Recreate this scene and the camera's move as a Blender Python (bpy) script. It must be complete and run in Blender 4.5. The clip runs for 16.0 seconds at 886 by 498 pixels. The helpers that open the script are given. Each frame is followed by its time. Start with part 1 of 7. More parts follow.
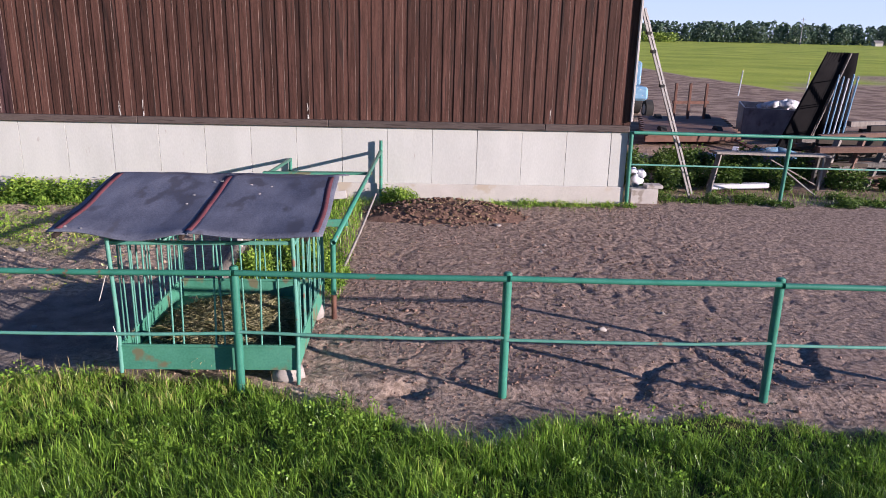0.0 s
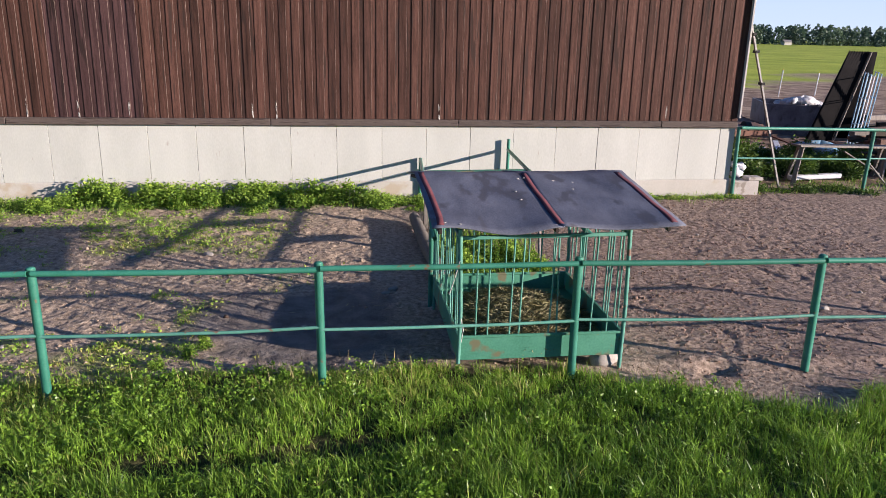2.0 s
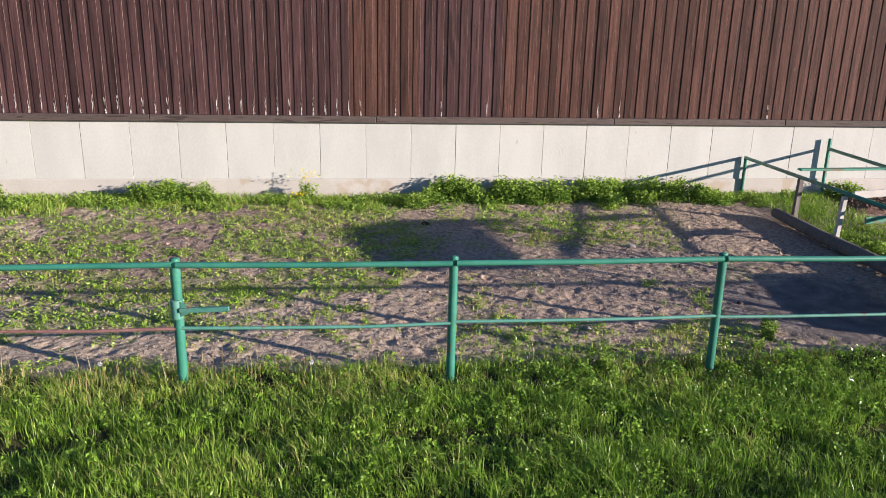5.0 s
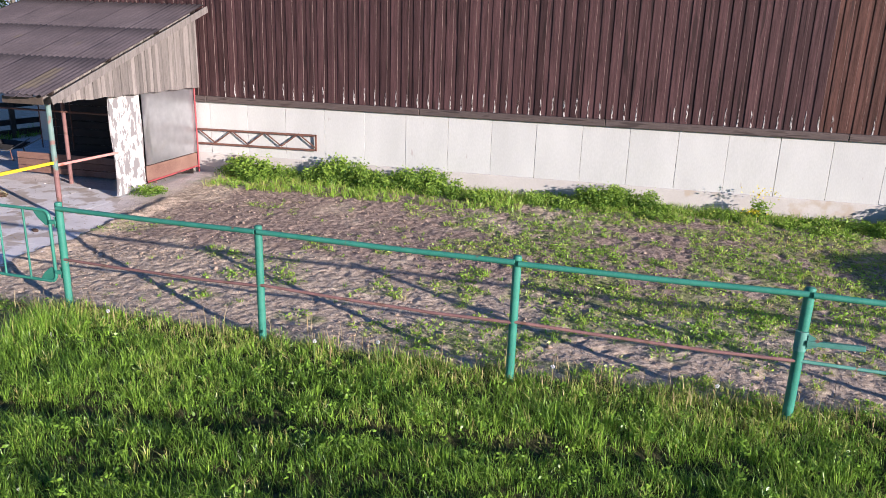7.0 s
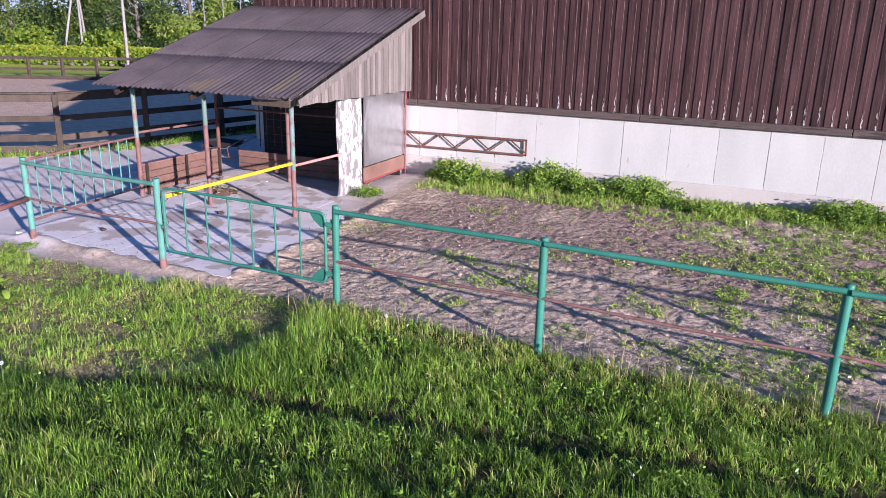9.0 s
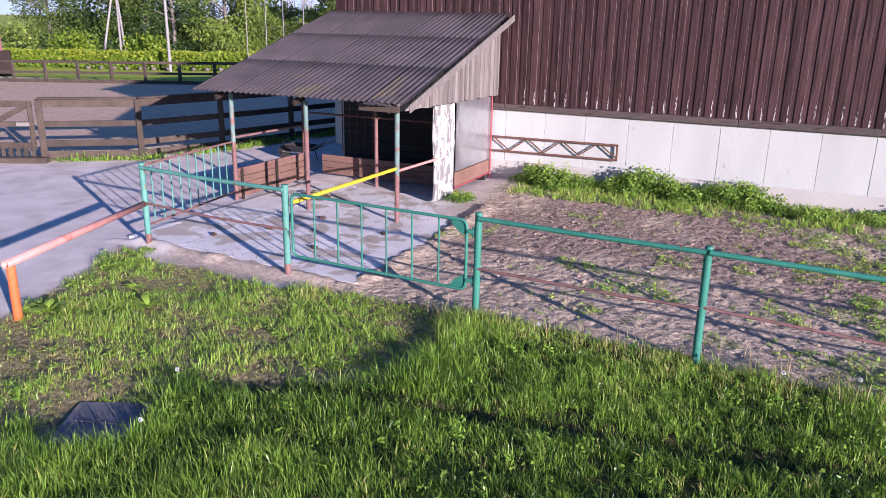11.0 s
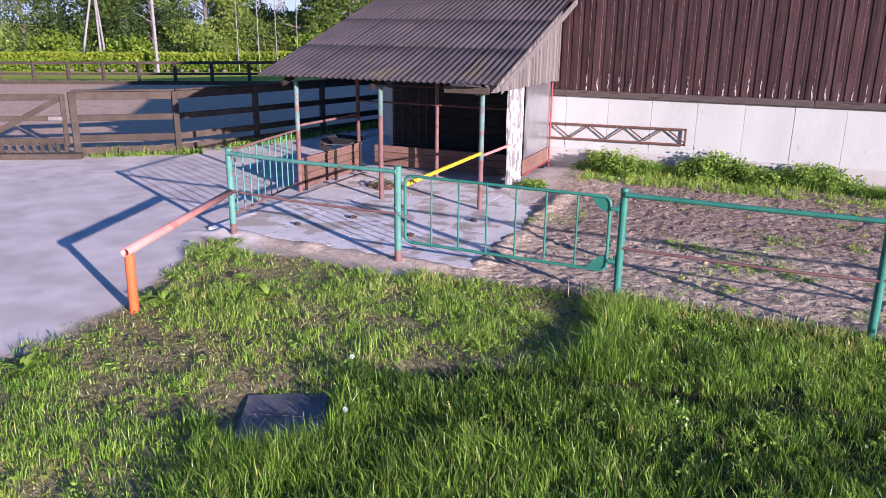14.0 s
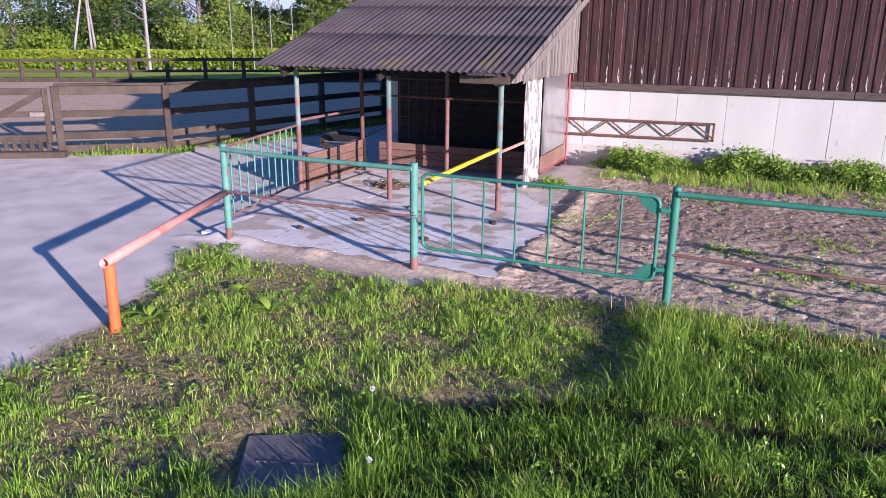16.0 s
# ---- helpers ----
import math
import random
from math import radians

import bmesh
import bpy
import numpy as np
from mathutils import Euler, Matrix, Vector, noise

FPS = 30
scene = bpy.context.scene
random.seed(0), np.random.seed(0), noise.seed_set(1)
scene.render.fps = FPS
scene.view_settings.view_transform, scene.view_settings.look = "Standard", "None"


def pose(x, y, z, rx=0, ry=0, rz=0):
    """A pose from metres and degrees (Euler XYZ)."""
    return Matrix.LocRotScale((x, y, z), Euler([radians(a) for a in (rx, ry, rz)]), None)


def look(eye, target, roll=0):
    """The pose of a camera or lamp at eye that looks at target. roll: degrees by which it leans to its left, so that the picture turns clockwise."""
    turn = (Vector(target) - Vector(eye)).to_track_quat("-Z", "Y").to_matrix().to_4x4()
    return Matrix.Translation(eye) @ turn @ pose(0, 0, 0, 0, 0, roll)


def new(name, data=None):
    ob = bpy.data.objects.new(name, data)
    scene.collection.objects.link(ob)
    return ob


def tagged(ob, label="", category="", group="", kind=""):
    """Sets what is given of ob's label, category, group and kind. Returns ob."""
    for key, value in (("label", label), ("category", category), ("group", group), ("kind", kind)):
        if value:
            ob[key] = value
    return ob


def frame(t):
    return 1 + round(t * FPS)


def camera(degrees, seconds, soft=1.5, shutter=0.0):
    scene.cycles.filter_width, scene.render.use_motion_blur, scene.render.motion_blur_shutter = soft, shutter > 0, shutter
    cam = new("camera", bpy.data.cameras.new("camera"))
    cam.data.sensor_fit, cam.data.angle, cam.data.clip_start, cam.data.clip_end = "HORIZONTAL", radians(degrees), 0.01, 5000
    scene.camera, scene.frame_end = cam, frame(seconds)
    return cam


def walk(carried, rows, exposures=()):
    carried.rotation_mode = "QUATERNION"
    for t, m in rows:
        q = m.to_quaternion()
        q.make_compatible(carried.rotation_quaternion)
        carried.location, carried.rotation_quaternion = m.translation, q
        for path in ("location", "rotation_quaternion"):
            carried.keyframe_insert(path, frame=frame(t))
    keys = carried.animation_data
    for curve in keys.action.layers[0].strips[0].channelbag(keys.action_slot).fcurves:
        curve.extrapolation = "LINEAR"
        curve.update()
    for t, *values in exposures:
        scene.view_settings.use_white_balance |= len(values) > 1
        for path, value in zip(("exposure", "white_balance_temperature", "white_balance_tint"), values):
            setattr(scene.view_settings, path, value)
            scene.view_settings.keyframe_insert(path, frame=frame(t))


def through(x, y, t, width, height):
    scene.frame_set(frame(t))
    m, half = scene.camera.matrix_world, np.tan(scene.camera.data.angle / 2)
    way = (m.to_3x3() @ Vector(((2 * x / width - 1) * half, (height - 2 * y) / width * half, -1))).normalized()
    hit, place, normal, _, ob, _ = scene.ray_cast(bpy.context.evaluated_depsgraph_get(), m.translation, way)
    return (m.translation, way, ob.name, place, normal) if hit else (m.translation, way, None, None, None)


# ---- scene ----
cam = camera(61.2, 16.0, 0.8)

PATH = [
    (0, (0.655, -0.627, 3.85), (0.731, 1.289, 3.283), 1.4),
    (0.5, (-0.408, -0.665, 3.823), (-0.301, 1.25, 3.257), 1.2),
    (1, (-1.509, -0.672, 3.789), (-1.358, 1.241, 3.226), 1.3),
    (1.5, (-2.622, -0.698, 3.792), (-2.419, 1.211, 3.229), 1.3),
    (2, (-3.79, -0.739, 3.786), (-3.519, 1.161, 3.224), 1.3),
    (2.5, (-4.965, -0.751, 3.769), (-4.618, 1.138, 3.212), 1.2),
    (3, (-6.176, -0.718, 3.739), (-5.794, 1.165, 3.184), 1.1),
    (3.5, (-7.403, -0.668, 3.738), (-7.117, 1.229, 3.174), 1.6),
    (3.7, (-7.87, -0.654, 3.712), (-7.591, 1.246, 3.151), 1.6),
    (5.8, (-12.447, -0.603, 3.706), (-12.352, 1.313, 3.143), 1.3),
    (6, (-12.823, -0.601, 3.699), (-12.788, 1.318, 3.137), 1.5),
    (6.5, (-13.698, -0.577, 3.756), (-13.907, 1.327, 3.182), 1.6),
    (7, (-14.443, -0.51, 3.746), (-14.901, 1.348, 3.166), 1.8),
    (7.5, (-15.076, -0.478, 3.706), (-15.741, 1.316, 3.123), 1.7),
    (8, (-15.536, -0.5, 3.697), (-16.294, 1.257, 3.114), 1.7),
    (8.5, (-15.926, -0.604, 3.712), (-16.675, 1.156, 3.127), 1.62),
    (9, (-16.299, -0.778, 3.754), (-17.071, 0.971, 3.166), 1.33),
    (9.2, (-16.478, -0.819, 3.733), (-17.27, 0.922, 3.149), 1.63),
    (11.3, (-18.021, -1.528, 3.762), (-18.839, 0.202, 3.18), 1.14),
    (11.5, (-18.193, -1.629, 3.709), (-19.01, 0.103, 3.131), 1.14),
    (12, (-18.623, -1.834, 3.463), (-19.44, -0.101, 2.887), 1.14),
    (12.5, (-19.02, -1.974, 3.333), (-19.838, -0.242, 2.757), 1.03),
    (13, (-19.371, -2.008, 3.332), (-20.168, -0.266, 2.759), 0.93),
    (13.5, (-19.661, -1.976, 3.312), (-20.424, -0.218, 2.74), 0.85),
    (14, (-19.89, -1.877, 3.301), (-20.637, -0.112, 2.729), 0.68),
    (14.5, (-20.111, -1.703, 3.251), (-20.848, 0.067, 2.682), 0.6),
    (15, (-20.329, -1.475, 3.182), (-21.062, 0.296, 2.612), 0.71),
    (15.5, (-20.535, -1.24, 3.106), (-21.261, 0.534, 2.535), 0.72),
    (16, (-20.638, -0.98, 3.053), (-21.372, 0.79, 2.481), 0.6),
]
walk(cam, [(t, look(eye, target, roll)) for t, eye, target, roll in PATH],
     [(0, 1.02, 5850, 25), (1, 1.05, 5900, 22), (3.5, 1.1, 6400, 17), (6, 1.16, 5850, 20), (7, 1.18, 5750, 21), (9, 1.17, 5500, 31), (16, 1.13, 5560, 33)])

# ---------------------------------------------------------------- light
SUN_TO = Vector((0.872, -0.490, 0.0)).normalized()
SUN_EL = radians(11.8)
world = bpy.data.worlds.new("evening_sky")
scene.world = world
world.use_nodes = True
wn = world.node_tree.nodes
sky = wn.new("ShaderNodeTexSky")
sky.sky_type = "NISHITA"
sky.sun_disc = False
sky.sun_elevation = SUN_EL
sky.sun_rotation = math.atan2(SUN_TO.x, SUN_TO.y)
sky.air_density, sky.dust_density, sky.ozone_density = 0.9, 0.0, 5.0
world.node_tree.links.new(sky.outputs["Color"], wn["Background"].inputs["Color"])
wn["Background"].inputs["Strength"].default_value = 0.074

sun_data = bpy.data.lights.new("sun", "SUN")
sun_data.energy, sun_data.angle, sun_data.color = 5.0, radians(0.6), (1.0, 0.86, 0.70)
sun = new("sun", sun_data)
sun.matrix_world = look((0, 0, 0), Vector((-SUN_TO.x * math.cos(SUN_EL), -SUN_TO.y * math.cos(SUN_EL), -math.sin(SUN_EL))))


# ---------------------------------------------------------------- materials
def mat(name, a, b, rough=0.8, scale=6.0, fine=60.0, bump=0.25, metal=0.0, stain=None, stain_at=0.6, stain_scale=3.0,
        vary=0.12, stretch=(1, 1, 1), spec=0.4, bump_dist=0.01):
    """A surface with colour noise at two scales, fine relief, a stain or wear layer and a small change from piece to piece."""
    m = bpy.data.materials.new(name)
    m.use_nodes = True
    n, l = m.node_tree.nodes, m.node_tree.links
    p = n["Principled BSDF"]
    tc, mp = n.new("ShaderNodeTexCoord"), n.new("ShaderNodeMapping")
    mp.inputs["Scale"].default_value = stretch
    l.new(tc.outputs["Object"], mp.inputs["Vector"])
    info = n.new("ShaderNodeObjectInfo")
    shift = n.new("ShaderNodeVectorMath")
    shift.operation = "MULTIPLY_ADD"
    shift.inputs[1].default_value = (37.0, 19.0, 53.0)
    l.new(info.outputs["Random"], shift.inputs[0])
    l.new(mp.outputs["Vector"], shift.inputs[2])

    def tex(s, detail):
        t = n.new("ShaderNodeTexNoise")
        t.inputs["Scale"].default_value, t.inputs["Detail"].default_value = s, detail
        l.new(shift.outputs["Vector"], t.inputs["Vector"])
        return t

    big, small = tex(scale, 4.0), tex(fine, 3.0)
    both = n.new("ShaderNodeMath")
    both.operation = "MULTIPLY_ADD"
    both.inputs[1].default_value = 0.45
    l.new(small.outputs["Fac"], both.inputs[0])
    half = n.new("ShaderNodeMath")
    half.operation = "MULTIPLY"
    half.inputs[1].default_value = 0.6
    l.new(big.outputs["Fac"], half.inputs[0])
    l.new(half.outputs[0], both.inputs[2])
    ramp = n.new("ShaderNodeMapRange")
    ramp.inputs["From Min"].default_value, ramp.inputs["From Max"].default_value = 0.34, 0.70
    l.new(both.outputs[0], ramp.inputs["Value"])
    mix = n.new("ShaderNodeMix")
    mix.data_type = "RGBA"
    mix.inputs["A"].default_value, mix.inputs["B"].default_value = (*a, 1), (*b, 1)
    l.new(ramp.outputs["Result"], mix.inputs["Factor"])
    out = mix.outputs["Result"]
    if stain:
        st = tex(stain_scale, 6.0)
        sr = n.new("ShaderNodeMapRange")
        sr.inputs["From Min"].default_value, sr.inputs["From Max"].default_value = stain_at, stain_at + 0.06
        l.new(st.outputs["Fac"], sr.inputs["Value"])
        m2 = n.new("ShaderNodeMix")
        m2.data_type = "RGBA"
        m2.inputs["B"].default_value = (*stain, 1)
        l.new(sr.outputs["Result"], m2.inputs["Factor"])
        l.new(out, m2.inputs["A"])
        out = m2.outputs["Result"]
    if vary:
        hsv = n.new("ShaderNodeHueSaturation")
        vr = n.new("ShaderNodeMapRange")
        vr.inputs["To Min"].default_value, vr.inputs["To Max"].default_value = 1 - vary, 1 + vary
        l.new(info.outputs["Random"], vr.inputs["Value"])
        l.new(vr.outputs["Result"], hsv.inputs["Value"])
        l.new(out, hsv.inputs["Color"])
        out = hsv.outputs["Color"]
    l.new(out, p.inputs["Base Color"])
    p.inputs["Roughness"].default_value, p.inputs["Metallic"].default_value = rough, metal
    p.inputs["Specular IOR Level"].default_value = spec
    if bump:
        bp = n.new("ShaderNodeBump")
        bp.inputs["Strength"].default_value, bp.inputs["Distance"].default_value = bump, bump_dist
        l.new(both.outputs[0], bp.inputs["Height"])
        l.new(bp.outputs["Normal"], p.inputs["Normal"])
    return m


def leaf_mat(name, dark, light, dry, through=0.35, rough=0.55):
    """Leaves and blades: colour from the blade's own tone, light passing through."""
    m = bpy.data.materials.new(name)
    m.use_nodes = True
    n, l = m.node_tree.nodes, m.node_tree.links
    p = n["Principled BSDF"]
    at = n.new("ShaderNodeAttribute")
    at.attribute_name = "tone"
    cr = n.new("ShaderNodeValToRGB")
    e = cr.color_ramp.elements
    e[0].position, e[0].color = 0.0, (*dark, 1)
    e[1].position, e[1].color = 0.72, (*light, 1)
    d = e.new(1.0)
    d.color = (*dry, 1)
    l.new(at.outputs["Fac"], cr.inputs["Fac"])
    l.new(cr.outputs["Color"], p.inputs["Base Color"])
    p.inputs["Roughness"].default_value = rough
    p.inputs["Specular IOR Level"].default_value = 0.32
    tr = n.new("ShaderNodeBsdfTranslucent")
    l.new(cr.outputs["Color"], tr.inputs["Color"])
    ms = n.new("ShaderNodeMixShader")
    ms.inputs["Fac"].default_value = through
    l.new(p.outputs["BSDF"], ms.inputs[1])
    l.new(tr.outputs["BSDF"], ms.inputs[2])
    l.new(ms.outputs["Shader"], n["Material Output"].inputs["Surface"])
    return m


GREEN = mat("green_pipe_paint", (0.024, 0.145, 0.100), (0.046, 0.21, 0.148), 0.42, 5, 70, 0.2, stain=(0.16, 0.085, 0.05), stain_at=0.66, stain_scale=7)
GREEN_THIN = mat("chalky_green_paint", (0.05, 0.195, 0.148), (0.11, 0.28, 0.222), 0.6, 7, 80, 0.2, stain=(0.17, 0.10, 0.07), stain_at=0.64, stain_scale=9)
GREEN_SHEET = mat("green_sheet_steel_paint", (0.035, 0.165, 0.105), (0.075, 0.255, 0.172), 0.55, 3, 40, 0.2, stain=(0.13, 0.13, 0.075), stain_at=0.575, stain_scale=3.2)
RUSTY = mat("rusty_red_lead_paint", (0.135, 0.070, 0.062), (0.240, 0.128, 0.114), 0.75, 6, 70, 0.35, stain=(0.13, 0.07, 0.05), stain_at=0.58, stain_scale=9)
RED = mat("red_oxide_paint", (0.23, 0.036, 0.042), (0.34, 0.07, 0.07), 0.6, 6, 60, 0.2, stain=(0.12, 0.04, 0.04), stain_at=0.60)
PINK = mat("faded_pink_red_paint", (0.47, 0.20, 0.165), (0.58, 0.30, 0.255), 0.55, 4, 60, 0.15, stain=(0.42, 0.12, 0.07), stain_at=0.62)
ORANGE = mat("orange_paint", (0.58, 0.10, 0.025), (0.70, 0.17, 0.05), 0.5, 4, 60, 0.15, stain=(0.35, 0.07, 0.04), stain_at=0.66)
YELLOW = mat("yellow_paint", (0.72, 0.48, 0.01), (0.80, 0.58, 0.03), 0.5, 5, 60, 0.15, stain=(0.35, 0.22, 0.05), stain_at=0.68)
POSTPAINT = mat("faded_grey_green_paint", (0.085, 0.155, 0.135), (0.16, 0.235, 0.205), 0.65, 7, 80, 0.2, stain=(0.19, 0.105, 0.085), stain_at=0.57, stain_scale=5)
IRON = mat("rusty_iron", (0.075, 0.035, 0.025), (0.16, 0.075, 0.05), 0.8, 8, 80, 0.4)
BOARD = mat("brown_stained_board", (0.024, 0.0105, 0.0072), (0.104, 0.050, 0.038), 0.72, 2.2, 26, 0.7, vary=0.36, spec=0.16, stretch=(9, 9, 0.55),
            stain=(0.038, 0.022, 0.018), stain_at=0.60, stain_scale=1.6)
BOARD_WEST = mat("dark_purplish_stained_board", (0.023, 0.0115, 0.0112), (0.080, 0.0415, 0.0405), 0.72, 2.2, 26, 0.7, vary=0.34, spec=0.16, stretch=(9, 9, 0.55),
                 stain=(0.026, 0.015, 0.014), stain_at=0.60, stain_scale=1.6)
WORN_SUNLIT = mat("worn_sunlit_board_edge", (0.034, 0.020, 0.016), (0.17, 0.125, 0.105), 0.75, 5, 30, 0.3, stretch=(1, 1, 0.35))
SILL = mat("weathered_brown_sill", (0.045, 0.032, 0.027), (0.110, 0.085, 0.074), 0.8, 3, 30, 0.5, stretch=(0.6, 8, 8), stain=(0.035, 0.024, 0.02), stain_at=0.56)
PLINTH = mat("pale_painted_concrete", (0.405, 0.409, 0.376), (0.497, 0.502, 0.463), 0.85, 1.1, 34, 0.2, vary=0.018, stain=(0.37, 0.345, 0.31), stain_at=0.70, stain_scale=6.0, stretch=(1.6, 1.6, 0.5))
FOOTING = mat("stained_concrete_footing", (0.40, 0.375, 0.335), (0.50, 0.475, 0.43), 0.9, 1.6, 40, 0.3, stain=(0.40, 0.345, 0.27), stain_at=0.60, stain_scale=1.3)
JOINT = mat("dark_joint", (0.20, 0.185, 0.17), (0.30, 0.28, 0.25), 0.95, 6, 60, 0.2)
GREYWOOD = mat("weathered_grey_wood", (0.105, 0.092, 0.080), (0.235, 0.210, 0.188), 0.85, 3, 36, 0.6, stretch=(8, 8, 0.6), vary=0.32)
FENCEWOOD = mat("weathered_fence_wood", (0.038, 0.028, 0.020), (0.088, 0.067, 0.049), 0.85, 3, 30, 0.6, vary=0.18)
# near-black timber; also stands in for shade inside the shelter and hedge
DARKWOOD = mat("dark_wood_and_shade", (0.012, 0.008, 0.006), (0.030, 0.019, 0.014), 0.8, 3, 30, 0.5, vary=0.2)
BROWNWOOD = mat("reddish_plank", (0.12, 0.062, 0.045), (0.21, 0.125, 0.092), 0.8, 3, 30, 0.5, vary=0.18)
SLATE = mat("old_corrugated_slate", (0.043, 0.035, 0.038), (0.094, 0.077, 0.079), 0.85, 1.6, 30, 0.35, vary=0.05, stain=(0.090, 0.074, 0.052), stain_at=0.60, stain_scale=0.7)
FELT = mat("dark_roofing_felt", (0.062, 0.066, 0.090), (0.165, 0.175, 0.215), 0.50, 2.6, 45, 0.35, vary=0, stain=(0.075, 0.075, 0.09), stain_at=0.575, stain_scale=2.4, stretch=(1.6, 0.7, 1))
STRAP = mat("faded_red_rubber_strip", (0.085, 0.022, 0.028), (0.165, 0.050, 0.056), 0.8, 5, 50, 0.2)
STEEL = mat("galvanised_sheet", (0.40, 0.40, 0.41), (0.56, 0.56, 0.565), 0.30, 0.9, 6, 0.10, metal=0.8, vary=0, stain=(0.46, 0.45, 0.44), stain_at=0.58, stain_scale=1.4)
PEEL = mat("peeling_white_paint", (0.46, 0.44, 0.41), (0.56, 0.54, 0.51), 0.7, 5, 50, 0.4, vary=0, stain=(0.19, 0.18, 0.175), stain_at=0.485, stain_scale=9.0, stretch=(1, 1, 0.5))
ALU = mat("dull_aluminium", (0.13, 0.125, 0.12), (0.21, 0.20, 0.19), 0.6, 4, 60, 0.1, metal=0.2)
BLACKSHEET = mat("black_corrugated_sheet", (0.005, 0.005, 0.006), (0.012, 0.011, 0.012), 0.9, 3, 40, 0.2, spec=0.1)
BLUE = mat("light_blue_paint", (0.11, 0.24, 0.38), (0.20, 0.36, 0.48), 0.5, 6, 60, 0.2, stain=(0.42, 0.43, 0.44), stain_at=0.60, stain_scale=8)
WHITE = mat("dull_white_plastic", (0.44, 0.44, 0.47), (0.58, 0.58, 0.60), 0.4, 5, 40, 0.3)
CREAM = mat("white_lime_wash", (0.36, 0.34, 0.315), (0.48, 0.46, 0.43), 0.8, 5, 50, 0.2)
BLOCK = mat("grey_concrete", (0.30, 0.275, 0.25), (0.42, 0.39, 0.36), 0.9, 4, 60, 0.4, stain=(0.22, 0.19, 0.16), stain_at=0.58)
SLAB = mat("worn_concrete_slab", (0.60, 0.57, 0.535), (0.82, 0.79, 0.755), 0.85, 1.7, 45, 0.4, vary=0.06, stain=(0.48, 0.415, 0.345), stain_at=0.52, stain_scale=1.9)
# dark cover concrete; the tall grass's shade is kept in its tone
SLABDARK = mat("dark_shaded_concrete", (0.10, 0.095, 0.10), (0.18, 0.17, 0.168), 0.7, 4, 60, 0.3, stain=(0.26, 0.21, 0.14), stain_at=0.60)
STONE = mat("fieldstone", (0.22, 0.20, 0.18), (0.34, 0.31, 0.28), 0.9, 6, 60, 0.4)
HAY = mat("dry_hay", (0.10, 0.090, 0.040), (0.24, 0.205, 0.095), 0.9, 12, 90, 0.6, bump_dist=0.03)
MANURE = mat("reddish_brown_manure", (0.075, 0.040, 0.028), (0.185, 0.110, 0.078), 0.9, 9, 60, 0.8, bump_dist=0.03)
DUNG = mat("dark_manure", (0.045, 0.028, 0.02), (0.105, 0.068, 0.048), 0.9, 9, 60, 0.8, bump_dist=0.03)
SOIL = mat("dry_soil_clod", (0.22, 0.165, 0.115), (0.37, 0.29, 0.215), 0.95, 7, 60, 0.4)
LOAM = mat("dark_soil_clod", (0.14, 0.085, 0.06), (0.30, 0.20, 0.155), 0.95, 7, 60, 0.4)
BARK = mat("grey_brown_bark", (0.09, 0.075, 0.06), (0.19, 0.165, 0.14), 0.9, 5, 40, 0.6, stretch=(4, 4, 0.8))
POLE = mat("pale_concrete_pole", (0.21, 0.20, 0.19), (0.30, 0.285, 0.27), 0.85, 3, 30, 0.2)
ROOFRED = mat("brown_red_roof_sheet", (0.15, 0.065, 0.06), (0.20, 0.095, 0.085), 0.6, 2, 20, 0.2)
RUBBER = mat("black_rubber", (0.015, 0.015, 0.015), (0.035, 0.033, 0.03), 0.8, 6, 40, 0.3)
BARNROOF = mat("grey_barn_roof_sheet", (0.16, 0.15, 0.145), (0.24, 0.23, 0.22), 0.6, 2, 20, 0.2)
GRASS = leaf_mat("grass_blade", (0.022, 0.070, 0.012), (0.290, 0.480, 0.053), (0.48, 0.43, 0.15), 0.36, 0.34)
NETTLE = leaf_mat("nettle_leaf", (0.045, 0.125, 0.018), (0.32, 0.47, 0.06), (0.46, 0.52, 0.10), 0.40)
TREELEAF = leaf_mat("tree_leaf", (0.030, 0.062, 0.014), (0.21, 0.29, 0.045), (0.34, 0.39, 0.06), 0.30)
# bluish soft tones put the distance haze into the forest's leaf colour
FORESTLEAF = leaf_mat("hazed_forest_leaf", (0.042, 0.078, 0.062), (0.135, 0.195, 0.110), (0.2, 0.24, 0.10), 0.3)
# darker copy of the weed leaf; the yard's shade is put into its colour
YARDLEAF = leaf_mat("shaded_weed_leaf", (0.022, 0.055, 0.012), (0.12, 0.20, 0.03), (0.26, 0.29, 0.07), 0.35)
HEDGELEAF = leaf_mat("hedge_leaf", (0.07, 0.14, 0.012), (0.20, 0.29, 0.02), (0.36, 0.37, 0.03), 0.35)
PETAL = leaf_mat("yellow_petal", (0.62, 0.50, 0.01), (0.72, 0.62, 0.02), (0.75, 0.66, 0.05), 0.3)
STRAW = leaf_mat("straw_stalk", (0.19, 0.135, 0.06), (0.38, 0.30, 0.145), (0.48, 0.40, 0.22), 0.2)
HAYSTALK = leaf_mat("hay_stalk", (0.085, 0.085, 0.032), (0.27, 0.245, 0.115), (0.42, 0.37, 0.21), 0.2)
STALK = mat("green_flower_stalk", (0.10, 0.16, 0.04), (0.18, 0.24, 0.07), 0.6, 8, 60, 0.1)
FLUFF = leaf_mat("dandelion_fluff", (0.7, 0.7, 0.68), (0.8, 0.8, 0.78), (0.8, 0.8, 0.8), 0.4)


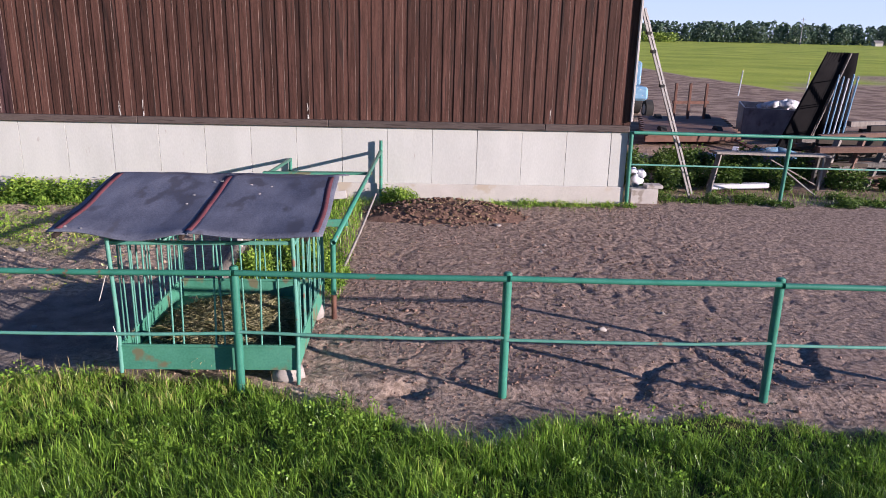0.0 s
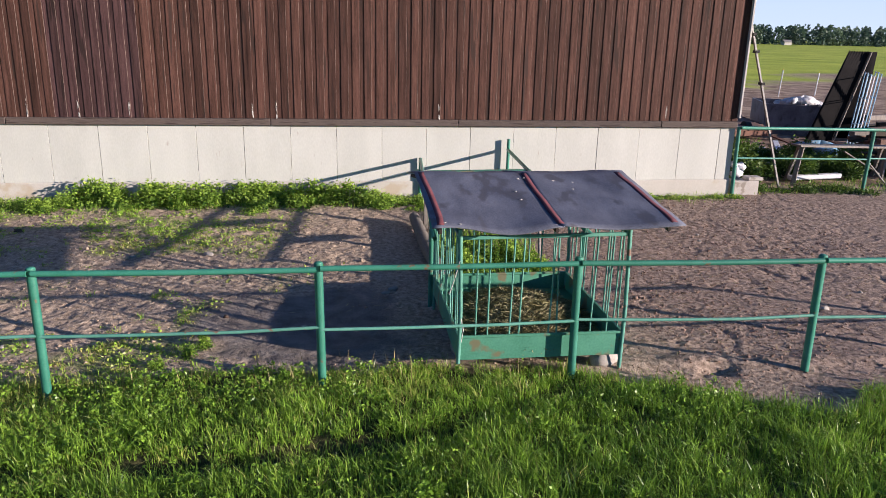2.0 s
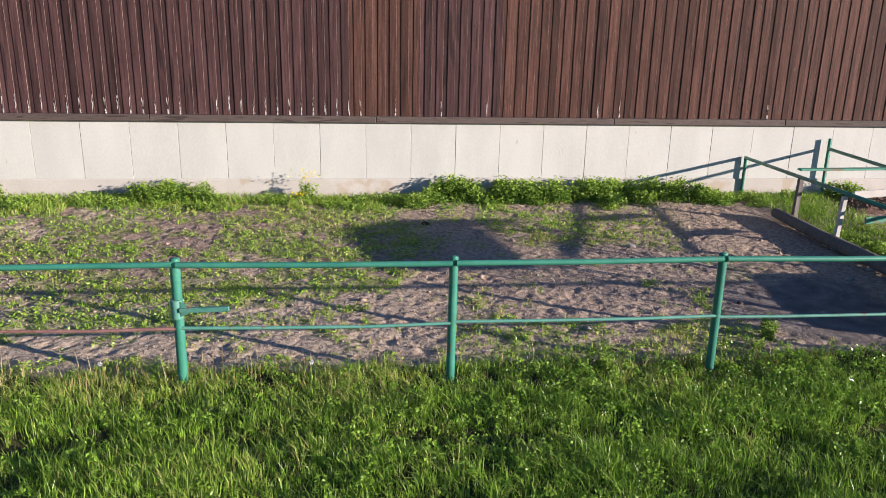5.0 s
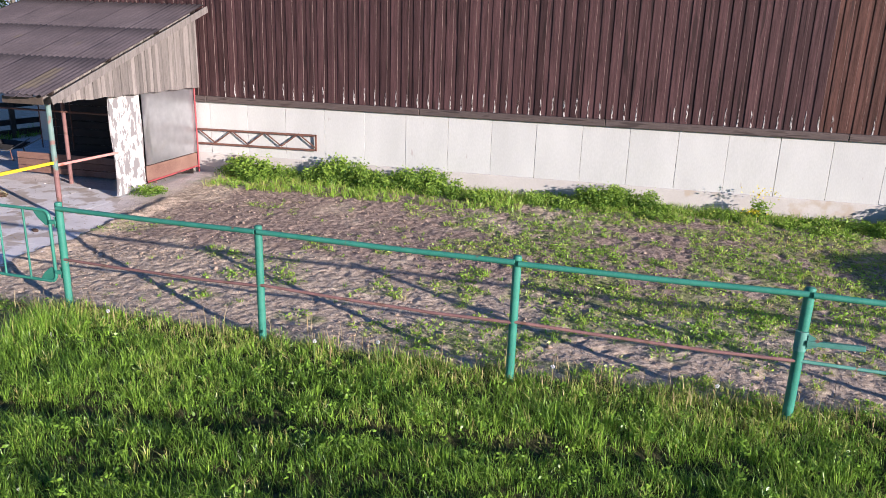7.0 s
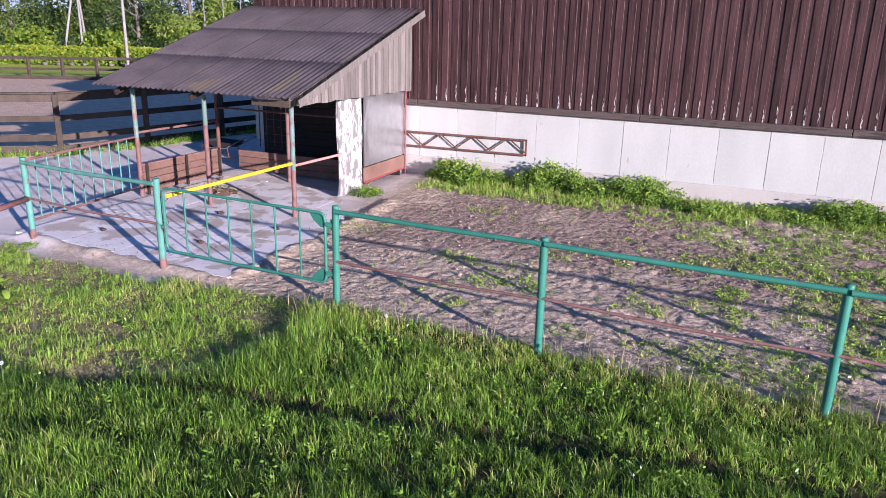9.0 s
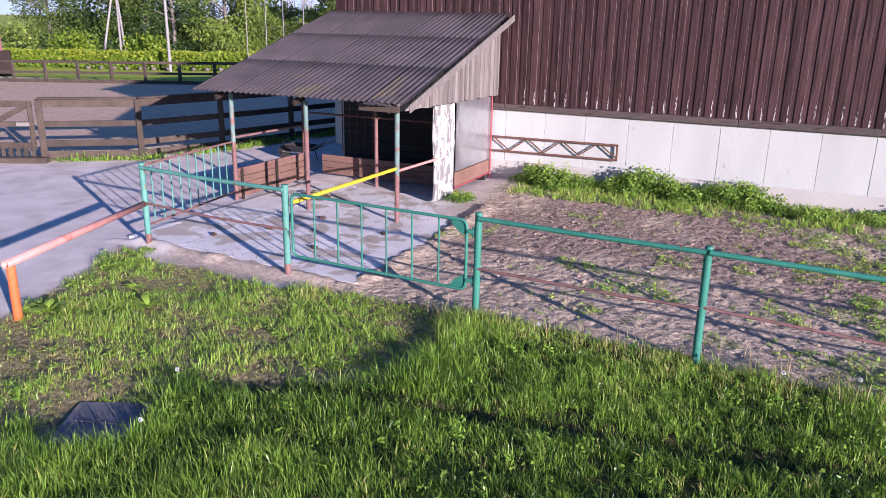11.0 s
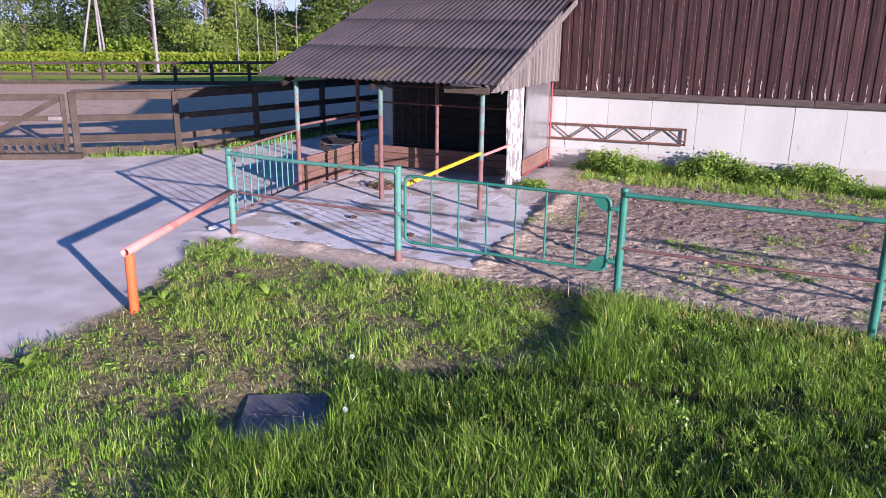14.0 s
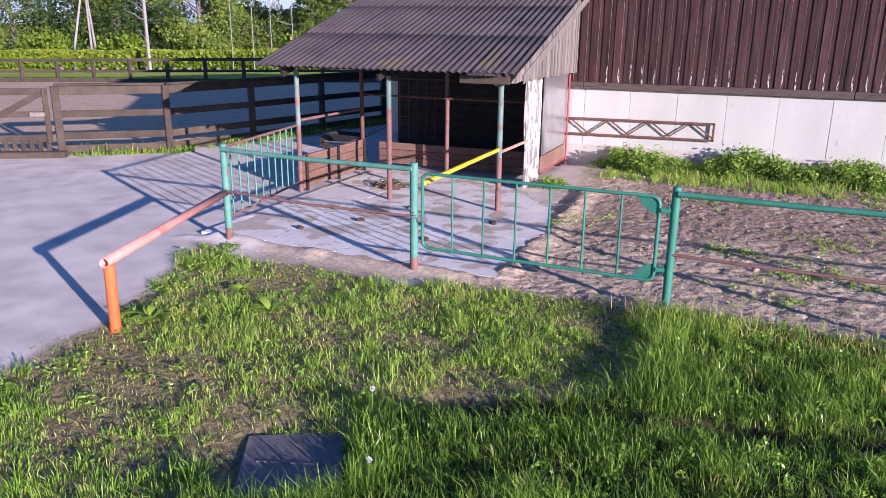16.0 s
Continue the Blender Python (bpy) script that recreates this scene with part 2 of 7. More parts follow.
# ---------------------------------------------------------------- mesh tools
class Shape:
    """Collects points and faces of one mesh."""

    def __init__(self):
        self.v, self.f, self.smooth = [], [], []

    def add(self, verts, faces, smooth=False):
        o = len(self.v)
        self.v += [tuple(p) for p in verts]
        self.f += [tuple(i + o for i in q) for q in faces]
        self.smooth += [smooth] * len(faces)
        return self

    def tube(self, a, b, r, r2=None, n=10, caps=True):
        a, b = Vector(a), Vector(b)
        d = (b - a).normalized()
        u = d.orthogonal().normalized()
        w = d.cross(u)
        r2 = r if r2 is None else r2
        ring = [(math.cos(2 * math.pi * i / n), math.sin(2 * math.pi * i / n)) for i in range(n)]
        vs = [a + (u * c + w * s) * r for c, s in ring] + [b + (u * c + w * s) * r2 for c, s in ring]
        self.add(vs, [(i, (i + 1) % n, n + (i + 1) % n, n + i) for i in range(n)], True)
        if caps:
            self.add(vs[:n], [tuple(reversed(range(n)))])
            self.add(vs[n:], [tuple(range(n))])
        return self

    def hollow(self, a, b, r, wall=0.006, n=14):
        """An open pipe end to end."""
        a, b = Vector(a), Vector(b)
        d = (b - a).normalized()
        u = d.orthogonal().normalized()
        w = d.cross(u)
        rings = []
        for p, q in ((a, r), (b, r), (b, r - wall), (a, r - wall)):
            rings.append([p + (u * math.cos(2 * math.pi * i / n) + w * math.sin(2 * math.pi * i / n)) * q for i in range(n)])
        vs = [p for ring in rings for p in ring]
        fs = [(k * n + i, k * n + (i + 1) % n, ((k + 1) % 4) * n + (i + 1) % n, ((k + 1) % 4) * n + i) for k in range(4) for i in range(n)]
        return self.add(vs, fs, True)

    def path(self, pts, r, n=8):
        """A round bar along points, joined smoothly."""
        pts = [Vector(p) for p in pts]
        vs, up = [], None
        for i, p in enumerate(pts):
            d = (pts[min(i + 1, len(pts) - 1)] - pts[max(i - 1, 0)]).normalized()
            u = d.orthogonal().normalized() if up is None else (up - d * up.dot(d)).normalized()
            up, w = u, d.cross(u)
            rr = r[i] if isinstance(r, (list, tuple)) else r
            vs += [p + (u * math.cos(2 * math.pi * k / n) + w * math.sin(2 * math.pi * k / n)) * rr for k in range(n)]
        m = len(pts)
        self.add(vs, [(j * n + k, j * n + (k + 1) % n, (j + 1) * n + (k + 1) % n, (j + 1) * n + k) for j in range(m - 1) for k in range(n)], True)
        self.add(vs[:n], [tuple(reversed(range(n)))])
        return self.add(vs[-n:], [tuple(range(n))])

    def box(self, c, s, m=None, ch=0.006):
        """A box with chamfered edges, centre c, sizes s, turned by m."""
        hx, hy, hz = s[0] / 2, s[1] / 2, s[2] / 2
        ch = min(ch, 0.4 * min(hx, hy, hz))
        m = m or Matrix.Identity(3)
        c = Vector(c)
        vs, at = [], {}
        for sx in (-1, 1):
            for sy in (-1, 1):
                for sz in (-1, 1):
                    for k in range(3):
                        p = [sx * (hx - ch), sy * (hy - ch), sz * (hz - ch)]
                        p[k] = (sx * hx, sy * hy, sz * hz)[k]
                        at[sx, sy, sz, k] = len(vs)
                        vs.append(c + m @ Vector(p))
        fs = []
        for k in range(3):
            i, j = (k + 1) % 3, (k + 2) % 3
            for sk in (-1, 1):
                q = []
                for si, sj in ((-1, -1), (1, -1), (1, 1), (-1, 1)):
                    t = [0, 0, 0]
                    t[k], t[i], t[j] = sk, si, sj
                    q.append(at[(*t, k)])
                fs.append(tuple(q if sk > 0 else reversed(q)))
            for si in (-1, 1):
                for sj in (-1, 1):
                    t0, t1 = [0, 0, 0], [0, 0, 0]
                    t0[k], t1[k] = -1, 1
                    t0[i] = t1[i] = si
                    t0[j] = t1[j] = sj
                    q = [at[(*t0, i)], at[(*t1, i)], at[(*t1, j)], at[(*t0, j)]]
                    fs.append(tuple(q if si * sj < 0 else reversed(q)))
        for sx in (-1, 1):
            for sy in (-1, 1):
                for sz in (-1, 1):
                    q = [at[sx, sy, sz, k] for k in range(3)]
                    fs.append(tuple(q if sx * sy * sz > 0 else reversed(q)))
        return self.add(vs, fs)

    def bar(self, a, b, w, h, ch=0.006, side=None):
        """A squared timber from a to b, w wide and h high."""
        a, b = Vector(a), Vector(b)
        d = (b - a)
        x = d.normalized()
        y = Vector(side) if side else (Vector((0, 0, 1)).cross(x) if abs(x.z) < 0.95 else Vector((0, 1, 0)))
        y = (y - x * y.dot(x)).normalized()
        z = x.cross(y)
        m = Matrix((x, y, z)).transposed()
        return self.box((a + b) / 2, (d.length, w, h), m, ch)

    def sheet(self, grid, thick):
        """A bent sheet from rows of points, with thickness downward."""
        rows, cols = len(grid), len(grid[0])
        top = [p for row in grid for p in row]
        low = [(p[0], p[1], p[2] - thick) for p in top]
        n = rows * cols
        fs = []
        for i in range(rows - 1):
            for j in range(cols - 1):
                a, b, c, d = i * cols + j, i * cols + j + 1, (i + 1) * cols + j + 1, (i + 1) * cols + j
                fs += [(a, b, c, d), (n + d, n + c, n + b, n + a)]
        edge = [j for j in range(cols)] + [i * cols + cols - 1 for i in range(1, rows)] + [(rows - 1) * cols + j for j in range(cols - 2, -1, -1)] + [i * cols for i in range(rows - 2, 0, -1)]
        for k in range(len(edge)):
            a, b = edge[k], edge[(k + 1) % len(edge)]
            fs.append((b, a, n + a, n + b))
        return self.add(top + low, fs, True)

    def lump(self, c, r, seed=0, rough=0.25, n=10, m=7, floor=None):
        """An uneven rounded lump, radii r."""
        rng = random.Random(seed)
        ph = [rng.uniform(0, 6.28) for _ in range(6)]
        vs = []
        for i in range(m + 1):
            th = math.pi * i / m
            for j in range(n):
                a = 2 * math.pi * j / n
                k = 1 + rough * (0.5 * math.sin(2 * a + ph[0] + th) + 0.35 * math.sin(3 * a + ph[1]) * math.sin(2 * th + ph[2]) + 0.3 * math.sin(5 * a + 3 * th + ph[3]))
                p = [c[0] + r[0] * k * math.sin(th) * math.cos(a), c[1] + r[1] * k * math.sin(th) * math.sin(a), c[2] + r[2] * k * math.cos(th)]
                if floor is not None:
                    p[2] = max(p[2], floor)
                vs.append(p)
        return self.add(vs, [(i * n + j, (i + 1) * n + j, (i + 1) * n + (j + 1) % n, i * n + (j + 1) % n) for i in range(m) for j in range(n)], True)

    def mesh(self, name, material, origin=(0, 0, 0)):
        o = Vector(origin)
        me = bpy.data.meshes.new(name)
        me.from_pydata([tuple(Vector(p) - o) for p in self.v], [], self.f)
        me.polygons.foreach_set("use_smooth", self.smooth)
        me.materials.append(material)
        me.update()
        return me


BASE = {}


def thing(name, at, label, category, group="", kind=""):
    """An empty at the thing's base; its parts hang under it."""
    ob = new(name)
    ob.location, ob.empty_display_size = at, 0.1
    BASE[ob] = Vector(at)
    return tagged(ob, label, category, group, kind)


def part(name, shape, material, parent, label=""):
    """One mesh, drawn in world places, under a thing or under a part."""
    ob = new(name, shape.mesh(name, material, BASE[parent]))
    ob.parent = parent
    BASE[ob] = BASE[parent]
    return tagged(ob, label)


def solo(name, shape, material, at, label, category, group="", kind=""):
    """A thing that is one mesh."""
    ob = new(name, shape.mesh(name, material, at))
    ob.location = at
    BASE[ob] = Vector(at)
    return tagged(ob, label, category, group, kind)


def piece(name, me, parent, at, turn=None):
    """A piece of a surface on shared mesh data."""
    ob = new(name, me)
    ob.parent = parent
    ob.location = Vector(at) - BASE[parent]
    if turn:
        ob.rotation_euler = turn
    return ob


# ---------------------------------------------------------------- terrain
def vnoise(x, y, seed):
    """Smooth value noise on arrays, 0 to 1."""
    xi, yi = np.floor(x).astype(np.int64), np.floor(y).astype(np.int64)
    fx, fy = x - xi, y - yi
    fx, fy = fx * fx * (3 - 2 * fx), fy * fy * (3 - 2 * fy)

    def h(a, b):
        k = (a * 374761393 + b * 668265263 + seed * 1442695041) & 0x7FFFFFFF
        k = ((k ^ (k >> 13)) * 1274126177) & 0x7FFFFFFF
        return ((k ^ (k >> 16)) & 0xFFFF) / 65535.0

    return (h(xi, yi) * (1 - fx) + h(xi + 1, yi) * fx) * (1 - fy) + (h(xi, yi + 1) * (1 - fx) + h(xi + 1, yi + 1) * fx) * fy


def fbm(x, y, s, seed, octaves=4):
    out, amp, tot = 0 * x, 1.0, 0.0
    for k in range(octaves):
        out = out + amp * vnoise(x * s * 2 ** k, y * s * 2 ** k, seed + 7 * k)
        tot, amp = tot + amp, amp * 0.5
    return out / tot


def step(a, b, x):
    t = np.clip((x - a) / (b - a), 0, 1)
    return t * t * (3 - 2 * t)


def fence_y(x):
    """The line of the pipe fence."""
    return np.interp(x, [-27.6, -24.5, -21.3, -15.5, -9.8, -1.2, 4.5, 10.2], [7.50, 7.32, 7.18, 6.92, 6.81, 6.80, 6.62, 6.45])


def lawn_y(x):
    """How far the turf reaches towards the fence."""
    return np.interp(x, [-27.6, -25.5, -24, -21, -3, -1.6, -0.7, 0.1, 1.0, 1.8, 2.4, 2.9, 4.0, 4.6, 8], [7.1, 6.85, 7.05, 7.2, 7.15, 6.95, 6.65, 6.3, 5.9, 5.75, 6.05, 6.35, 6.3, 6.05, 6.05])


def rut(x, y):
    """Two old wheel tracks in the grass, broken here and there."""
    c = np.interp(x, [-30, -23, -20, -18, -16.7, -15.5, -11.6, -7, -4.45, -3.26, -2.2, -1.5, 4], [3.2, 4.1, 4.85, 5.22, 5.45, 5.55, 5.75, 5.35, 5.38, 5.58, 5.95, 6.4, 6.5])
    wob = 0.26 * (fbm(x, 0 * y, 0.5, 91, 3) - 0.5)
    gap = 0.35 + 0.65 * step(0.36, 0.54, fbm(x, 0 * y, 0.55, 95, 2))
    one = np.exp(-((y - c - wob) / 0.15) ** 2) * step(-0.9, -1.6, x)
    two = np.exp(-((y - c + 0.95 - wob) / 0.18) ** 2) * 0.35 * step(-4, -8, x)
    return np.maximum(one, two) * gap * step(-25, -22.5, x)


def hoofprints(x, y, cell, seed):
    """Round pits with a pushed-up rim, one in most cells of a jittered grid."""
    out = 0 * x
    gx, gy = np.floor(x / cell), np.floor(y / cell)
    for i in (-1, 0, 1):
        for j in (-1, 0, 1):
            k = ((gx + i).astype(np.int64) * 73856093 ^ (gy + j).astype(np.int64) * 19349663 ^ seed * 83492791) & 0x7FFFFFFF
            k = ((k ^ (k >> 13)) * 1274126177) & 0x7FFFFFFF
            u, v, p = (k & 1023) / 1023.0, ((k >> 10) & 1023) / 1023.0, ((k >> 20) & 255) / 255.0
            d = np.hypot(x - (gx + i + u) * cell, (y - (gy + j + v) * cell) * (0.75 + 0.5 * p)) / (cell * (0.20 + 0.10 * v))
            out = np.where(p > 0.25, out + (0.45 * np.exp(-((d - 1.25) / 0.35) ** 2) - step(1.1, 0.55, d)) * (0.5 + 0.7 * u), out)
    return out


def scarp(x, y, a, b, depth, reach):
    """A broken edge of firm soil from a to b: the ground drops west of it and rises again."""
    f = np.clip((y - a[1]) / (b[1] - a[1]), 0, 1)
    d = a[0] + (b[0] - a[0]) * f + 0.34 * (fbm(x, y, 3.0, 171, 4) - 0.5) - x
    ends = step(-0.12, 0.05, (y - min(a[1], b[1]))) * step(0.12, -0.05, y - max(a[1], b[1]))
    return -depth * (0.35 + 1.3 * fbm(x, y, 2.5, 173, 2)) * step(-0.03, 0.03, d) * np.exp(-np.maximum(d, 0) / reach) * ends


def zones(x, y):
    """How much of each ground cover lies at a place."""
    w = fbm(x, y, 0.9, 11) - 0.5
    w2 = fbm(x, y, 2.6, 23) - 0.5
    fy = fence_y(x)
    kerb = np.interp(y, [-4, 2, 3.3, 4.8, 7.0, 7.6], [-27.2, -26.9, -26.8, -26.9, -27.6, -27.9])
    lawn = step(-0.12, 0.12, lawn_y(x) - y + 0.5 * w + 0.3 * w2) * step(-0.22, 0.22, x - kerb + 0.6 * w + 0.4 * w2)
    edge = np.interp(y, [0.8, 1.6, 2.28, 2.63, 2.88, 3.53, 3.93, 4.23, 4.58, 4.78, 5.13, 6.9, 7.5], [-23.4, -23.55, -23.75, -23.5, -23.05, -23.1, -23.4, -22.9, -22.3, -21.6, -21.3, -21.55, -21.6])
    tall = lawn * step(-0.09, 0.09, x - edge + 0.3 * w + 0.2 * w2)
    paddock = step(-24.5, -23.0, x + 1.2 * w) * step(-0.1, 0.1, y - lawn_y(x)) * step(0.2, -0.2, y - 16.0)
    yard = 1 - np.clip(lawn + step(-24.4, -23.4, x) * step(-0.3, 0.1, y - lawn_y(x)), 0, 1)
    return lawn, tall, paddock, yard, w, w2


def ground_z(x, y):
    """The broad lie of the land."""
    rise = 0.18 * step(9.0, 15.3, y) * step(-26, -23, x) * step(70, 30, y)
    fall = -0.02 * np.maximum(0, -38 - x) * step(150, 60, -x)
    return rise + fall


def gz(x, y):
    return float(ground_z(np.array([x], float), np.array([y], float))[0])


def relief(x, y):
    lawn, tall, paddock, yard, w, w2 = zones(x, y)
    near = step(-33, -31, x) * step(13, 9, x) * step(-4, 0, y) * step(17, 16, y)
    hoof = fbm(x, y, 6.8, 41, 2)
    cells = np.abs(fbm(x, y, 8.5, 57, 2) - 0.5)
    pocks = np.minimum(0.14, np.maximum(0, fbm(x, y, 7.8, 63, 2) - 0.60))
    west = step(1.0, -5.0, x)
    back = step(1.5, 3.5, x) * step(8.6, 9.8, y + 0.8 * w)
    rough = (0.024 * (hoof - 0.5) - 0.13 * pocks + 0.07 * (0.09 - np.minimum(cells, 0.09))) * paddock * (0.30 + 0.70 * np.maximum(west, 0.8 * back))
    prints = hoofprints(x, y, 0.23, 3) + 0.7 * hoofprints(x, y, 0.15, 9)
    rough = rough + 0.0085 * prints * paddock * (0.16 + 0.84 * np.maximum(west, 0.7 * back)) * step(0.30, 0.55, fbm(x, y, 0.6, 77, 3))
    furrow = np.abs(fbm(x, y, 0.85, 87, 4) - 0.5)
    rough = rough - 0.020 * step(0.035, 0.0, furrow) * paddock * (1 - 0.6 * west) * step(13.5, 11.5, y)
    for a, b, depth, reach in (((3.15, 6.70), (3.45, 7.35), 0.075, 0.16), ((3.45, 7.35), (4.0, 7.75), 0.045, 0.14), ((3.75, 6.9), (3.85, 7.5), 0.03, 0.1), ((4.55, 6.9), (4.25, 8.05), 0.055, 0.12), ((5.10, 6.9), (4.60, 8.15), 0.05, 0.10), ((1.20, 7.3), (1.36, 8.0), 0.04, 0.09), ((5.6, 7.3), (5.9, 8.3), 0.06, 0.25)):
        rough = rough + scarp(x, y, a, b, depth, reach) * paddock
    berm = 0.10 * np.exp(-((y - fence_y(x) - 0.25 - 0.25 * w) / 0.22) ** 2) * paddock * fbm(x, y, 0.8, 71, 3) * step(-24, -12, x)
    lumpy = (0.05 * (fbm(x, y, 0.55, 5, 3) - 0.5) + 0.02 * (fbm(x, y, 3, 6, 2) - 0.5)) * lawn - 0.13 * rut(x, y) * lawn - 0.05 * step(-22.1, -21.8, x) * step(-21.2, -21.4, x) * step(5.0, 5.3, y) * step(7.2, 7.0, y)
    shallow_dip = -0.025 * paddock * step(0.8, 0.4, np.hypot((x + 4.4) / 1.5, (y - 8.6) / 1.3))
    holes = -0.10 * np.exp(-(((x - 0.62) / 0.20) ** 2 + ((y - 6.86) / 0.15) ** 2))
    flat = 1 - 0.6 * step(0.8, 0.4, np.hypot((x + 4.4) / 1.6, (y - 8.6) / 1.4))
    pit = step(0.70, 0.46, np.maximum(np.abs(x + 23.47 - 0.4 * (y - 3.02)), np.abs(y - 3.02)))
    slab_out = np.maximum(np.maximum(x + 23.42, 7.66 - 0.058 * (x + 28.15) - y), -28.1 - x)
    spill = 0.15 * np.maximum(0, fbm(x, y, 2.3, 143, 4) - 0.40) * np.exp(-((slab_out - 0.02) / 0.22) ** 2) * step(13.0, 12.4, y) * step(-0.4, 0.0, x + 28.3 + 0.3 * w)
    bank = 0.056 * np.exp(-((slab_out - 0.05) / 0.17) ** 2) * step(12.9, 12.4, y) * step(-28.15, -27.7, x)
    return ((rough + berm) * flat + spill + bank + lumpy * (1 - pit) - 0.03 * pit + shallow_dip + holes) * near


def surface(x, y):
    return ground_z(x, y) + relief(x, y)


def sz(x, y):
    return float(surface(np.array([x], float), np.array([y], float))[0])


def ground_material():
    m = bpy.data.materials.new("ground_soil_and_turf")
    m.use_nodes = True
    n, l = m.node_tree.nodes, m.node_tree.links
    p = n["Principled BSDF"]
    tc = n.new("ShaderNodeTexCoord")

    def tex(s, d=5.0):
        t = n.new("ShaderNodeTexNoise")
        t.inputs["Scale"].default_value, t.inputs["Detail"].default_value = s, d
        l.new(tc.outputs["Object"], t.inputs["Vector"])
        return t

    def two(fac, a, b, lo=0.35, hi=0.65):
        r, x = n.new("ShaderNodeMapRange"), n.new("ShaderNodeMix")
        r.inputs["From Min"].default_value, r.inputs["From Max"].default_value = lo, hi
        l.new(fac.outputs["Fac"], r.inputs["Value"])
        x.data_type = "RGBA"
        x.inputs["A"].default_value, x.inputs["B"].default_value = (*a, 1), (*b, 1)
        l.new(r.outputs["Result"], x.inputs["Factor"])
        return x.outputs["Result"]

    def over(below, name, top):
        at, x = n.new("ShaderNodeAttribute"), n.new("ShaderNodeMix")
        at.attribute_name = name
        x.data_type = "RGBA"
        l.new(at.outputs["Fac"], x.inputs["Factor"])
        l.new(below, x.inputs["A"])
        l.new(top, x.inputs["B"])
        return x.outputs["Result"]

    big, mid, fine, grit = tex(0.7), tex(3.0), tex(14.0), tex(70.0, 3.0)
    out = two(fine, (0.345, 0.270, 0.190), (0.575, 0.470, 0.352))
    out = over(out, "loam", two(fine, (0.165, 0.118, 0.092), (0.385, 0.290, 0.230)))
    # dark soil left of the feeder: damp, with the feeder's shade coloured in
    out = over(out, "damp_shade", two(mid, (0.150, 0.128, 0.112), (0.255, 0.222, 0.195)))
    out = over(out, "moss", two(fine, (0.14, 0.19, 0.045), (0.34, 0.35, 0.14)))
    hard = n.new("ShaderNodeMix")
    hard.data_type = "RGBA"
    hard.inputs["Factor"].default_value = 0.45
    l.new(two(mid, (0.58, 0.515, 0.46), (0.77, 0.70, 0.635)), hard.inputs["A"])
    l.new(two(tex(1.1, 9.0), (0.50, 0.445, 0.40), (0.82, 0.745, 0.675), 0.38, 0.62), hard.inputs["B"])
    out = over(out, "yard", hard.outputs["Result"])
    out = over(out, "arena", two(mid, (0.54, 0.375, 0.245), (0.66, 0.485, 0.335)))
    out = over(out, "lawn", two(fine, (0.15, 0.122, 0.062), (0.35, 0.295, 0.15)))
    # near-black under tall grass: shade in the gaps between tufts is coloured in
    out = over(out, "thatch_shade", two(fine, (0.025, 0.030, 0.010), (0.09, 0.085, 0.035)))
    out = over(out, "field", two(tex(0.09, 8.0), (0.26, 0.34, 0.03), (0.44, 0.49, 0.06)))
    out = over(out, "track", two(tex(0.9, 7.0), (0.19, 0.125, 0.088), (0.42, 0.305, 0.22), 0.40, 0.62))
    spk, gr = n.new("ShaderNodeMix"), n.new("ShaderNodeMapRange")
    spk.data_type, spk.blend_type = "RGBA", "MULTIPLY"
    gr.inputs["From Min"].default_value, gr.inputs["From Max"].default_value = 0.30, 0.62
    gr.inputs["To Min"].default_value, gr.inputs["To Max"].default_value = 0.62, 1.12
    l.new(grit.outputs["Fac"], gr.inputs["Value"])
    spk.inputs["Factor"].default_value = 1.0
    l.new(out, spk.inputs["A"])
    l.new(gr.outputs["Result"], spk.inputs["B"])
    l.new(spk.outputs["Result"], p.inputs["Base Color"])
    p.inputs["Roughness"].default_value = 0.95
    p.inputs["Specular IOR Level"].default_value = 0.2
    h = n.new("ShaderNodeMath")
    h.operation = "MULTIPLY_ADD"
    h.inputs[1].default_value = 0.35
    l.new(grit.outputs["Fac"], h.inputs[0])
    l.new(fine.outputs["Fac"], h.inputs[2])
    bp = n.new("ShaderNodeBump")
    bp.inputs["Distance"].default_value = 0.035
    firm = n.new("ShaderNodeAttribute")
    firm.attribute_name = "loose"
    l.new(firm.outputs["Fac"], bp.inputs["Strength"])
    l.new(h.outputs[0], bp.inputs["Height"])
    clod = n.new("ShaderNodeTexVoronoi")
    clod.feature, clod.inputs["Scale"].default_value = "SMOOTH_F1", 8.5
    wob = n.new("ShaderNodeVectorMath")
    wob.operation = "MULTIPLY_ADD"
    wob.inputs[1].default_value = (0.09, 0.09, 0.09)
    l.new(fine.outputs["Color"], wob.inputs[0])
    l.new(tc.outputs["Object"], wob.inputs[2])
    l.new(wob.outputs["Vector"], clod.inputs["Vector"])
    bc = n.new("ShaderNodeBump")
    bc.invert = True
    bc.inputs["Distance"].default_value = 0.07
    soft = n.new("ShaderNodeAttribute")
    soft.attribute_name = "clods"
    l.new(soft.outputs["Fac"], bc.inputs["Strength"])
    l.new(clod.outputs["Distance"], bc.inputs["Height"])
    l.new(bc.outputs["Normal"], bp.inputs["Normal"])
    l.new(bp.outputs["Normal"], p.inputs["Normal"])
    return m


def lines(parts):
    out = []
    for a, b, s in parts:
        out += list(np.arange(a, b, s))
    return np.array(out + [parts[-1][1]])


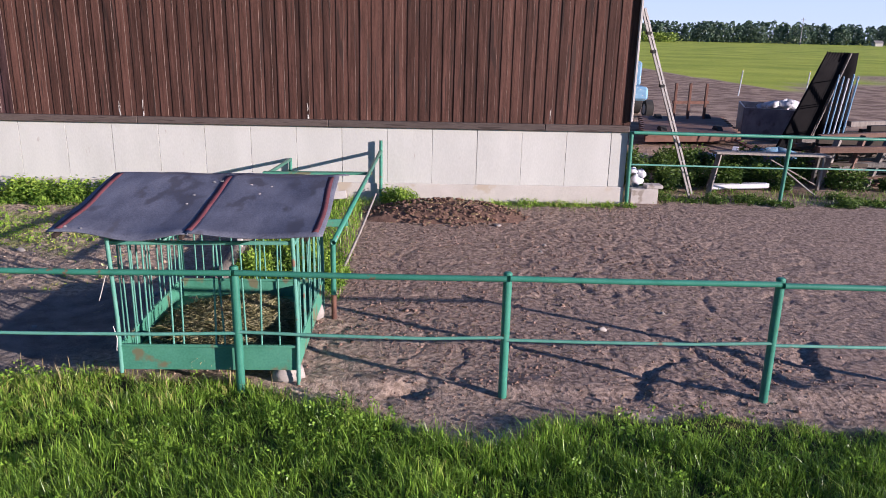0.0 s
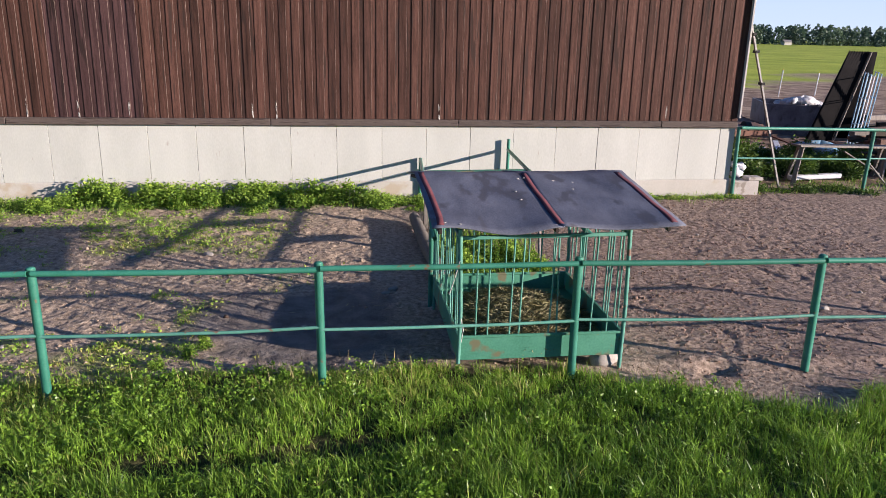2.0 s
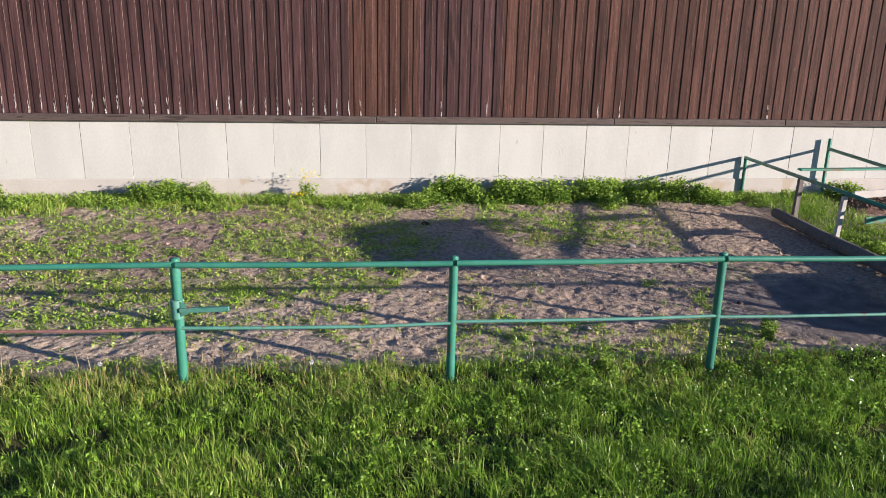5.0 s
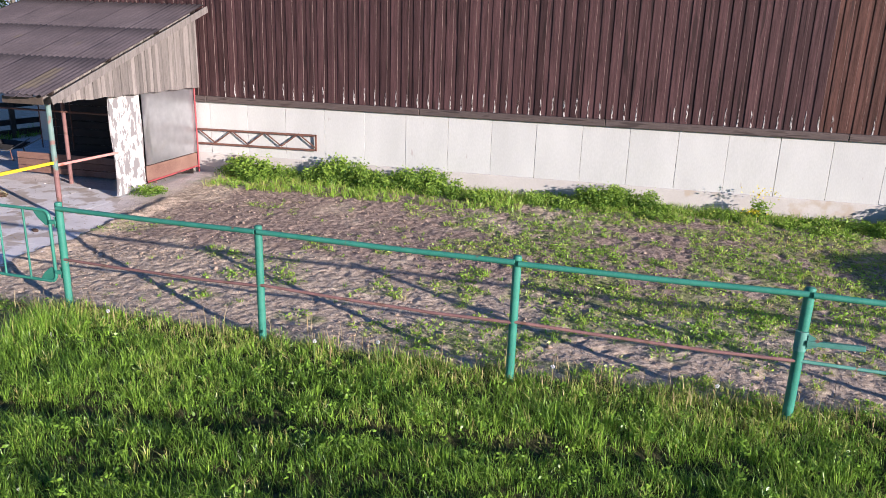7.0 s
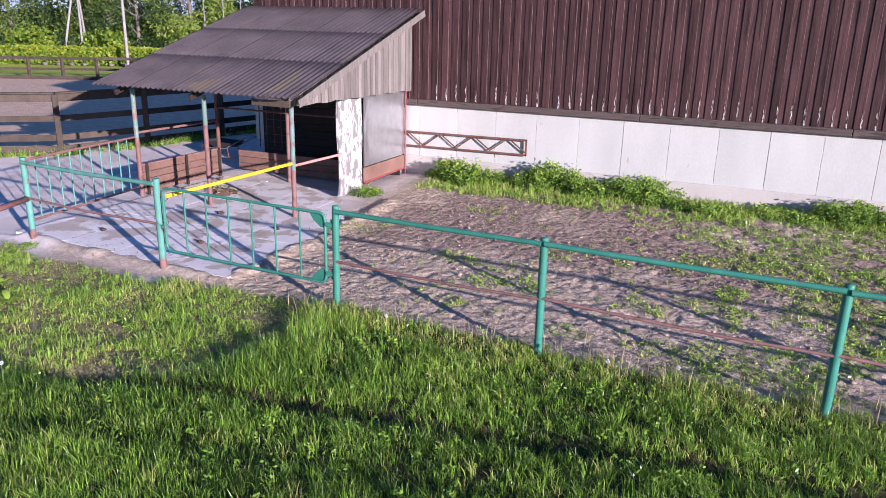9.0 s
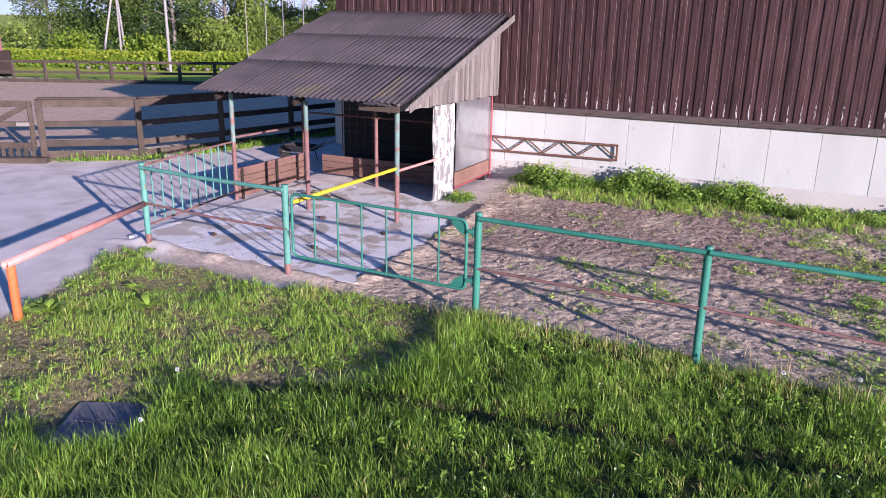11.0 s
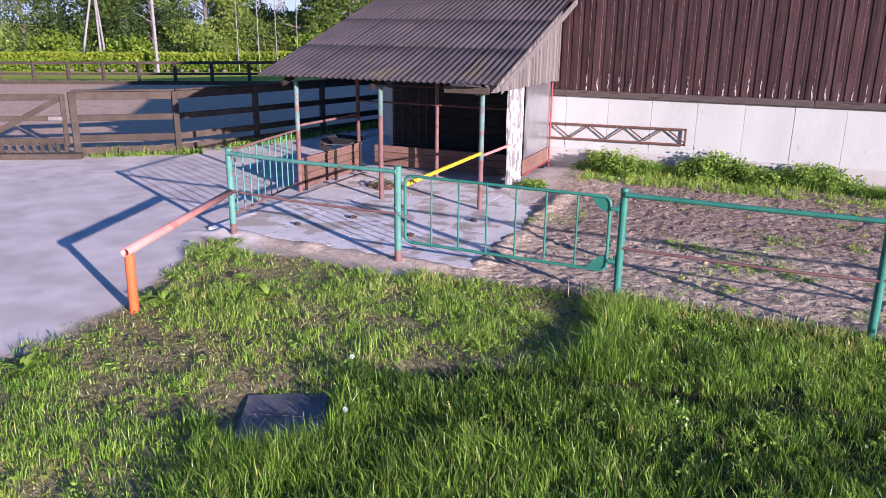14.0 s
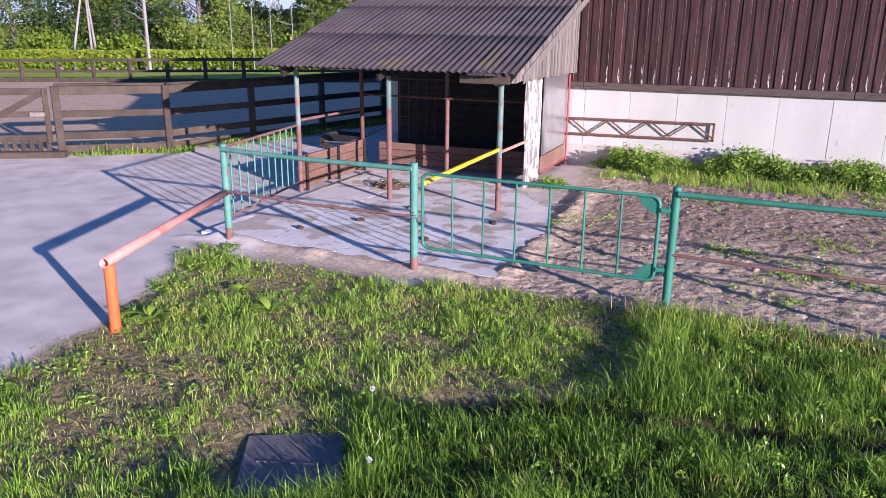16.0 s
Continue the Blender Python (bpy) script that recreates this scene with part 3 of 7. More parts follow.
def build_ground():
    xs = lines([(-1500, -300, 150), (-300, -100, 20), (-100, -46, 3), (-46, -31, 0.5), (-31, -24, 0.08), (-24, 6.6, 0.046), (6.6, 8, 0.1), (8, 40, 0.8), (40, 120, 8), (120, 500, 40), (500, 2000, 250)])
    ys = lines([(-1200, -200, 200), (-200, -30, 17), (-30, 0, 1.5), (0, 2.4, 0.25), (2.4, 6.2, 0.08), (6.2, 15.6, 0.046), (15.6, 16.0, 0.1), (16.0, 45, 0.6), (45, 120, 5), (120, 460, 20), (460, 3000, 320)])
    X, Y = np.meshgrid(xs, ys)
    x, y = X.ravel(), Y.ravel()
    z = surface(x, y)
    nx, ny = len(xs), len(ys)
    i = (np.arange(ny - 1)[:, None] * nx + np.arange(nx - 1)[None, :]).ravel()
    quads = np.stack([i, i + 1, i + nx + 1, i + nx], 1)
    me = bpy.data.meshes.new("ground")
    me.vertices.add(len(x))
    me.vertices.foreach_set("co", np.stack([x, y, z], 1).astype(np.float32).ravel())
    me.loops.add(quads.size)
    me.loops.foreach_set("vertex_index", quads.astype(np.int32).ravel())
    me.polygons.add(len(quads))
    me.polygons.foreach_set("loop_start", np.arange(0, quads.size, 4, dtype=np.int32))
    me.polygons.foreach_set("use_smooth", np.ones(len(quads), bool))
    me.update(calc_edges=True)
    lawn, tall, paddock, yard, w, w2 = zones(x, y)
    brink = np.interp(x, [5, 26.0, 26.8, 32, 40, 47, 60, 90], [88, 86, 52, 60, 62, 77, 70, 40])
    far = np.clip(step(-1.0, 1.0, y - brink + 3 * w) * step(5, 8, x) + step(60, 80, y) * step(6, 2, x) + step(90, 110, x) + 0.9 * step(2.2, -1.5, y) * step(-28.5, -26.5, x) + 0.9 * step(4.2, 3.0, y) * step(-15.8, -14.6, x) + step(-4, -14, y), 0, 1)
    inside = step(-0.2, 0.2, y - lawn_y(x)) * step(16.2, 15.8, y)
    loam = inside * np.clip(step(-2.0, 1.5, x + 2.5 * w + 0.35 * (y - 10)) * (0.55 + 0.45 * step(8, 12, y)), 0, 1)
    loam = np.clip(loam + 0.85 * inside * step(0.26, 0.44, fbm(x, y, 0.7, 151, 3)) * step(-23.6, -22.6, x) * step(9.0, 10.6, y + 1.2 * w) * step(-7, -13, x), 0, 1)
    loam = np.clip(loam + 0.5 * inside * step(-12.5, -7.5, x + 2 * w), 0, 1)
    # patch lies where the feeder's shade falls and is darkened for it
    damp_shade = inside * step(0.95, 0.70, np.hypot((x + 4.35) / 1.65, (y - 8.7) / 1.55) + 1.1 * w + 0.5 * w2)
    moss = patches(x, y) * 0.8 * step(0.36, 0.60, fbm(x, y, 5.5, 161, 3))
    lane = step(16, 18, y) * step(4, 6, x) * (1 - far)
    scrap = step(15.8, 16.8, y) * step(34, 30, y) * step(5, 6, x) * step(32, 26, x)
    sand = step(0.25, -0.25, x + 0.2 * w - np.interp(y, [7.4, 9.0, 10.55, 11.83, 13.35, 15.75, 18.3, 21.0, 24.5], [-43.2, -40.4, -37.75, -35.72, -33.85, -33.15, -32.55, -31.9, -31.1])) * step(6.4, 7.4, y)
    arena = np.clip(sand, 0, 1) * step(-66, -64, x) * step(40, 36, y)
    lawnfar = np.clip(step(33, 35, y) * step(-42, -46, x), 0, 1)
    dirt = step(-0.25, 0.1, y - lawn_y(x) + 0.3 * w) * step(8.1, 7.55, y + 0.5 * w2) * step(-27.3, -26.5, x) * step(-22.8, -23.6, x)
    masks = {"loose": 0.70 - 0.66 * yard - 0.3 * arena * (1 - yard), "clods": 0.30 * paddock * (1 - damp_shade) * (0.5 + 0.5 * step(1.0, -5.0, x)), "lawn": lawn * (1 - far), "thatch_shade": tall * (1 - far), "loam": loam, "damp_shade": damp_shade, "moss": moss, "yard": yard * (1 - 0.85 * dirt) * (1 - scrap) * (1 - inside * step(-23.6, -22.8, x)), "arena": arena * (1 - lawnfar),
             "field": np.clip(far + lawnfar, 0, 1), "track": np.clip(lane + scrap, 0, 1) * step(15.9, 16.4, y)}
    for name, value in masks.items():
        at = me.attributes.new(name, "FLOAT", "POINT")
        at.data.foreach_set("value", np.clip(value, 0, 1).astype(np.float32))
    me.materials.append(ground_material())
    ob = new("ground", me)
    return tagged(ob, "trodden bare soil with turf and far green fields", "ground", kind="structure")


def patches(x, y):
    """Where thin turf still covers the trodden paddock."""
    inside = step(0.0, 0.4, y - fence_y(x)) * step(15.4, 15.0, y)
    cover = step(0.455, 0.57, fbm(x, y, 0.55, 131, 4) + 0.06 * step(-8, -11, x) - 0.20 * step(-15.5, -19.5, x - 0.25 * (y - 8)) - 0.07 * step(-13.5, -17, x) * step(10.0, 8.5, y) - 0.05 * step(9.2, 8.0, y) - 0.02 * step(12.8, 14.2, y))
    small = 0.85 * step(0.53, 0.63, fbm(x, y, 2.3, 137, 3)) * step(-22.0, -18.5, x - 0.3 * (y - 8)) * step(-7.5, -10.5, x)
    cover = np.maximum(cover, small)
    return inside * cover * step(-3.6, -7.2, x) * (1 - step(0.95, 0.70, np.hypot((x + 4.35) / 1.7, (y - 8.7) / 1.6)))


build_ground()

# ---------------------------------------------------------------- barn
BX0, BX1, BY = -28.8, 5.25, 15.5
TOP = 5.6


def wall_box(name, x0, x1, y0, y1, z0, z1, material, label):
    s = Shape().box(((x0 + x1) / 2, (y0 + y1) / 2, (z0 + z1) / 2), (x1 - x0, y1 - y0, z1 - z0), ch=0.01)
    return solo(name, s, material, ((x0 + x1) / 2, (y0 + y1) / 2, z0), label, "wall", kind="structure")


barn_front = wall_box("wall_north", BX0, BX1, BY + 0.03, BY + 0.30, -0.3, TOP, JOINT, "long barn wall of brown boards over a pale plinth")
wall_box("wall_east", BX1 - 0.27, BX1 - 0.02, BY + 0.30, 29.0, -0.3, TOP, BOARD, "brown boarded end wall of the barn")
wall_box("wall_west", BX0, BX0 + 0.27, BY + 0.30, 29.0, -0.3, TOP, BOARD, "brown boarded end wall of the barn")
wall_box("wall_south", BX0, BX1, 29.0, 29.3, -0.3, TOP, BOARD, "brown boarded rear wall of the barn")
# the roof is out of view; its ridge height shapes the barn's shadow
RIDGE = 6.7
roof = Shape()
for y0, z0, y1, z1 in ((15.25, TOP + 0.02, 22.2, RIDGE), (22.2, RIDGE, 29.6, TOP + 0.02)):
    roof.sheet([[(BX0 - 0.4, y0, z0), (BX1 + 0.3, y0, z0)], [(BX0 - 0.4, y1, z1), (BX1 + 0.3, y1, z1)]], 0.06)
# unseen gables added to stop the sun passing under the roof
for gx in (BX0 + 0.02, BX1 - 0.25):
    gable = Shape()
    gable.add([(gx + d, gy_, gz_) for d in (0, 0.2) for gy_, gz_ in ((15.6, TOP), (29.2, TOP), (22.2, RIDGE - 0.06))], [(0, 2, 1), (3, 4, 5), (0, 1, 4, 3), (1, 2, 5, 4), (2, 0, 3, 5)])
    solo("wall_gable", gable, BOARD, (gx, 22.2, TOP), "unseen brown boarded gable added to close the barn", "wall", kind="structure")
solo("barn_roof", roof, BARNROOF, (BX0, 22, TOP), "grey sheet roof of the long barn", "roof", kind="structure")

# footing below the plinth panels
foot = Shape().box(((BX0 + BX1) / 2, BY + 0.0, 0.12), (BX1 - BX0, 0.10, 0.90), ch=0.012)
part("footing", foot, FOOTING, barn_front, "stained concrete footing")
# sill beam in butted lengths
x = BX0
k = 0
while x < BX1 - 0.05:
    ln = min(4.6 + 0.7 * math.sin(k * 2.1), BX1 - x)
    s = Shape().box((x + ln / 2, BY - 0.03, 1.845), (ln - 0.006, 0.15, 0.14), ch=0.012)
    part("sill_beam", s, SILL, barn_front)
    x += ln
    k += 1
# white corner trim of the gable end
part("corner_trim", Shape().box((BX1 + 0.02, BY - 0.06, 3.8), (0.045, 0.10, 3.6)), CREAM, barn_front, "white corner trim")

# ---------------------------------------------------------------- pipe fence
POSTS = [7.35, 4.48, 1.63, -1.20, -4.01, -6.84, -9.82, -12.66, -15.48, -18.51, -21.34]
fence = thing("pipe_fence", (-7, 6.8, 0), "green painted steel pipe fence with rusty lower rail", "fence")
rng = random.Random(4)
tops = []
for i, px in enumerate(POSTS):
    py = float(fence_y(px))
    lean = rng.uniform(-0.015, 0.015)
    r = 0.047 if px != -12.66 else 0.052
    s = Shape().tube((px, py, -0.25), (px + lean, py + 0.01, 1.425), r, n=14)
    p = part("post", s, GREEN, fence)
    part("cap", Shape().lump((px + lean, py + 0.01, 1.425), (r * 1.02, r * 1.02, 0.016), 1, 0.0, 12, 4), GREEN, p)
    tops.append((px + lean, py))
for i in range(len(POSTS) - 1):
    (xa, ya), (xb, yb) = tops[i], tops[i + 1]
    off = -0.045
    za, zb = 1.375 + rng.uniform(-0.012, 0.012), 1.375 + rng.uniform(-0.012, 0.012)
    part("top_rail", Shape().path([(xa - 0.02, ya + off, za), ((xa + xb) / 2, (ya + yb) / 2 + off, (za + zb) / 2 - 0.008), (xb + 0.02, yb + off, zb)], 0.031, 12), GREEN, fence)
    za, zb, sag = 0.70 + rng.uniform(-0.02, 0.02), 0.70 + rng.uniform(-0.02, 0.02), rng.uniform(-0.03, 0.01)
    old = xb < -12.7
    part("lower_rail", Shape().path([(xa, ya - 0.02, za), (xa * 0.7 + xb * 0.3, ya * 0.7 + yb * 0.3 - 0.03, za * 0.7 + zb * 0.3 + sag), (xa * 0.3 + xb * 0.7, ya * 0.3 + yb * 0.7 - 0.03, za * 0.3 + zb * 0.7 + sag * 0.6), (xb, yb - 0.02, zb)], 0.0185, 10),
         RUSTY if old else GREEN_THIN, fence, "rusty lower rail" if old else "chalky green lower rail")
br = Shape().bar((-12.62, 6.80, 0.90), (-12.12, 6.74, 0.93), 0.05, 0.05)
br.add([(-12.61, 6.80, 0.99), (-12.61, 6.80, 0.83), (-12.45, 6.78, 0.905), (-12.61, 6.81, 0.99), (-12.61, 6.81, 0.83), (-12.45, 6.79, 0.905)], [(0, 1, 2), (5, 4, 3), (0, 3, 4, 1), (1, 4, 5, 2), (2, 5, 3, 0)])
part("bracket_arm", br, GREEN_THIN, fence, "pale green bracket arm")
part("clamp", Shape().tube((-12.66, 6.85, 0.80), (-12.66, 6.85, 1.00), 0.060, n=14), GREEN_THIN, fence)

# pen corner by the yard: two posts, two rails
pen = thing("pen_rail", (-26.0, 7.4, 0), "green pipe rails between two posts with rusty feet", "fence")
GL, GM = (-24.48, 7.32), (-27.52, 7.51)
for px, py, r in ((*GL, 0.052), (*GM, 0.050)):
    p = part("post", Shape().tube((px, py, 0.22), (px, py, 1.43), r, n=14), GREEN_THIN, pen)
    part("post_foot", Shape().tube((px, py, -0.25), (px, py, 0.22), r, n=14), RUSTY, p, "rusty red post foot")
part("top_rail", Shape().path([(GM[0], GM[1] - 0.045, 1.36), (-26, 7.36, 1.345), (GL[0], GL[1] - 0.05, 1.36)], 0.032, 12), GREEN_THIN, pen)
part("lower_rail", Shape().path([(GM[0], GM[1] - 0.03, 0.76), (-26, 7.37, 0.735), (GL[0], GL[1] - 0.04, 0.76)], 0.019, 10), RUSTY, pen, "rusty lower rail")


def rounded(p0, p1, z0, z1, r, n=4):
    """A frame outline with rounded corners between two uprights."""
    a, b = Vector((*p0, 0)), Vector((*p1, 0))
    d = (b - a).normalized()
    ln = (b - a).length
    pts = []
    for cx, cz, a0 in ((r, z0 + r, 180), (ln - r, z0 + r, 270), (ln - r, z1 - r, 0), (r, z1 - r, 90)):
        for k in range(n + 1):
            t = radians(a0 + 90 * k / n)
            q = a + d * (cx + r * math.cos(t))
            pts.append((q.x, q.y, cz + r * math.sin(t)))
    return pts + [pts[0]]


# paddock gate with upright bars
G0, G1 = (-24.36, 7.31), (-21.50, 7.19)
gate = thing("paddock_gate", (-22.9, 7.2, 0), "green tubular steel gate with upright bars", "gate")
part("frame", Shape().path(rounded(G0, G1, 0.36, 1.31, 0.09), 0.021, 10), GREEN, gate)
for k in range(1, 7):
    f = k / 7
    gx, gy = G0[0] + (G1[0] - G0[0]) * f, G0[1] + (G1[1] - G0[1]) * f
    part("bar", Shape().tube((gx, gy, 0.37), (gx, gy, 1.30), 0.0135, n=8), GREEN, gate)
for z0, z1 in ((1.30, 1.12), (0.37, 0.55)):
    gx, gy = G1[0] - 0.01, G1[1]
    s = Shape()
    front = [(gx, gy - 0.006, z0), (gx - 0.24, gy + 0.010, z0), (gx - 0.17, gy + 0.006, z0 + (z1 - z0) * 0.55), (gx - 0.06, gy - 0.002, z1), (gx, gy - 0.006, z1)]
    back = [(a, b + 0.012, c) for a, b, c in front]
    s.add(front + back, [(0, 1, 2, 3, 4), (9, 8, 7, 6, 5)] + [(i, (i + 1) % 5, 5 + (i + 1) % 5, 5 + i) for i in range(5)])
    part("gusset", s, GREEN, gate)
for z in (1.17, 0.50):
    h = part("hinge", Shape().box((-21.435, 7.18, z), (0.11, 0.045, 0.05)), GREEN, gate)
    part("hinge_pin", Shape().tube((-21.40, 7.18, z - 0.07), (-21.40, 7.18, z + 0.07), 0.018, n=10), GREEN, h)
# chain that ties the gate to its post
chain = thing("chain", (-24.44, 7.27, 0.72), "thin steel chain looped round the gate post", "chain")
s = Shape()
for k in range(18):
    a = 2 * math.pi * k / 18
    c = Vector((-24.44 + 0.105 * math.cos(a), 7.325 + 0.085 * math.sin(a), 0.80 - 0.05 * math.cos(a) + 0.02 * math.sin(2 * a)))
    t = Vector((-math.sin(a), math.cos(a), 0.3))
    s.tube(c - t * 0.013, c + t * 0.013, 0.0075, n=6)
part("links", s, ALU, chain)
s = Shape()
for k in range(6):
    s.tube((-24.36 + 0.018 * k, 7.25 - 0.004 * k, 0.735 - 0.006 * k), (-24.345 + 0.018 * k, 7.25 - 0.004 * k, 0.72 - 0.006 * k), 0.0075, n=6)
part("loose_end", s, ALU, chain)

# hitching rail
hitch = thing("hitching_rail", (-26.5, 4.2, 0), "low pink and orange pipe rail beside the yard", "rail")
part("post", Shape().tube((-26.50, 4.35, -0.2), (-26.44, 4.31, 0.74), 0.056, n=16), ORANGE, hitch, "orange post")
part("rail", Shape().hollow((-26.41, 4.22, 0.775), (-27.52, 7.50, 0.74), 0.052), PINK, hitch, "faded pink pipe")

# yellow barrier bar between gate post and shelter
bar = thing("barrier_bar", (-24.5, 9, 1.0), "yellow painted square steel bar spanning two posts", "bar")
part("bar", Shape().bar((-24.40, 7.42, 1.16), (-24.54, 10.80, 1.09), 0.045, 0.055), YELLOW, bar)
part("hook", Shape().path([(-24.40, 7.45, 1.12), (-24.42, 7.40, 1.08), (-24.46, 7.38, 1.12)], 0.008, 6), IRON, bar)

# side panel of the pen
PA, PB = Vector((-27.57, 7.52, 0)), Vector((-28.47, 10.80, 0))
pan = thing("tubular_railing", (-28.0, 9.1, 0), "tubular panel with rusty frame and green bars", "fence")
part("top_bar", Shape().path([(*PA.xy, 1.37), (*((PA + PB) / 2).xy, 1.32), (*PB.xy, 1.26)], 0.022, 10), RUSTY, pan)
part("bottom_bar", Shape().path([(*PA.xy, 0.34), (*PB.xy, 0.20)], 0.021, 10), RUSTY, pan)
for k in range(1, 11):
    q = PA + (PB - PA) * (k / 11)
    part("bar", Shape().tube((q.x, q.y, 0.34 - 0.14 * k / 11), (q.x, q.y, 1.36 - 0.10 * k / 11), 0.0135, n=8), GREEN_THIN, pan)

# ---------------------------------------------------------------- shelter
shelter = thing("open_shelter", (-26.5, 12.5, 0.0), "lean-to horse shelter with corrugated roof and weathered gable", "shelter")
EY, EZ, RY, RZ = 10.32, 2.33, 15.40, 3.93
RX0, RX1 = -28.95, -23.98


def roof_z(y):
    return EZ + (y - EY) * (RZ - EZ) / (RY - EY)


WAVE = 0.128
cols = int((RX1 - RX0) / WAVE)
per = 7
courses = [(EY - 0.03, 12.06), (12.00, 13.76), (13.70, RY)]
for ci, (y0, y1) in enumerate(courses):
    start = 0
    while start < cols:
        n = min(8, cols - start)
        grid = []
        for r_ in range(4):
            yy = y0 + (y1 - y0) * r_ / 3
            row = []
            for j in range(n * 6 + 1):
                xx = RX0 + (start + j / 6) * WAVE
                jag = 0.02 * math.sin(start * 1.7) if (r_ == 0 and ci == 0) else 0
                row.append((xx, yy + jag, roof_z(yy) + 0.018 * math.cos(2 * math.pi * j / 6) + 0.028 + 0.004 * (1 - r_ / 3) + 0.002 * math.sin(start)))
            grid.append(row)
        part("roof_sheet", Shape().sheet(grid, 0.008), SLATE, shelter)
        start += n
# broken corner pieces at the eave
for bx, by, rot in ((-24.52, 10.33, 0.2), (-24.78, 10.30, -0.15)):
    m = Matrix.Rotation(rot, 3, "Z") @ Matrix.Rotation(0.5, 3, "X")
    part("broken_slate", Shape().box((bx, by, 2.35), (0.26, 0.16, 0.012), m, 0.002), SLATE, shelter)
for y0 in (10.62, 12.2, 13.8, 15.2):
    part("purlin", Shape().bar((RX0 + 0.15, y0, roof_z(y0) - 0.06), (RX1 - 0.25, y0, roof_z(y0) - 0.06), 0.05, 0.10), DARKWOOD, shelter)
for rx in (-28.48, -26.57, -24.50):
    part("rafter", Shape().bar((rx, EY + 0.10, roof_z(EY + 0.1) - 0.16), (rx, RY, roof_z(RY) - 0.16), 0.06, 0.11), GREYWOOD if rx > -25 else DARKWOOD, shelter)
part("barge_board", Shape().bar((-24.03, EY + 0.02, roof_z(EY) - 0.07), (-24.03, RY, roof_z(RY) - 0.07), 0.025, 0.14), GREYWOOD, shelter, "weathered grey barge board")
part("eave_board", Shape().bar((-25.1, EY + 0.08, 2.24), (-24.26, EY + 0.08, 2.24), 0.03, 0.13), FENCEWOOD, shelter)
# gable boards
gy = 10.50
while gy < 15.38:
    w = 0.118
    a, b = gy, min(gy + w - 0.006, 15.40)
    zb = 2.17 - 0.012 * (gy - 10.5) + 0.012 * math.sin(gy * 9)
    s = Shape()
    za, zc = roof_z(a) - 0.01, roof_z(b) - 0.01
    xo = -24.36 + 0.006 * math.sin(gy * 23)
    if zc > zb + 0.03:
        pts = [(xo, a, zb), (xo, b, zb), (xo, b, zc), (xo, a, max(za, zb + 0.02))]
        s.add(pts + [(p[0] - 0.022, p[1], p[2]) for p in pts], [(0, 1, 2, 3), (7, 6, 5, 4), (0, 4, 5, 1), (1, 5, 6, 2), (2, 6, 7, 3), (3, 7, 4, 0)])
        part("gable_board", s, GREYWOOD, shelter)
    gy += w
# front posts: green above, red below
for px, py, split, top in ((-24.53, 10.80, 0.95, 2.22), (-26.57, 10.80, 1.65, 2.22), (-28.48, 10.87, 1.25, 2.24)):
    p = part("front_post", Shape().tube((px, py, split), (px, py, top), 0.047, n=14), POSTPAINT, shelter, "post with faded green paint")
    part("post_foot", Shape().tube((px, py, -0.2), (px, py, split), 0.047, n=14), RUSTY, p, "red painted lower half")
for px, py in ((-28.55, 13.45), (-26.60, 13.55)):
    part("inner_post", Shape().tube((px, py, -0.1), (px, py, 3.05), 0.045, n=12), RUSTY if px > -27 else IRON, shelter)
# rails
part("side_rail", Shape().tube((-28.48, 10.9, 1.34), (-28.55, 13.45, 1.31), 0.028, n=10), RUSTY, shelter)
part("side_rail", Shape().tube((-24.53, 10.8, 1.04), (-24.58, 12.6, 0.99), 0.028, n=10), PINK, shelter, "faded red pipe rail")
part("back_rail", Shape().tube((-28.55, 13.45, 1.62), (-24.7, 13.6, 1.60), 0.022, n=10), IRON, shelter)
for px in np.arange(-28.2, -27.2, 0.22):
    part("back_bar", Shape().tube((px, 14.6, 0.55), (px, 14.6, 1.9), 0.014, n=8), IRON, shelter)
part("back_bar_rail", Shape().tube((-28.5, 14.6, 1.9), (-26.9, 14.6, 1.9), 0.02, n=8), IRON, shelter)
# unseen near-black planks added at the back to keep the interior dark
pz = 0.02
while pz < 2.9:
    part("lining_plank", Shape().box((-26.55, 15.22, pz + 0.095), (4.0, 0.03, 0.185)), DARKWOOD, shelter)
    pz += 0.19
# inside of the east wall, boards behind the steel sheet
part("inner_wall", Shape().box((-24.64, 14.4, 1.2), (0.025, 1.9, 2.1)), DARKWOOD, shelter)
# peeling white door leaf
s = Shape()
grid = []
for i in range(7):
    zz = 0.10 + 2.06 * i / 6
    grid.append([(-24.58 + 0.012 * math.sin(i * 1.3), 12.50 + 0.035 * math.sin(i * 0.9), zz), (-24.56, 13.42 - 0.02 * math.sin(i * 1.4), zz)])
vs = [p for row in grid for p in row]
nb = len(vs)
fs = [(2 * i, 2 * i + 1, 2 * i + 3, 2 * i + 2) for i in range(6)] + [(nb + 2 * i + 2, nb + 2 * i + 3, nb + 2 * i + 1, nb + 2 * i) for i in range(6)]
fs += [(2 * i + 2, nb + 2 * i + 2, nb + 2 * i, 2 * i) for i in range(6)] + [(2 * i + 1, nb + 2 * i + 1, nb + 2 * i + 3, 2 * i + 3) for i in range(6)]
fs += [(0, nb, nb + 1, 1), (12, 13, nb + 13, nb + 12)]
s.add(vs + [(p[0] - 0.04, p[1], p[2]) for p in vs], fs)
part("door_leaf", s, PEEL, shelter, "flaking white painted board door")
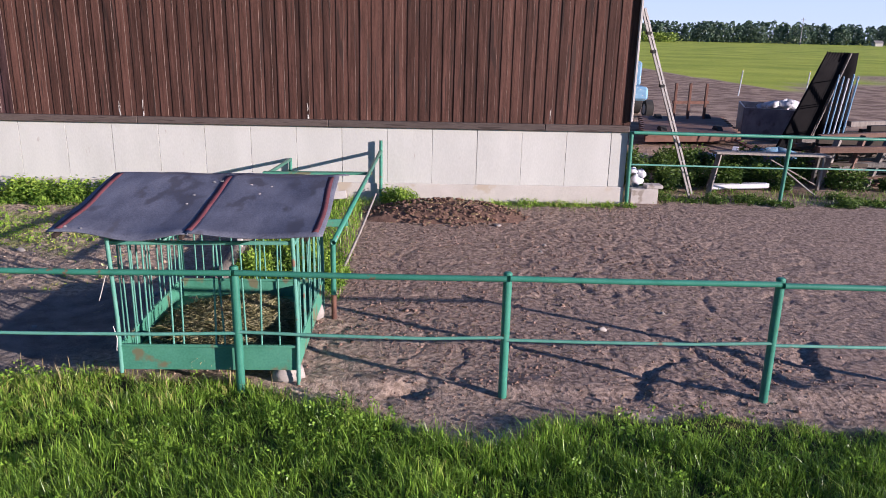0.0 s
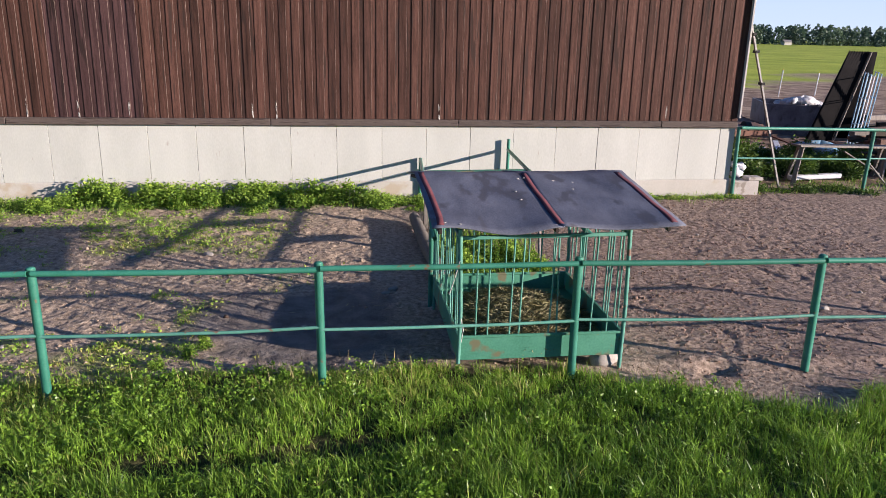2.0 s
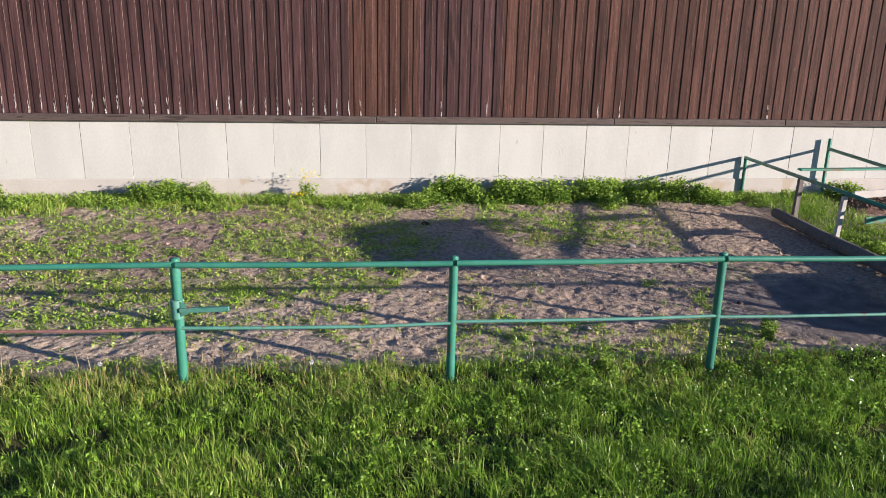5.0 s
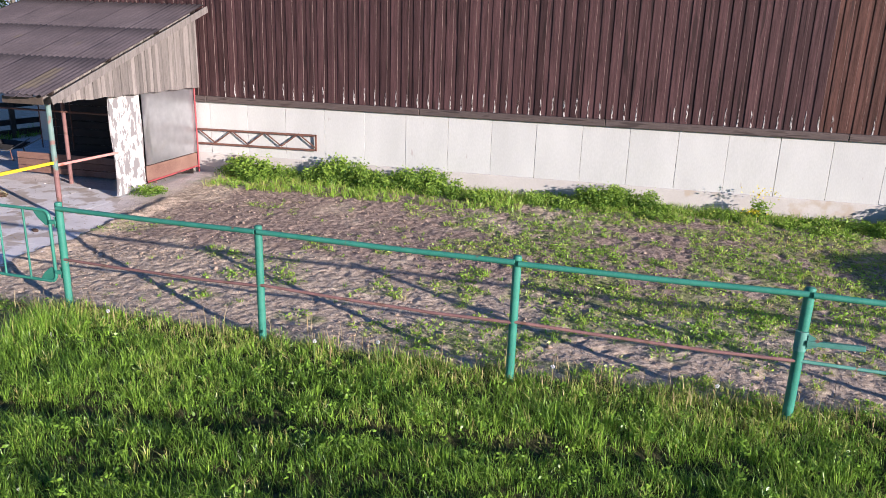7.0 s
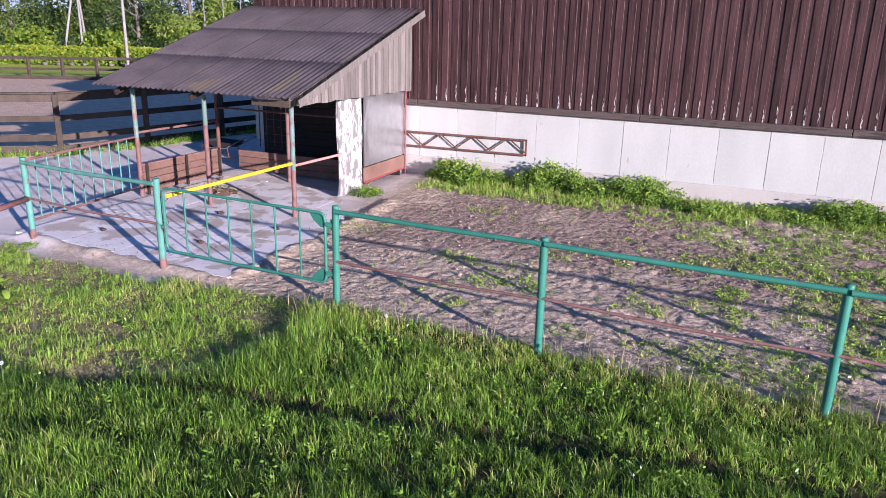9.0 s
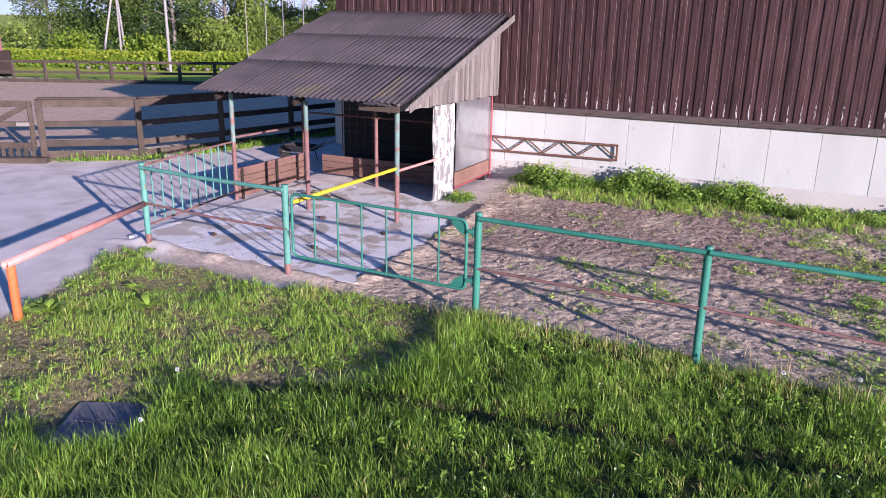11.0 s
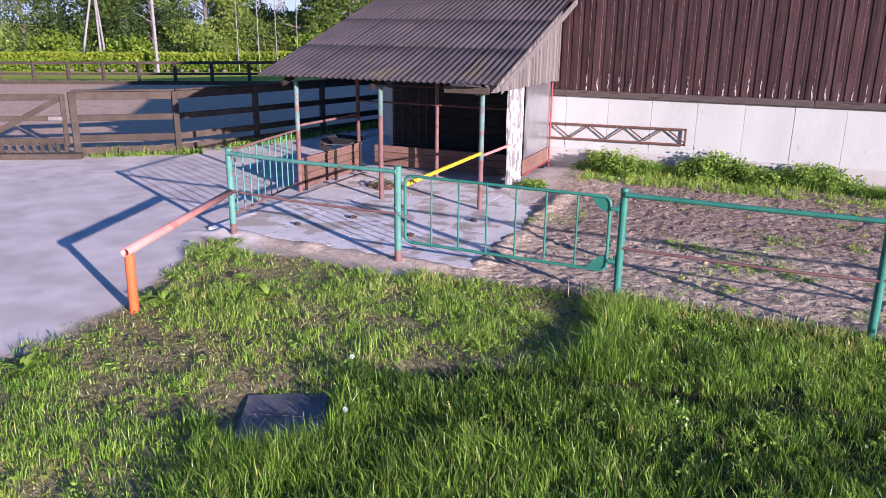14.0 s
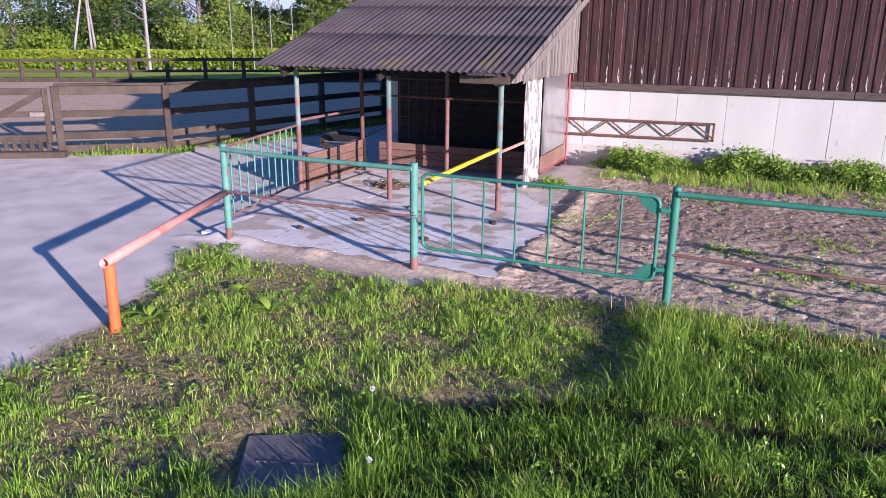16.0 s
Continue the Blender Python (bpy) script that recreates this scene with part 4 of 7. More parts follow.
# steel sheet and its frame
grid = []
s = Shape()
pts = []
for j in range(9):
    yy = 13.46 + (15.42 - 13.46) * j / 8
    xx = -24.54 + 0.010 * math.sin(j * 1.9)
    pts.append((xx, yy))
vs = [(x_, y_, 0.58) for x_, y_ in pts] + [(x_, y_, 2.13) for x_, y_ in pts]
vs += [(x_ - 0.012, y_, z_) for x_, y_, z_ in vs]
fs = [(j, j + 1, 9 + j + 1, 9 + j) for j in range(8)] + [(18 + 9 + j, 18 + 9 + j + 1, 18 + j + 1, 18 + j) for j in range(8)] + [(9, 17, 35, 27), (0, 18, 26, 8)]
s.add(vs, fs, True)
part("steel_sheet", s, STEEL, shelter, "dull galvanised sheet")
part("kick_board", Shape().box((-24.55, 14.42, 0.40), (0.03, 1.96, 0.32)), BROWNWOOD, shelter)
part("bottom_rail", Shape().tube((-24.53, 13.45, 0.22), (-24.53, 15.40, 0.24), 0.02, n=8), RED, shelter)
part("corner_post", Shape().tube((-24.50, 15.40, 0.10), (-24.50, 15.40, 2.16), 0.02, n=10), RED, shelter, "red corner post")
part("lintel", Shape().bar((-24.53, 12.45, 2.175), (-24.50, 15.40, 2.16), 0.04, 0.04), RED, shelter)

# low plank partition
for i in range(4):
    z = 0.12 + 0.15 * i
    part("partition_plank", Shape().box((-28.47, 12.15, z), (0.04, 2.45, 0.14)), BROWNWOOD, shelter)
part("partition_cap", Shape().box((-28.47, 12.15, 0.66), (0.07, 2.5, 0.035)), RUSTY, shelter)
for yy in (11.02, 12.2, 13.3):
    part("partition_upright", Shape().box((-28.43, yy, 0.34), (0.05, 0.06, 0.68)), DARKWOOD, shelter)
for i in range(3):
    part("rear_plank", Shape().box((-26.6, 14.05, 0.14 + 0.16 * i), (3.7, 0.04, 0.15)), BROWNWOOD, shelter)
part("wire", Shape().path([(-26.6, 12.9, 2.28), (-25.6, 12.6, 2.18), (-24.6, 12.5, 2.26)], 0.006, 6), IRON, shelter)

# lattice girder leaning on the plinth
truss = thing("lattice_girder", (-23, 15.4, 0.78), "rusty steel lattice girder fixed on the plinth", "girder")
part("chord", Shape().bar((-24.48, 15.41, 1.135), (-21.43, 15.41, 1.165), 0.03, 0.045), IRON, truss)
part("chord", Shape().bar((-24.48, 15.41, 0.80), (-21.43, 15.41, 0.83), 0.03, 0.045), IRON, truss)
part("end_bar", Shape().bar((-21.45, 15.41, 0.81), (-21.45, 15.41, 1.18), 0.03, 0.045), IRON, truss)
for k in range(7):
    xa, xb = -24.44 + k * 0.425, -24.44 + (k + 1) * 0.425
    lo, hi = 0.82 + 0.0098 * k, 1.125 + 0.0098 * k
    part("lacing_bar", Shape().bar((xa, 15.415, hi if k % 2 == 0 else lo), (xb, 15.415, lo if k % 2 == 0 else hi), 0.022, 0.03), IRON, truss)

# ---------------------------------------------------------------- hay feeder
FX0, FX1, FY0, FY1 = -2.50, -0.60, 6.92, 9.12
feeder = thing("hay_feeder", (-1.55, 8.0, 0), "roofed hay feeder with green bars and felt canopy", "feeder")
for (xa, ya, xb, yb, nm) in ((FX0, FY0, FX1, FY0, "front_panel"), (FX0, FY1, FX1, FY1, "rear_panel")):
    s = Shape().box(((xa + xb) / 2, ya, 0.355), (xb - xa + 0.02, 0.012, 0.29), ch=0.003)
    s.box(((xa + xb) / 2, ya - 0.012, 0.495), (xb - xa + 0.03, 0.035, 0.03))
    part(nm, s, GREEN_SHEET, feeder, "green sheet trough panel")
for xx in (FX0, FX1):
    s = Shape().box((xx, (FY0 + FY1) / 2, 0.355), (0.012, FY1 - FY0, 0.29), ch=0.003)
    s.box((xx, (FY0 + FY1) / 2, 0.495), (0.035, FY1 - FY0, 0.03))
    part("side_panel", s, GREEN_SHEET, feeder)
part("floor_sheet", Shape().box(((FX0 + FX1) / 2, (FY0 + FY1) / 2, 0.25), (FX1 - FX0, FY1 - FY0, 0.02)), GREEN_SHEET, feeder)
for xx in (FX0, FX1):
    for yy, zt in ((FY0, 1.74), (FY1, 1.84)):
        foot_z = -0.12 if xx == FX1 or yy == FY1 else 0.18
        part("leg", Shape().path([(xx, yy - 0.02, foot_z), (xx + 0.012, yy - 0.02, 0.8), (xx - 0.015, yy - 0.02, zt)], 0.023, 10), GREEN_THIN, feeder)
for a, b in (((FX0, FY0, 1.64), (FX1, FY0, 1.66)), ((FX0, FY1, 1.66), (FX1, FY1, 1.68)), ((FX0, FY0, 1.64), (FX0, FY1, 1.66)), ((FX1, FY0, 1.66), (FX1, FY1, 1.68))):
    part("top_rail", Shape().bar(a, b, 0.04, 0.04), GREEN_THIN, feeder)
rng = random.Random(11)
for fr in (0.10, 0.17, 0.30, 0.37, 0.53, 0.60, 0.72, 0.80, 0.90):
    for yy in (FY0, FY1):
        xx = FX0 + (FX1 - FX0) * (fr + rng.uniform(-0.012, 0.012))
        part("bar", Shape().tube((xx, yy, 0.50), (xx + rng.uniform(-0.035, 0.035), yy, 1.65), 0.0105, n=7), GREEN_THIN, feeder)
for fr in (0.06, 0.13, 0.24, 0.30, 0.44, 0.50, 0.63, 0.70, 0.83, 0.91):
    for xx in (FX0, FX1):
        yy = FY0 + (FY1 - FY0) * (fr + rng.uniform(-0.012, 0.012))
        part("bar", Shape().tube((xx, yy, 0.50), (xx, yy + rng.uniform(-0.035, 0.035), 1.66), 0.0105, n=7), GREEN_THIN, feeder)


def canopy_z(u, v):
    """Felt canopy, u across, v from front eave to ridge and down behind."""
    z = 1.855 + 0.03 * u * (1 - min(v, 1)) + 0.255 * min(v, 1.0) - 0.20 * max(v - 1.0, 0.0)
    z += 0.010 * math.sin(17 * u + 6 * v) * math.sin(7 * v + 3 * u) + 0.026 * math.sin(13 * u + 1) * max(0, 1 - 3 * v) + 0.014 * math.sin(9 * u + 1) * (1 - min(v, 1)) + 0.016 * math.sin(5.2 * u + 2.0 * v) * 0.6
    z += -0.020 * math.sin(math.pi * ((2 * u) % 1)) * math.exp(-(min(v, 1) * 1.5)) + 0.012 * math.sin(math.pi * u * 2) * (v > 0.8)
    return z


def canopy_at(u, v):
    x0, x1 = -2.88, -0.24
    skew = 0.03 * math.sin(7 * u + 4 * v)
    y = 6.42 + 1.80 * min(v, 1.0) + 1.15 * max(v - 1.0, 0.0) + (0.03 * math.sin(11 * u) if v < 0.02 else 0) - 0.02 * u * (1 - min(v, 1))
    return (x0 + (x1 - x0) * u + skew * 0.3, y, canopy_z(u, v))


for u0, u1 in ((0.0, 0.515), (0.505, 1.0)):
    lift = 0.006 if u0 > 0 else 0.0
    grid = []
    for i in range(25):
        v = 2.0 * i / 24
        grid.append([tuple(c + (lift if k == 2 else 0) for k, c in enumerate(canopy_at(u0 + (u1 - u0) * j / 16, v))) for j in range(17)])
    part("canopy_sheet", Shape().sheet(grid, 0.012), FELT, feeder, "dark roofing felt with curled edges")
for u0 in (0.020, 0.495, 0.955):
    grid = []
    for i in range(17):
        v = 0.03 + 0.95 * i / 16
        grid.append([tuple(c + (0.008 if k == 2 else 0) for k, c in enumerate(canopy_at(u0 + 0.026 * j + 0.004 * math.sin(5 * v), v))) for j in range(2)])
    part("strip", Shape().sheet(grid, 0.004), STRAP, feeder, "faded red rubber strip")
for u, v in ((0.46, 0.86), (0.49, 0.87), (0.42, 0.62), (0.42, 0.47), (0.68, 0.66), (0.62, 0.84), (0.71, 0.83), (0.05, 0.06), (0.11, 0.05)):
    c = canopy_at(u, v)
    part("patch", Shape().lump((c[0], c[1], c[2] + 0.006), (0.020, 0.011, 0.005), int(u * 100), 0.5, 8, 4), CREAM, feeder, "pale spot of plaster")
for xx in (-2.80, -1.60, -0.40):
    part("canopy_beam", Shape().bar((xx, 6.40, 1.845), (xx, 8.20, 2.055), 0.04, 0.045), DARKWOOD, feeder)
    part("canopy_beam", Shape().bar((xx, 8.20, 2.055), (xx, 9.30, 1.87), 0.04, 0.045), DARKWOOD, feeder)
part("ridge_beam", Shape().bar((-2.85, 8.2, 2.04), (-0.35, 8.2, 2.05), 0.04, 0.05), DARKWOOD, feeder)
for xx in (FX0, FX1):
    part("ridge_post", Shape().tube((xx, 8.2, 1.66), (xx, 8.2, 2.03), 0.016, n=8), GREEN_THIN, feeder)
for i, (cx, cy) in enumerate(((-0.74, 7.06), (-2.3, 7.5), (-0.75, 9.0), (-2.3, 9.0), (-1.5, 7.9))):
    solo("support_stone", Shape().lump((cx, cy, 0.10), (0.17, 0.14, 0.155), i, 0.3), STONE, (cx, cy, -0.05), "rough stone under the hay feeder", "stone", "stones under the feeder")
# twine at the corner
solo("twine", Shape().path([(-2.52, 6.86, 1.40), (-2.56, 6.85, 1.25), (-2.60, 6.84, 1.12), (-2.63, 6.84, 1.03)], 0.006, 5), CREAM, (-2.55, 6.86, 1.03), "frayed pale twine tied to the fence rail", "twine")
solo("twine", Shape().path([(-2.50, 6.80, 0.76), (-2.47, 6.80, 0.62), (-2.49, 6.80, 0.48)], 0.006, 5), CREAM, (-2.48, 6.80, 0.48), "frayed pale twine tied to the fence rail", "twine")


def straw_mass(name, cx, cy, z, rx, ry, hgt, count, label, category, seed, mound=HAY, stalk=STRAW, length=0.22):
    """A heap with loose stalks."""
    rng = random.Random(seed)
    base = thing(name, (cx, cy, z), label, category)
    s = Shape()
    n, m = 26, 8
    vs = []
    for i in range(m + 1):
        for j in range(n):
            a, q = 2 * math.pi * j / n, 1 - i / m
            w = 1 + 0.15 * math.sin(3 * a + seed) + 0.1 * math.sin(7 * a)
            px, py = cx + rx * q * w * math.cos(a), cy + ry * q * w * math.sin(a)
            vs.append((px, py, z + hgt * (1 - q ** 2) * (0.8 + 0.35 * noise.noise((px * 3, py * 3, seed))) - 0.01))
    s.add(vs, [(i * n + j, i * n + (j + 1) % n, (i + 1) * n + (j + 1) % n, (i + 1) * n + j) for i in range(m) for j in range(n)], True)
    tagged(part("mound", s, mound, base), kind="stuff")
    if count:
        pos, tone = [], []
        for _ in range(count):
            a, q = rng.uniform(0, 6.283), math.sqrt(rng.random())
            px, py = cx + rx * q * math.cos(a), cy + ry * q * math.sin(a)
            pz = z + hgt * (1 - q * q) * 0.9 + 0.02
            d = Vector((rng.gauss(0, 1), rng.gauss(0, 1), rng.gauss(0.1, 0.25))).normalized() * length * rng.uniform(0.5, 1.3)
            u = d.cross(Vector((0, 0, 1))).normalized() * 0.0032
            c = Vector((px, py, pz))
            pos.append([c - d / 2 - u, c - d / 2 + u, c + d / 2 + Vector((0, 0, 0.01)), c + Vector((0, 0, 0.02))])
            tone.append(rng.random())
        tagged(soup("hay_litter", np.array(pos), np.array(tone), stalk, base), kind="stuff")
    return base


def soup(name, quads, tone, material, parent=None, origin=None):
    """Many small four-cornered leaves in one mesh, each with its own tone."""
    quads = np.asarray(quads, np.float32)
    o = np.array(BASE[parent] if parent else (origin or (0, 0, 0)), np.float32)
    n = len(quads)
    me = bpy.data.meshes.new(name)
    me.vertices.add(4 * n)
    me.vertices.foreach_set("co", (quads - o).reshape(-1))
    me.loops.add(4 * n)
    me.loops.foreach_set("vertex_index", np.arange(4 * n, dtype=np.int32))
    me.polygons.add(n)
    me.polygons.foreach_set("loop_start", np.arange(0, 4 * n, 4, dtype=np.int32))
    me.update(calc_edges=True)
    at = me.attributes.new("tone", "FLOAT", "POINT")
    at.data.foreach_set("value", np.repeat(np.asarray(tone, np.float32), 4))
    me.materials.append(material)
    ob = new(name, me)
    if parent:
        ob.parent = parent
    else:
        ob.location = o.tolist()
    BASE[ob] = Vector(o.tolist())
    return ob


straw_mass("hay", -1.55, 8.0, 0.27, 0.90, 1.04, 0.17, 4200, "loose dry hay lying in the feeder trough", "hay", 3, HAY, HAYSTALK)
straw_mass("dung_heap", -27.05, 11.75, 0.05, 0.36, 0.26, 0.15, 90, "small heap of dung and straw on the slab", "dung", 5, MANURE, HAYSTALK, 0.12)
for i, (dx, dy) in enumerate(((-26.3, 9.2), (-24.9, 8.6), (-25.9, 10.3), (-26.9, 8.4), (-24.3, 9.9))):
    solo("dropping", Shape().lump((dx, dy, 0.072), (0.07, 0.05, 0.03), i, 0.4), DUNG, (dx, dy, 0.05), "dark dried dropping on the concrete slab", "dropping", "droppings")

# race of pipes, planks and a log behind the feeder
race = thing("pipe_race", (-1.2, 12.3, 0), "old green pipe rails running from feeder to barn", "fence")
part("left_rail", Shape().hollow((-2.03, 15.42, 1.06), (-2.57, 8.62, 1.16), 0.036), GREEN, race)
part("right_rail", Shape().hollow((-0.10, 15.36, 1.28), (-0.40, 8.75, 1.14), 0.036), GREEN, race)
part("wall_post", Shape().tube((-2.03, 15.40, 0.0), (-2.03, 15.40, 1.09), 0.038, n=12), GREEN, race)
part("wall_post", Shape().tube((-0.09, 15.36, 0.0), (-0.09, 15.36, 1.51), 0.036, n=12), GREEN, race)
p = part("end_post", Shape().tube((-0.43, 8.98, 0.35), (-0.43, 8.98, 1.12), 0.036, n=12), GREEN, race)
part("post_foot", Shape().tube((-0.43, 8.98, -0.2), (-0.43, 8.98, 0.35), 0.036, n=12), IRON, p, "rusty post foot")
part("end_post", Shape().tube((-2.53, 9.25, -0.1), (-2.53, 9.25, 1.12), 0.036, n=12), GREEN, race)
part("plank", Shape().bar((-2.15, 13.1, 1.21), (-0.15, 13.1, 1.23), 0.14, 0.04), GREEN_SHEET, race, "green board across the race")
part("plank", Shape().bar((-2.35, 11.1, 1.13), (-0.45, 11.2, 1.24), 0.03, 0.13), CREAM, race, "whitewashed board across the race")
part("plank", Shape().bar((-2.2, 10.9, 0.73), (-0.4, 10.9, 0.86), 0.03, 0.12), GREEN_SHEET, race, "green board across the race")
part("stake", Shape().bar((-2.18, 13.0, -0.1), (-2.16, 12.98, 1.06), 0.09, 0.09), GREYWOOD, race)
part("stake", Shape().bar((-2.28, 11.5, -0.1), (-2.22, 11.5, 1.02), 0.08, 0.08), CREAM, race, "pale wooden stake")
solo("prop_stick", Shape().path([(-0.52, 10.8, 0.02), (-0.28, 11.8, 0.46), (-0.06, 12.75, 0.92)], [0.026, 0.024, 0.02], 8), GREYWOOD, (-0.5, 10.8, 0.02), "peeled pole leaning against the rail", "stick")
log = thing("log", (-2.3, 11.6, 0.0), "fallen barkless log lying on the soil", "log")
s = Shape().path([(-2.30, 9.55, 0.14), (-2.28, 10.6, 0.17), (-2.33, 11.8, 0.20), (-2.34, 12.6, 0.24), (-2.36, 13.35, 0.28)], [0.125, 0.12, 0.115, 0.11, 0.10], 12)
part("stem", s, GREYWOOD, log)
part("cut_end", Shape().tube((-2.30, 9.53, 0.14), (-2.30, 9.56, 0.14), 0.122, n=12), BARK, log, "dark rotten cut end")

# manure heap by the wall
heap = straw_mass("manure_heap", 1.25, 14.35, gz(1.2, 14.3) - 0.05, 1.75, 0.85, 0.36, 500, "dark crumbly manure heap against the barn wall", "manure", 9, MANURE, STRAW, 0.10)
rng = random.Random(21)
s = Shape()
for k in range(420):
    a, q = rng.uniform(0, 6.28), math.sqrt(rng.random())
    cx, cy = 1.25 + 1.8 * q * math.cos(a), 14.3 + 0.9 * q * math.sin(a)
    if cy < 15.3:
        r = rng.uniform(0.012, 0.034)
        s.lump((cx, cy, gz(cx, cy) - 0.03 + 0.34 * (1 - q * q)), (r * 1.3, r, r * 0.8), k, 0.5, 6, 4)
tagged(part("dung_litter", s, MANURE, heap), kind="stuff")

# stones and clods in the paddock
rng = random.Random(33)
for k in range(26):
    cx, cy = rng.uniform(-10, 4.5), rng.uniform(7.4, 14.0)
    if -2.9 < cx < -0.3 and cy < 9.6:
        continue
    r = rng.uniform(0.025, 0.06)
    solo("stone", Shape().lump((cx, cy, sz(cx, cy) + 0.2 * r), (r * 1.4, r, r * 0.7), k, 0.5, 7, 5), STONE if k % 3 else DUNG, (cx, cy, sz(cx, cy)), "small stone lying on bare paddock soil", "stone", "stones in the paddock")

# ---------------------------------------------------------------- slab, cover, yard things
slab = solo("pavement", Shape().box((-25.75, 10.37, 0.0), (4.7, 5.3, 0.09)), JOINT, (-25.75, 10.2, -0.045), "cracked concrete slabs before the shelter", "pavement", kind="structure")
rng = random.Random(8)
for i in range(4):
    for j in range(3):
        x0, x1 = -28.15 + i * 1.2, -28.15 + (i + 1) * 1.2 - 0.008
        y0, y1 = 7.65 + j * 1.85 - 0.07 * i, 7.65 + (j + 1) * 1.85 - 0.008 - 0.07 * i
        s = Shape().box(((x0 + x1) / 2, (y0 + y1) / 2, 0.022 + rng.uniform(-0.001, 0.001)), (x1 - x0, y1 - y0, 0.06), None, 0.0008)
        part("slab", s, SLAB, slab)
cover = solo("concrete_cover", Shape().box((-23.47, 3.02, -0.030), (0.74, 0.80, 0.06), Matrix.Rotation(0.50, 3, "Z"), 0.012), SLABDARK, (-23.47, 3.02, -0.06), "dark concrete cover sunk in the grass", "cover")
part("crack_ridge", Shape().bar((-23.71, 2.92, 0.002), (-23.23, 3.08, 0.002), 0.02, 0.012), SLABDARK, cover)


def wheelbarrow():
    t = thing("wheelbarrow", (-30.1, 15.5, 0.0), "grey metal wheelbarrow standing in the shade of the shelter", "wheelbarrow")
    cx, cy = -30.1, 15.5
    s = Shape()
    a = [(cx - 0.45, cy - 0.28, 0.44), (cx + 0.45, cy - 0.30, 0.42), (cx + 0.45, cy + 0.30, 0.42), (cx - 0.45, cy + 0.28, 0.44)]
    b = [(cx - 0.25, cy - 0.18, 0.26), (cx + 0.22, cy - 0.20, 0.26), (cx + 0.22, cy + 0.20, 0.26), (cx - 0.25, cy + 0.18, 0.26)]
    c = [(p[0] * 0.97 + cx * 0.03, p[1] * 0.97 + cy * 0.03, p[2] - 0.002) for p in a]
    d = [(p[0] * 0.97 + cx * 0.03, p[1] * 0.97 + cy * 0.03, p[2] + 0.012) for p in b]
    s.add(a + b + c + d, [(i, (i + 1) % 4, 4 + (i + 1) % 4, 4 + i) for i in range(4)] + [(7, 6, 5, 4)] + [(12 + i, 12 + (i + 1) % 4, 8 + (i + 1) % 4, 8 + i) for i in range(4)] + [(12, 13, 14, 15)] + [(8 + i, 8 + (i + 1) % 4, (i + 1) % 4, i) for i in range(4)])
    part("tray", s, RUBBER, t)
    for sgn in (-1, 1):
        part("handle", Shape().path([(cx - 0.6, cy + 0.12 * sgn, 0.20), (cx + 0.2, cy + 0.22 * sgn, 0.25), (cx + 0.95, cy + 0.28 * sgn, 0.62)], 0.017, 8), ALU, t)
        part("leg", Shape().tube((cx + 0.25, cy + 0.22 * sgn, 0.26), (cx + 0.32, cy + 0.24 * sgn, 0.0), 0.015, n=8), IRON, t)
    w = part("wheel", Shape().tube((cx - 0.62, cy - 0.04, 0.18), (cx - 0.62, cy + 0.04, 0.18), 0.18, n=18), RUBBER, t)
    part("hub", Shape().tube((cx - 0.62, cy - 0.05, 0.18), (cx - 0.62, cy + 0.05, 0.18), 0.06, n=10), IRON, w)


wheelbarrow()

# ---------------------------------------------------------------- timber fence of the riding ground
POSTLINE = [(-33.85, 13.35), (-33.15, 15.75), (-32.55, 18.3), (-31.9, 21.0), (-31.3, 23.7)]
HB = 1.62


def timber_post(parent, px, py, top=HB, w=0.15):
    part("post", Shape().bar((px, py, -0.3), (px, py, top), w, w, 0.012, side=(0.6, 0.8, 0)), FENCEWOOD, parent)


def timber_bay(parent, a, b, heights=((1.52, 0.20), (0.98, 0.16), (0.47, 0.17), (0.16, 0.18)), capped=True):
    for z, h in heights:
        part("rail", Shape().bar((a[0], a[1], z), (b[0], b[1], z), 0.045, h, 0.008), FENCEWOOD, parent)
    if capped:
        part("cap_rail", Shape().bar((a[0], a[1], 1.65), (b[0], b[1], 1.65), 0.17, 0.045, 0.008), FENCEWOOD, parent)


ring = thing("timber_fence", (-34, 14, 0), "weathered timber rail fence round the riding ground", "fence")
for px, py in POSTLINE:
    timber_post(ring, px, py)
timber_post(ring, -35.72, 11.83, 1.62, 0.17)
timber_bay(ring, (-35.72, 11.83), POSTLINE[0])
for a, b in zip(POSTLINE, POSTLINE[1:]):
    timber_bay(ring, a, b)
LEFTLINE = [(-37.75, 10.55), (-40.4, 9.0), (-43.2, 7.4)]
for px, py in LEFTLINE:
    timber_post(ring, px, py)
for a, b in zip(LEFTLINE, LEFTLINE[1:]):
    timber_bay(ring, a, b)
wg = thing("timber_gate", (-36.7, 11.2, 0), "weathered timber gate with one diagonal brace", "gate")
ga, gb = (-37.62, 10.62), (-35.86, 11.74)
for q in (0.03, 0.97):
    gx, gy_ = ga[0] + (gb[0] - ga[0]) * q, ga[1] + (gb[1] - ga[1]) * q
    part("stile", Shape().bar((gx, gy_, 0.30), (gx, gy_, 1.56), 0.13, 0.05), FENCEWOOD, wg)
for z, h in ((1.50, 0.16), (0.98, 0.13), (0.42, 0.16)):
    part("rail", Shape().bar((*ga, z), (*gb, z), 0.05, h), FENCEWOOD, wg)
part("brace", Shape().bar((ga[0] + 0.1, ga[1] - 0.02, 0.46), (gb[0] - 0.12, gb[1] - 0.10, 1.45), 0.05, 0.13), FENCEWOOD, wg)
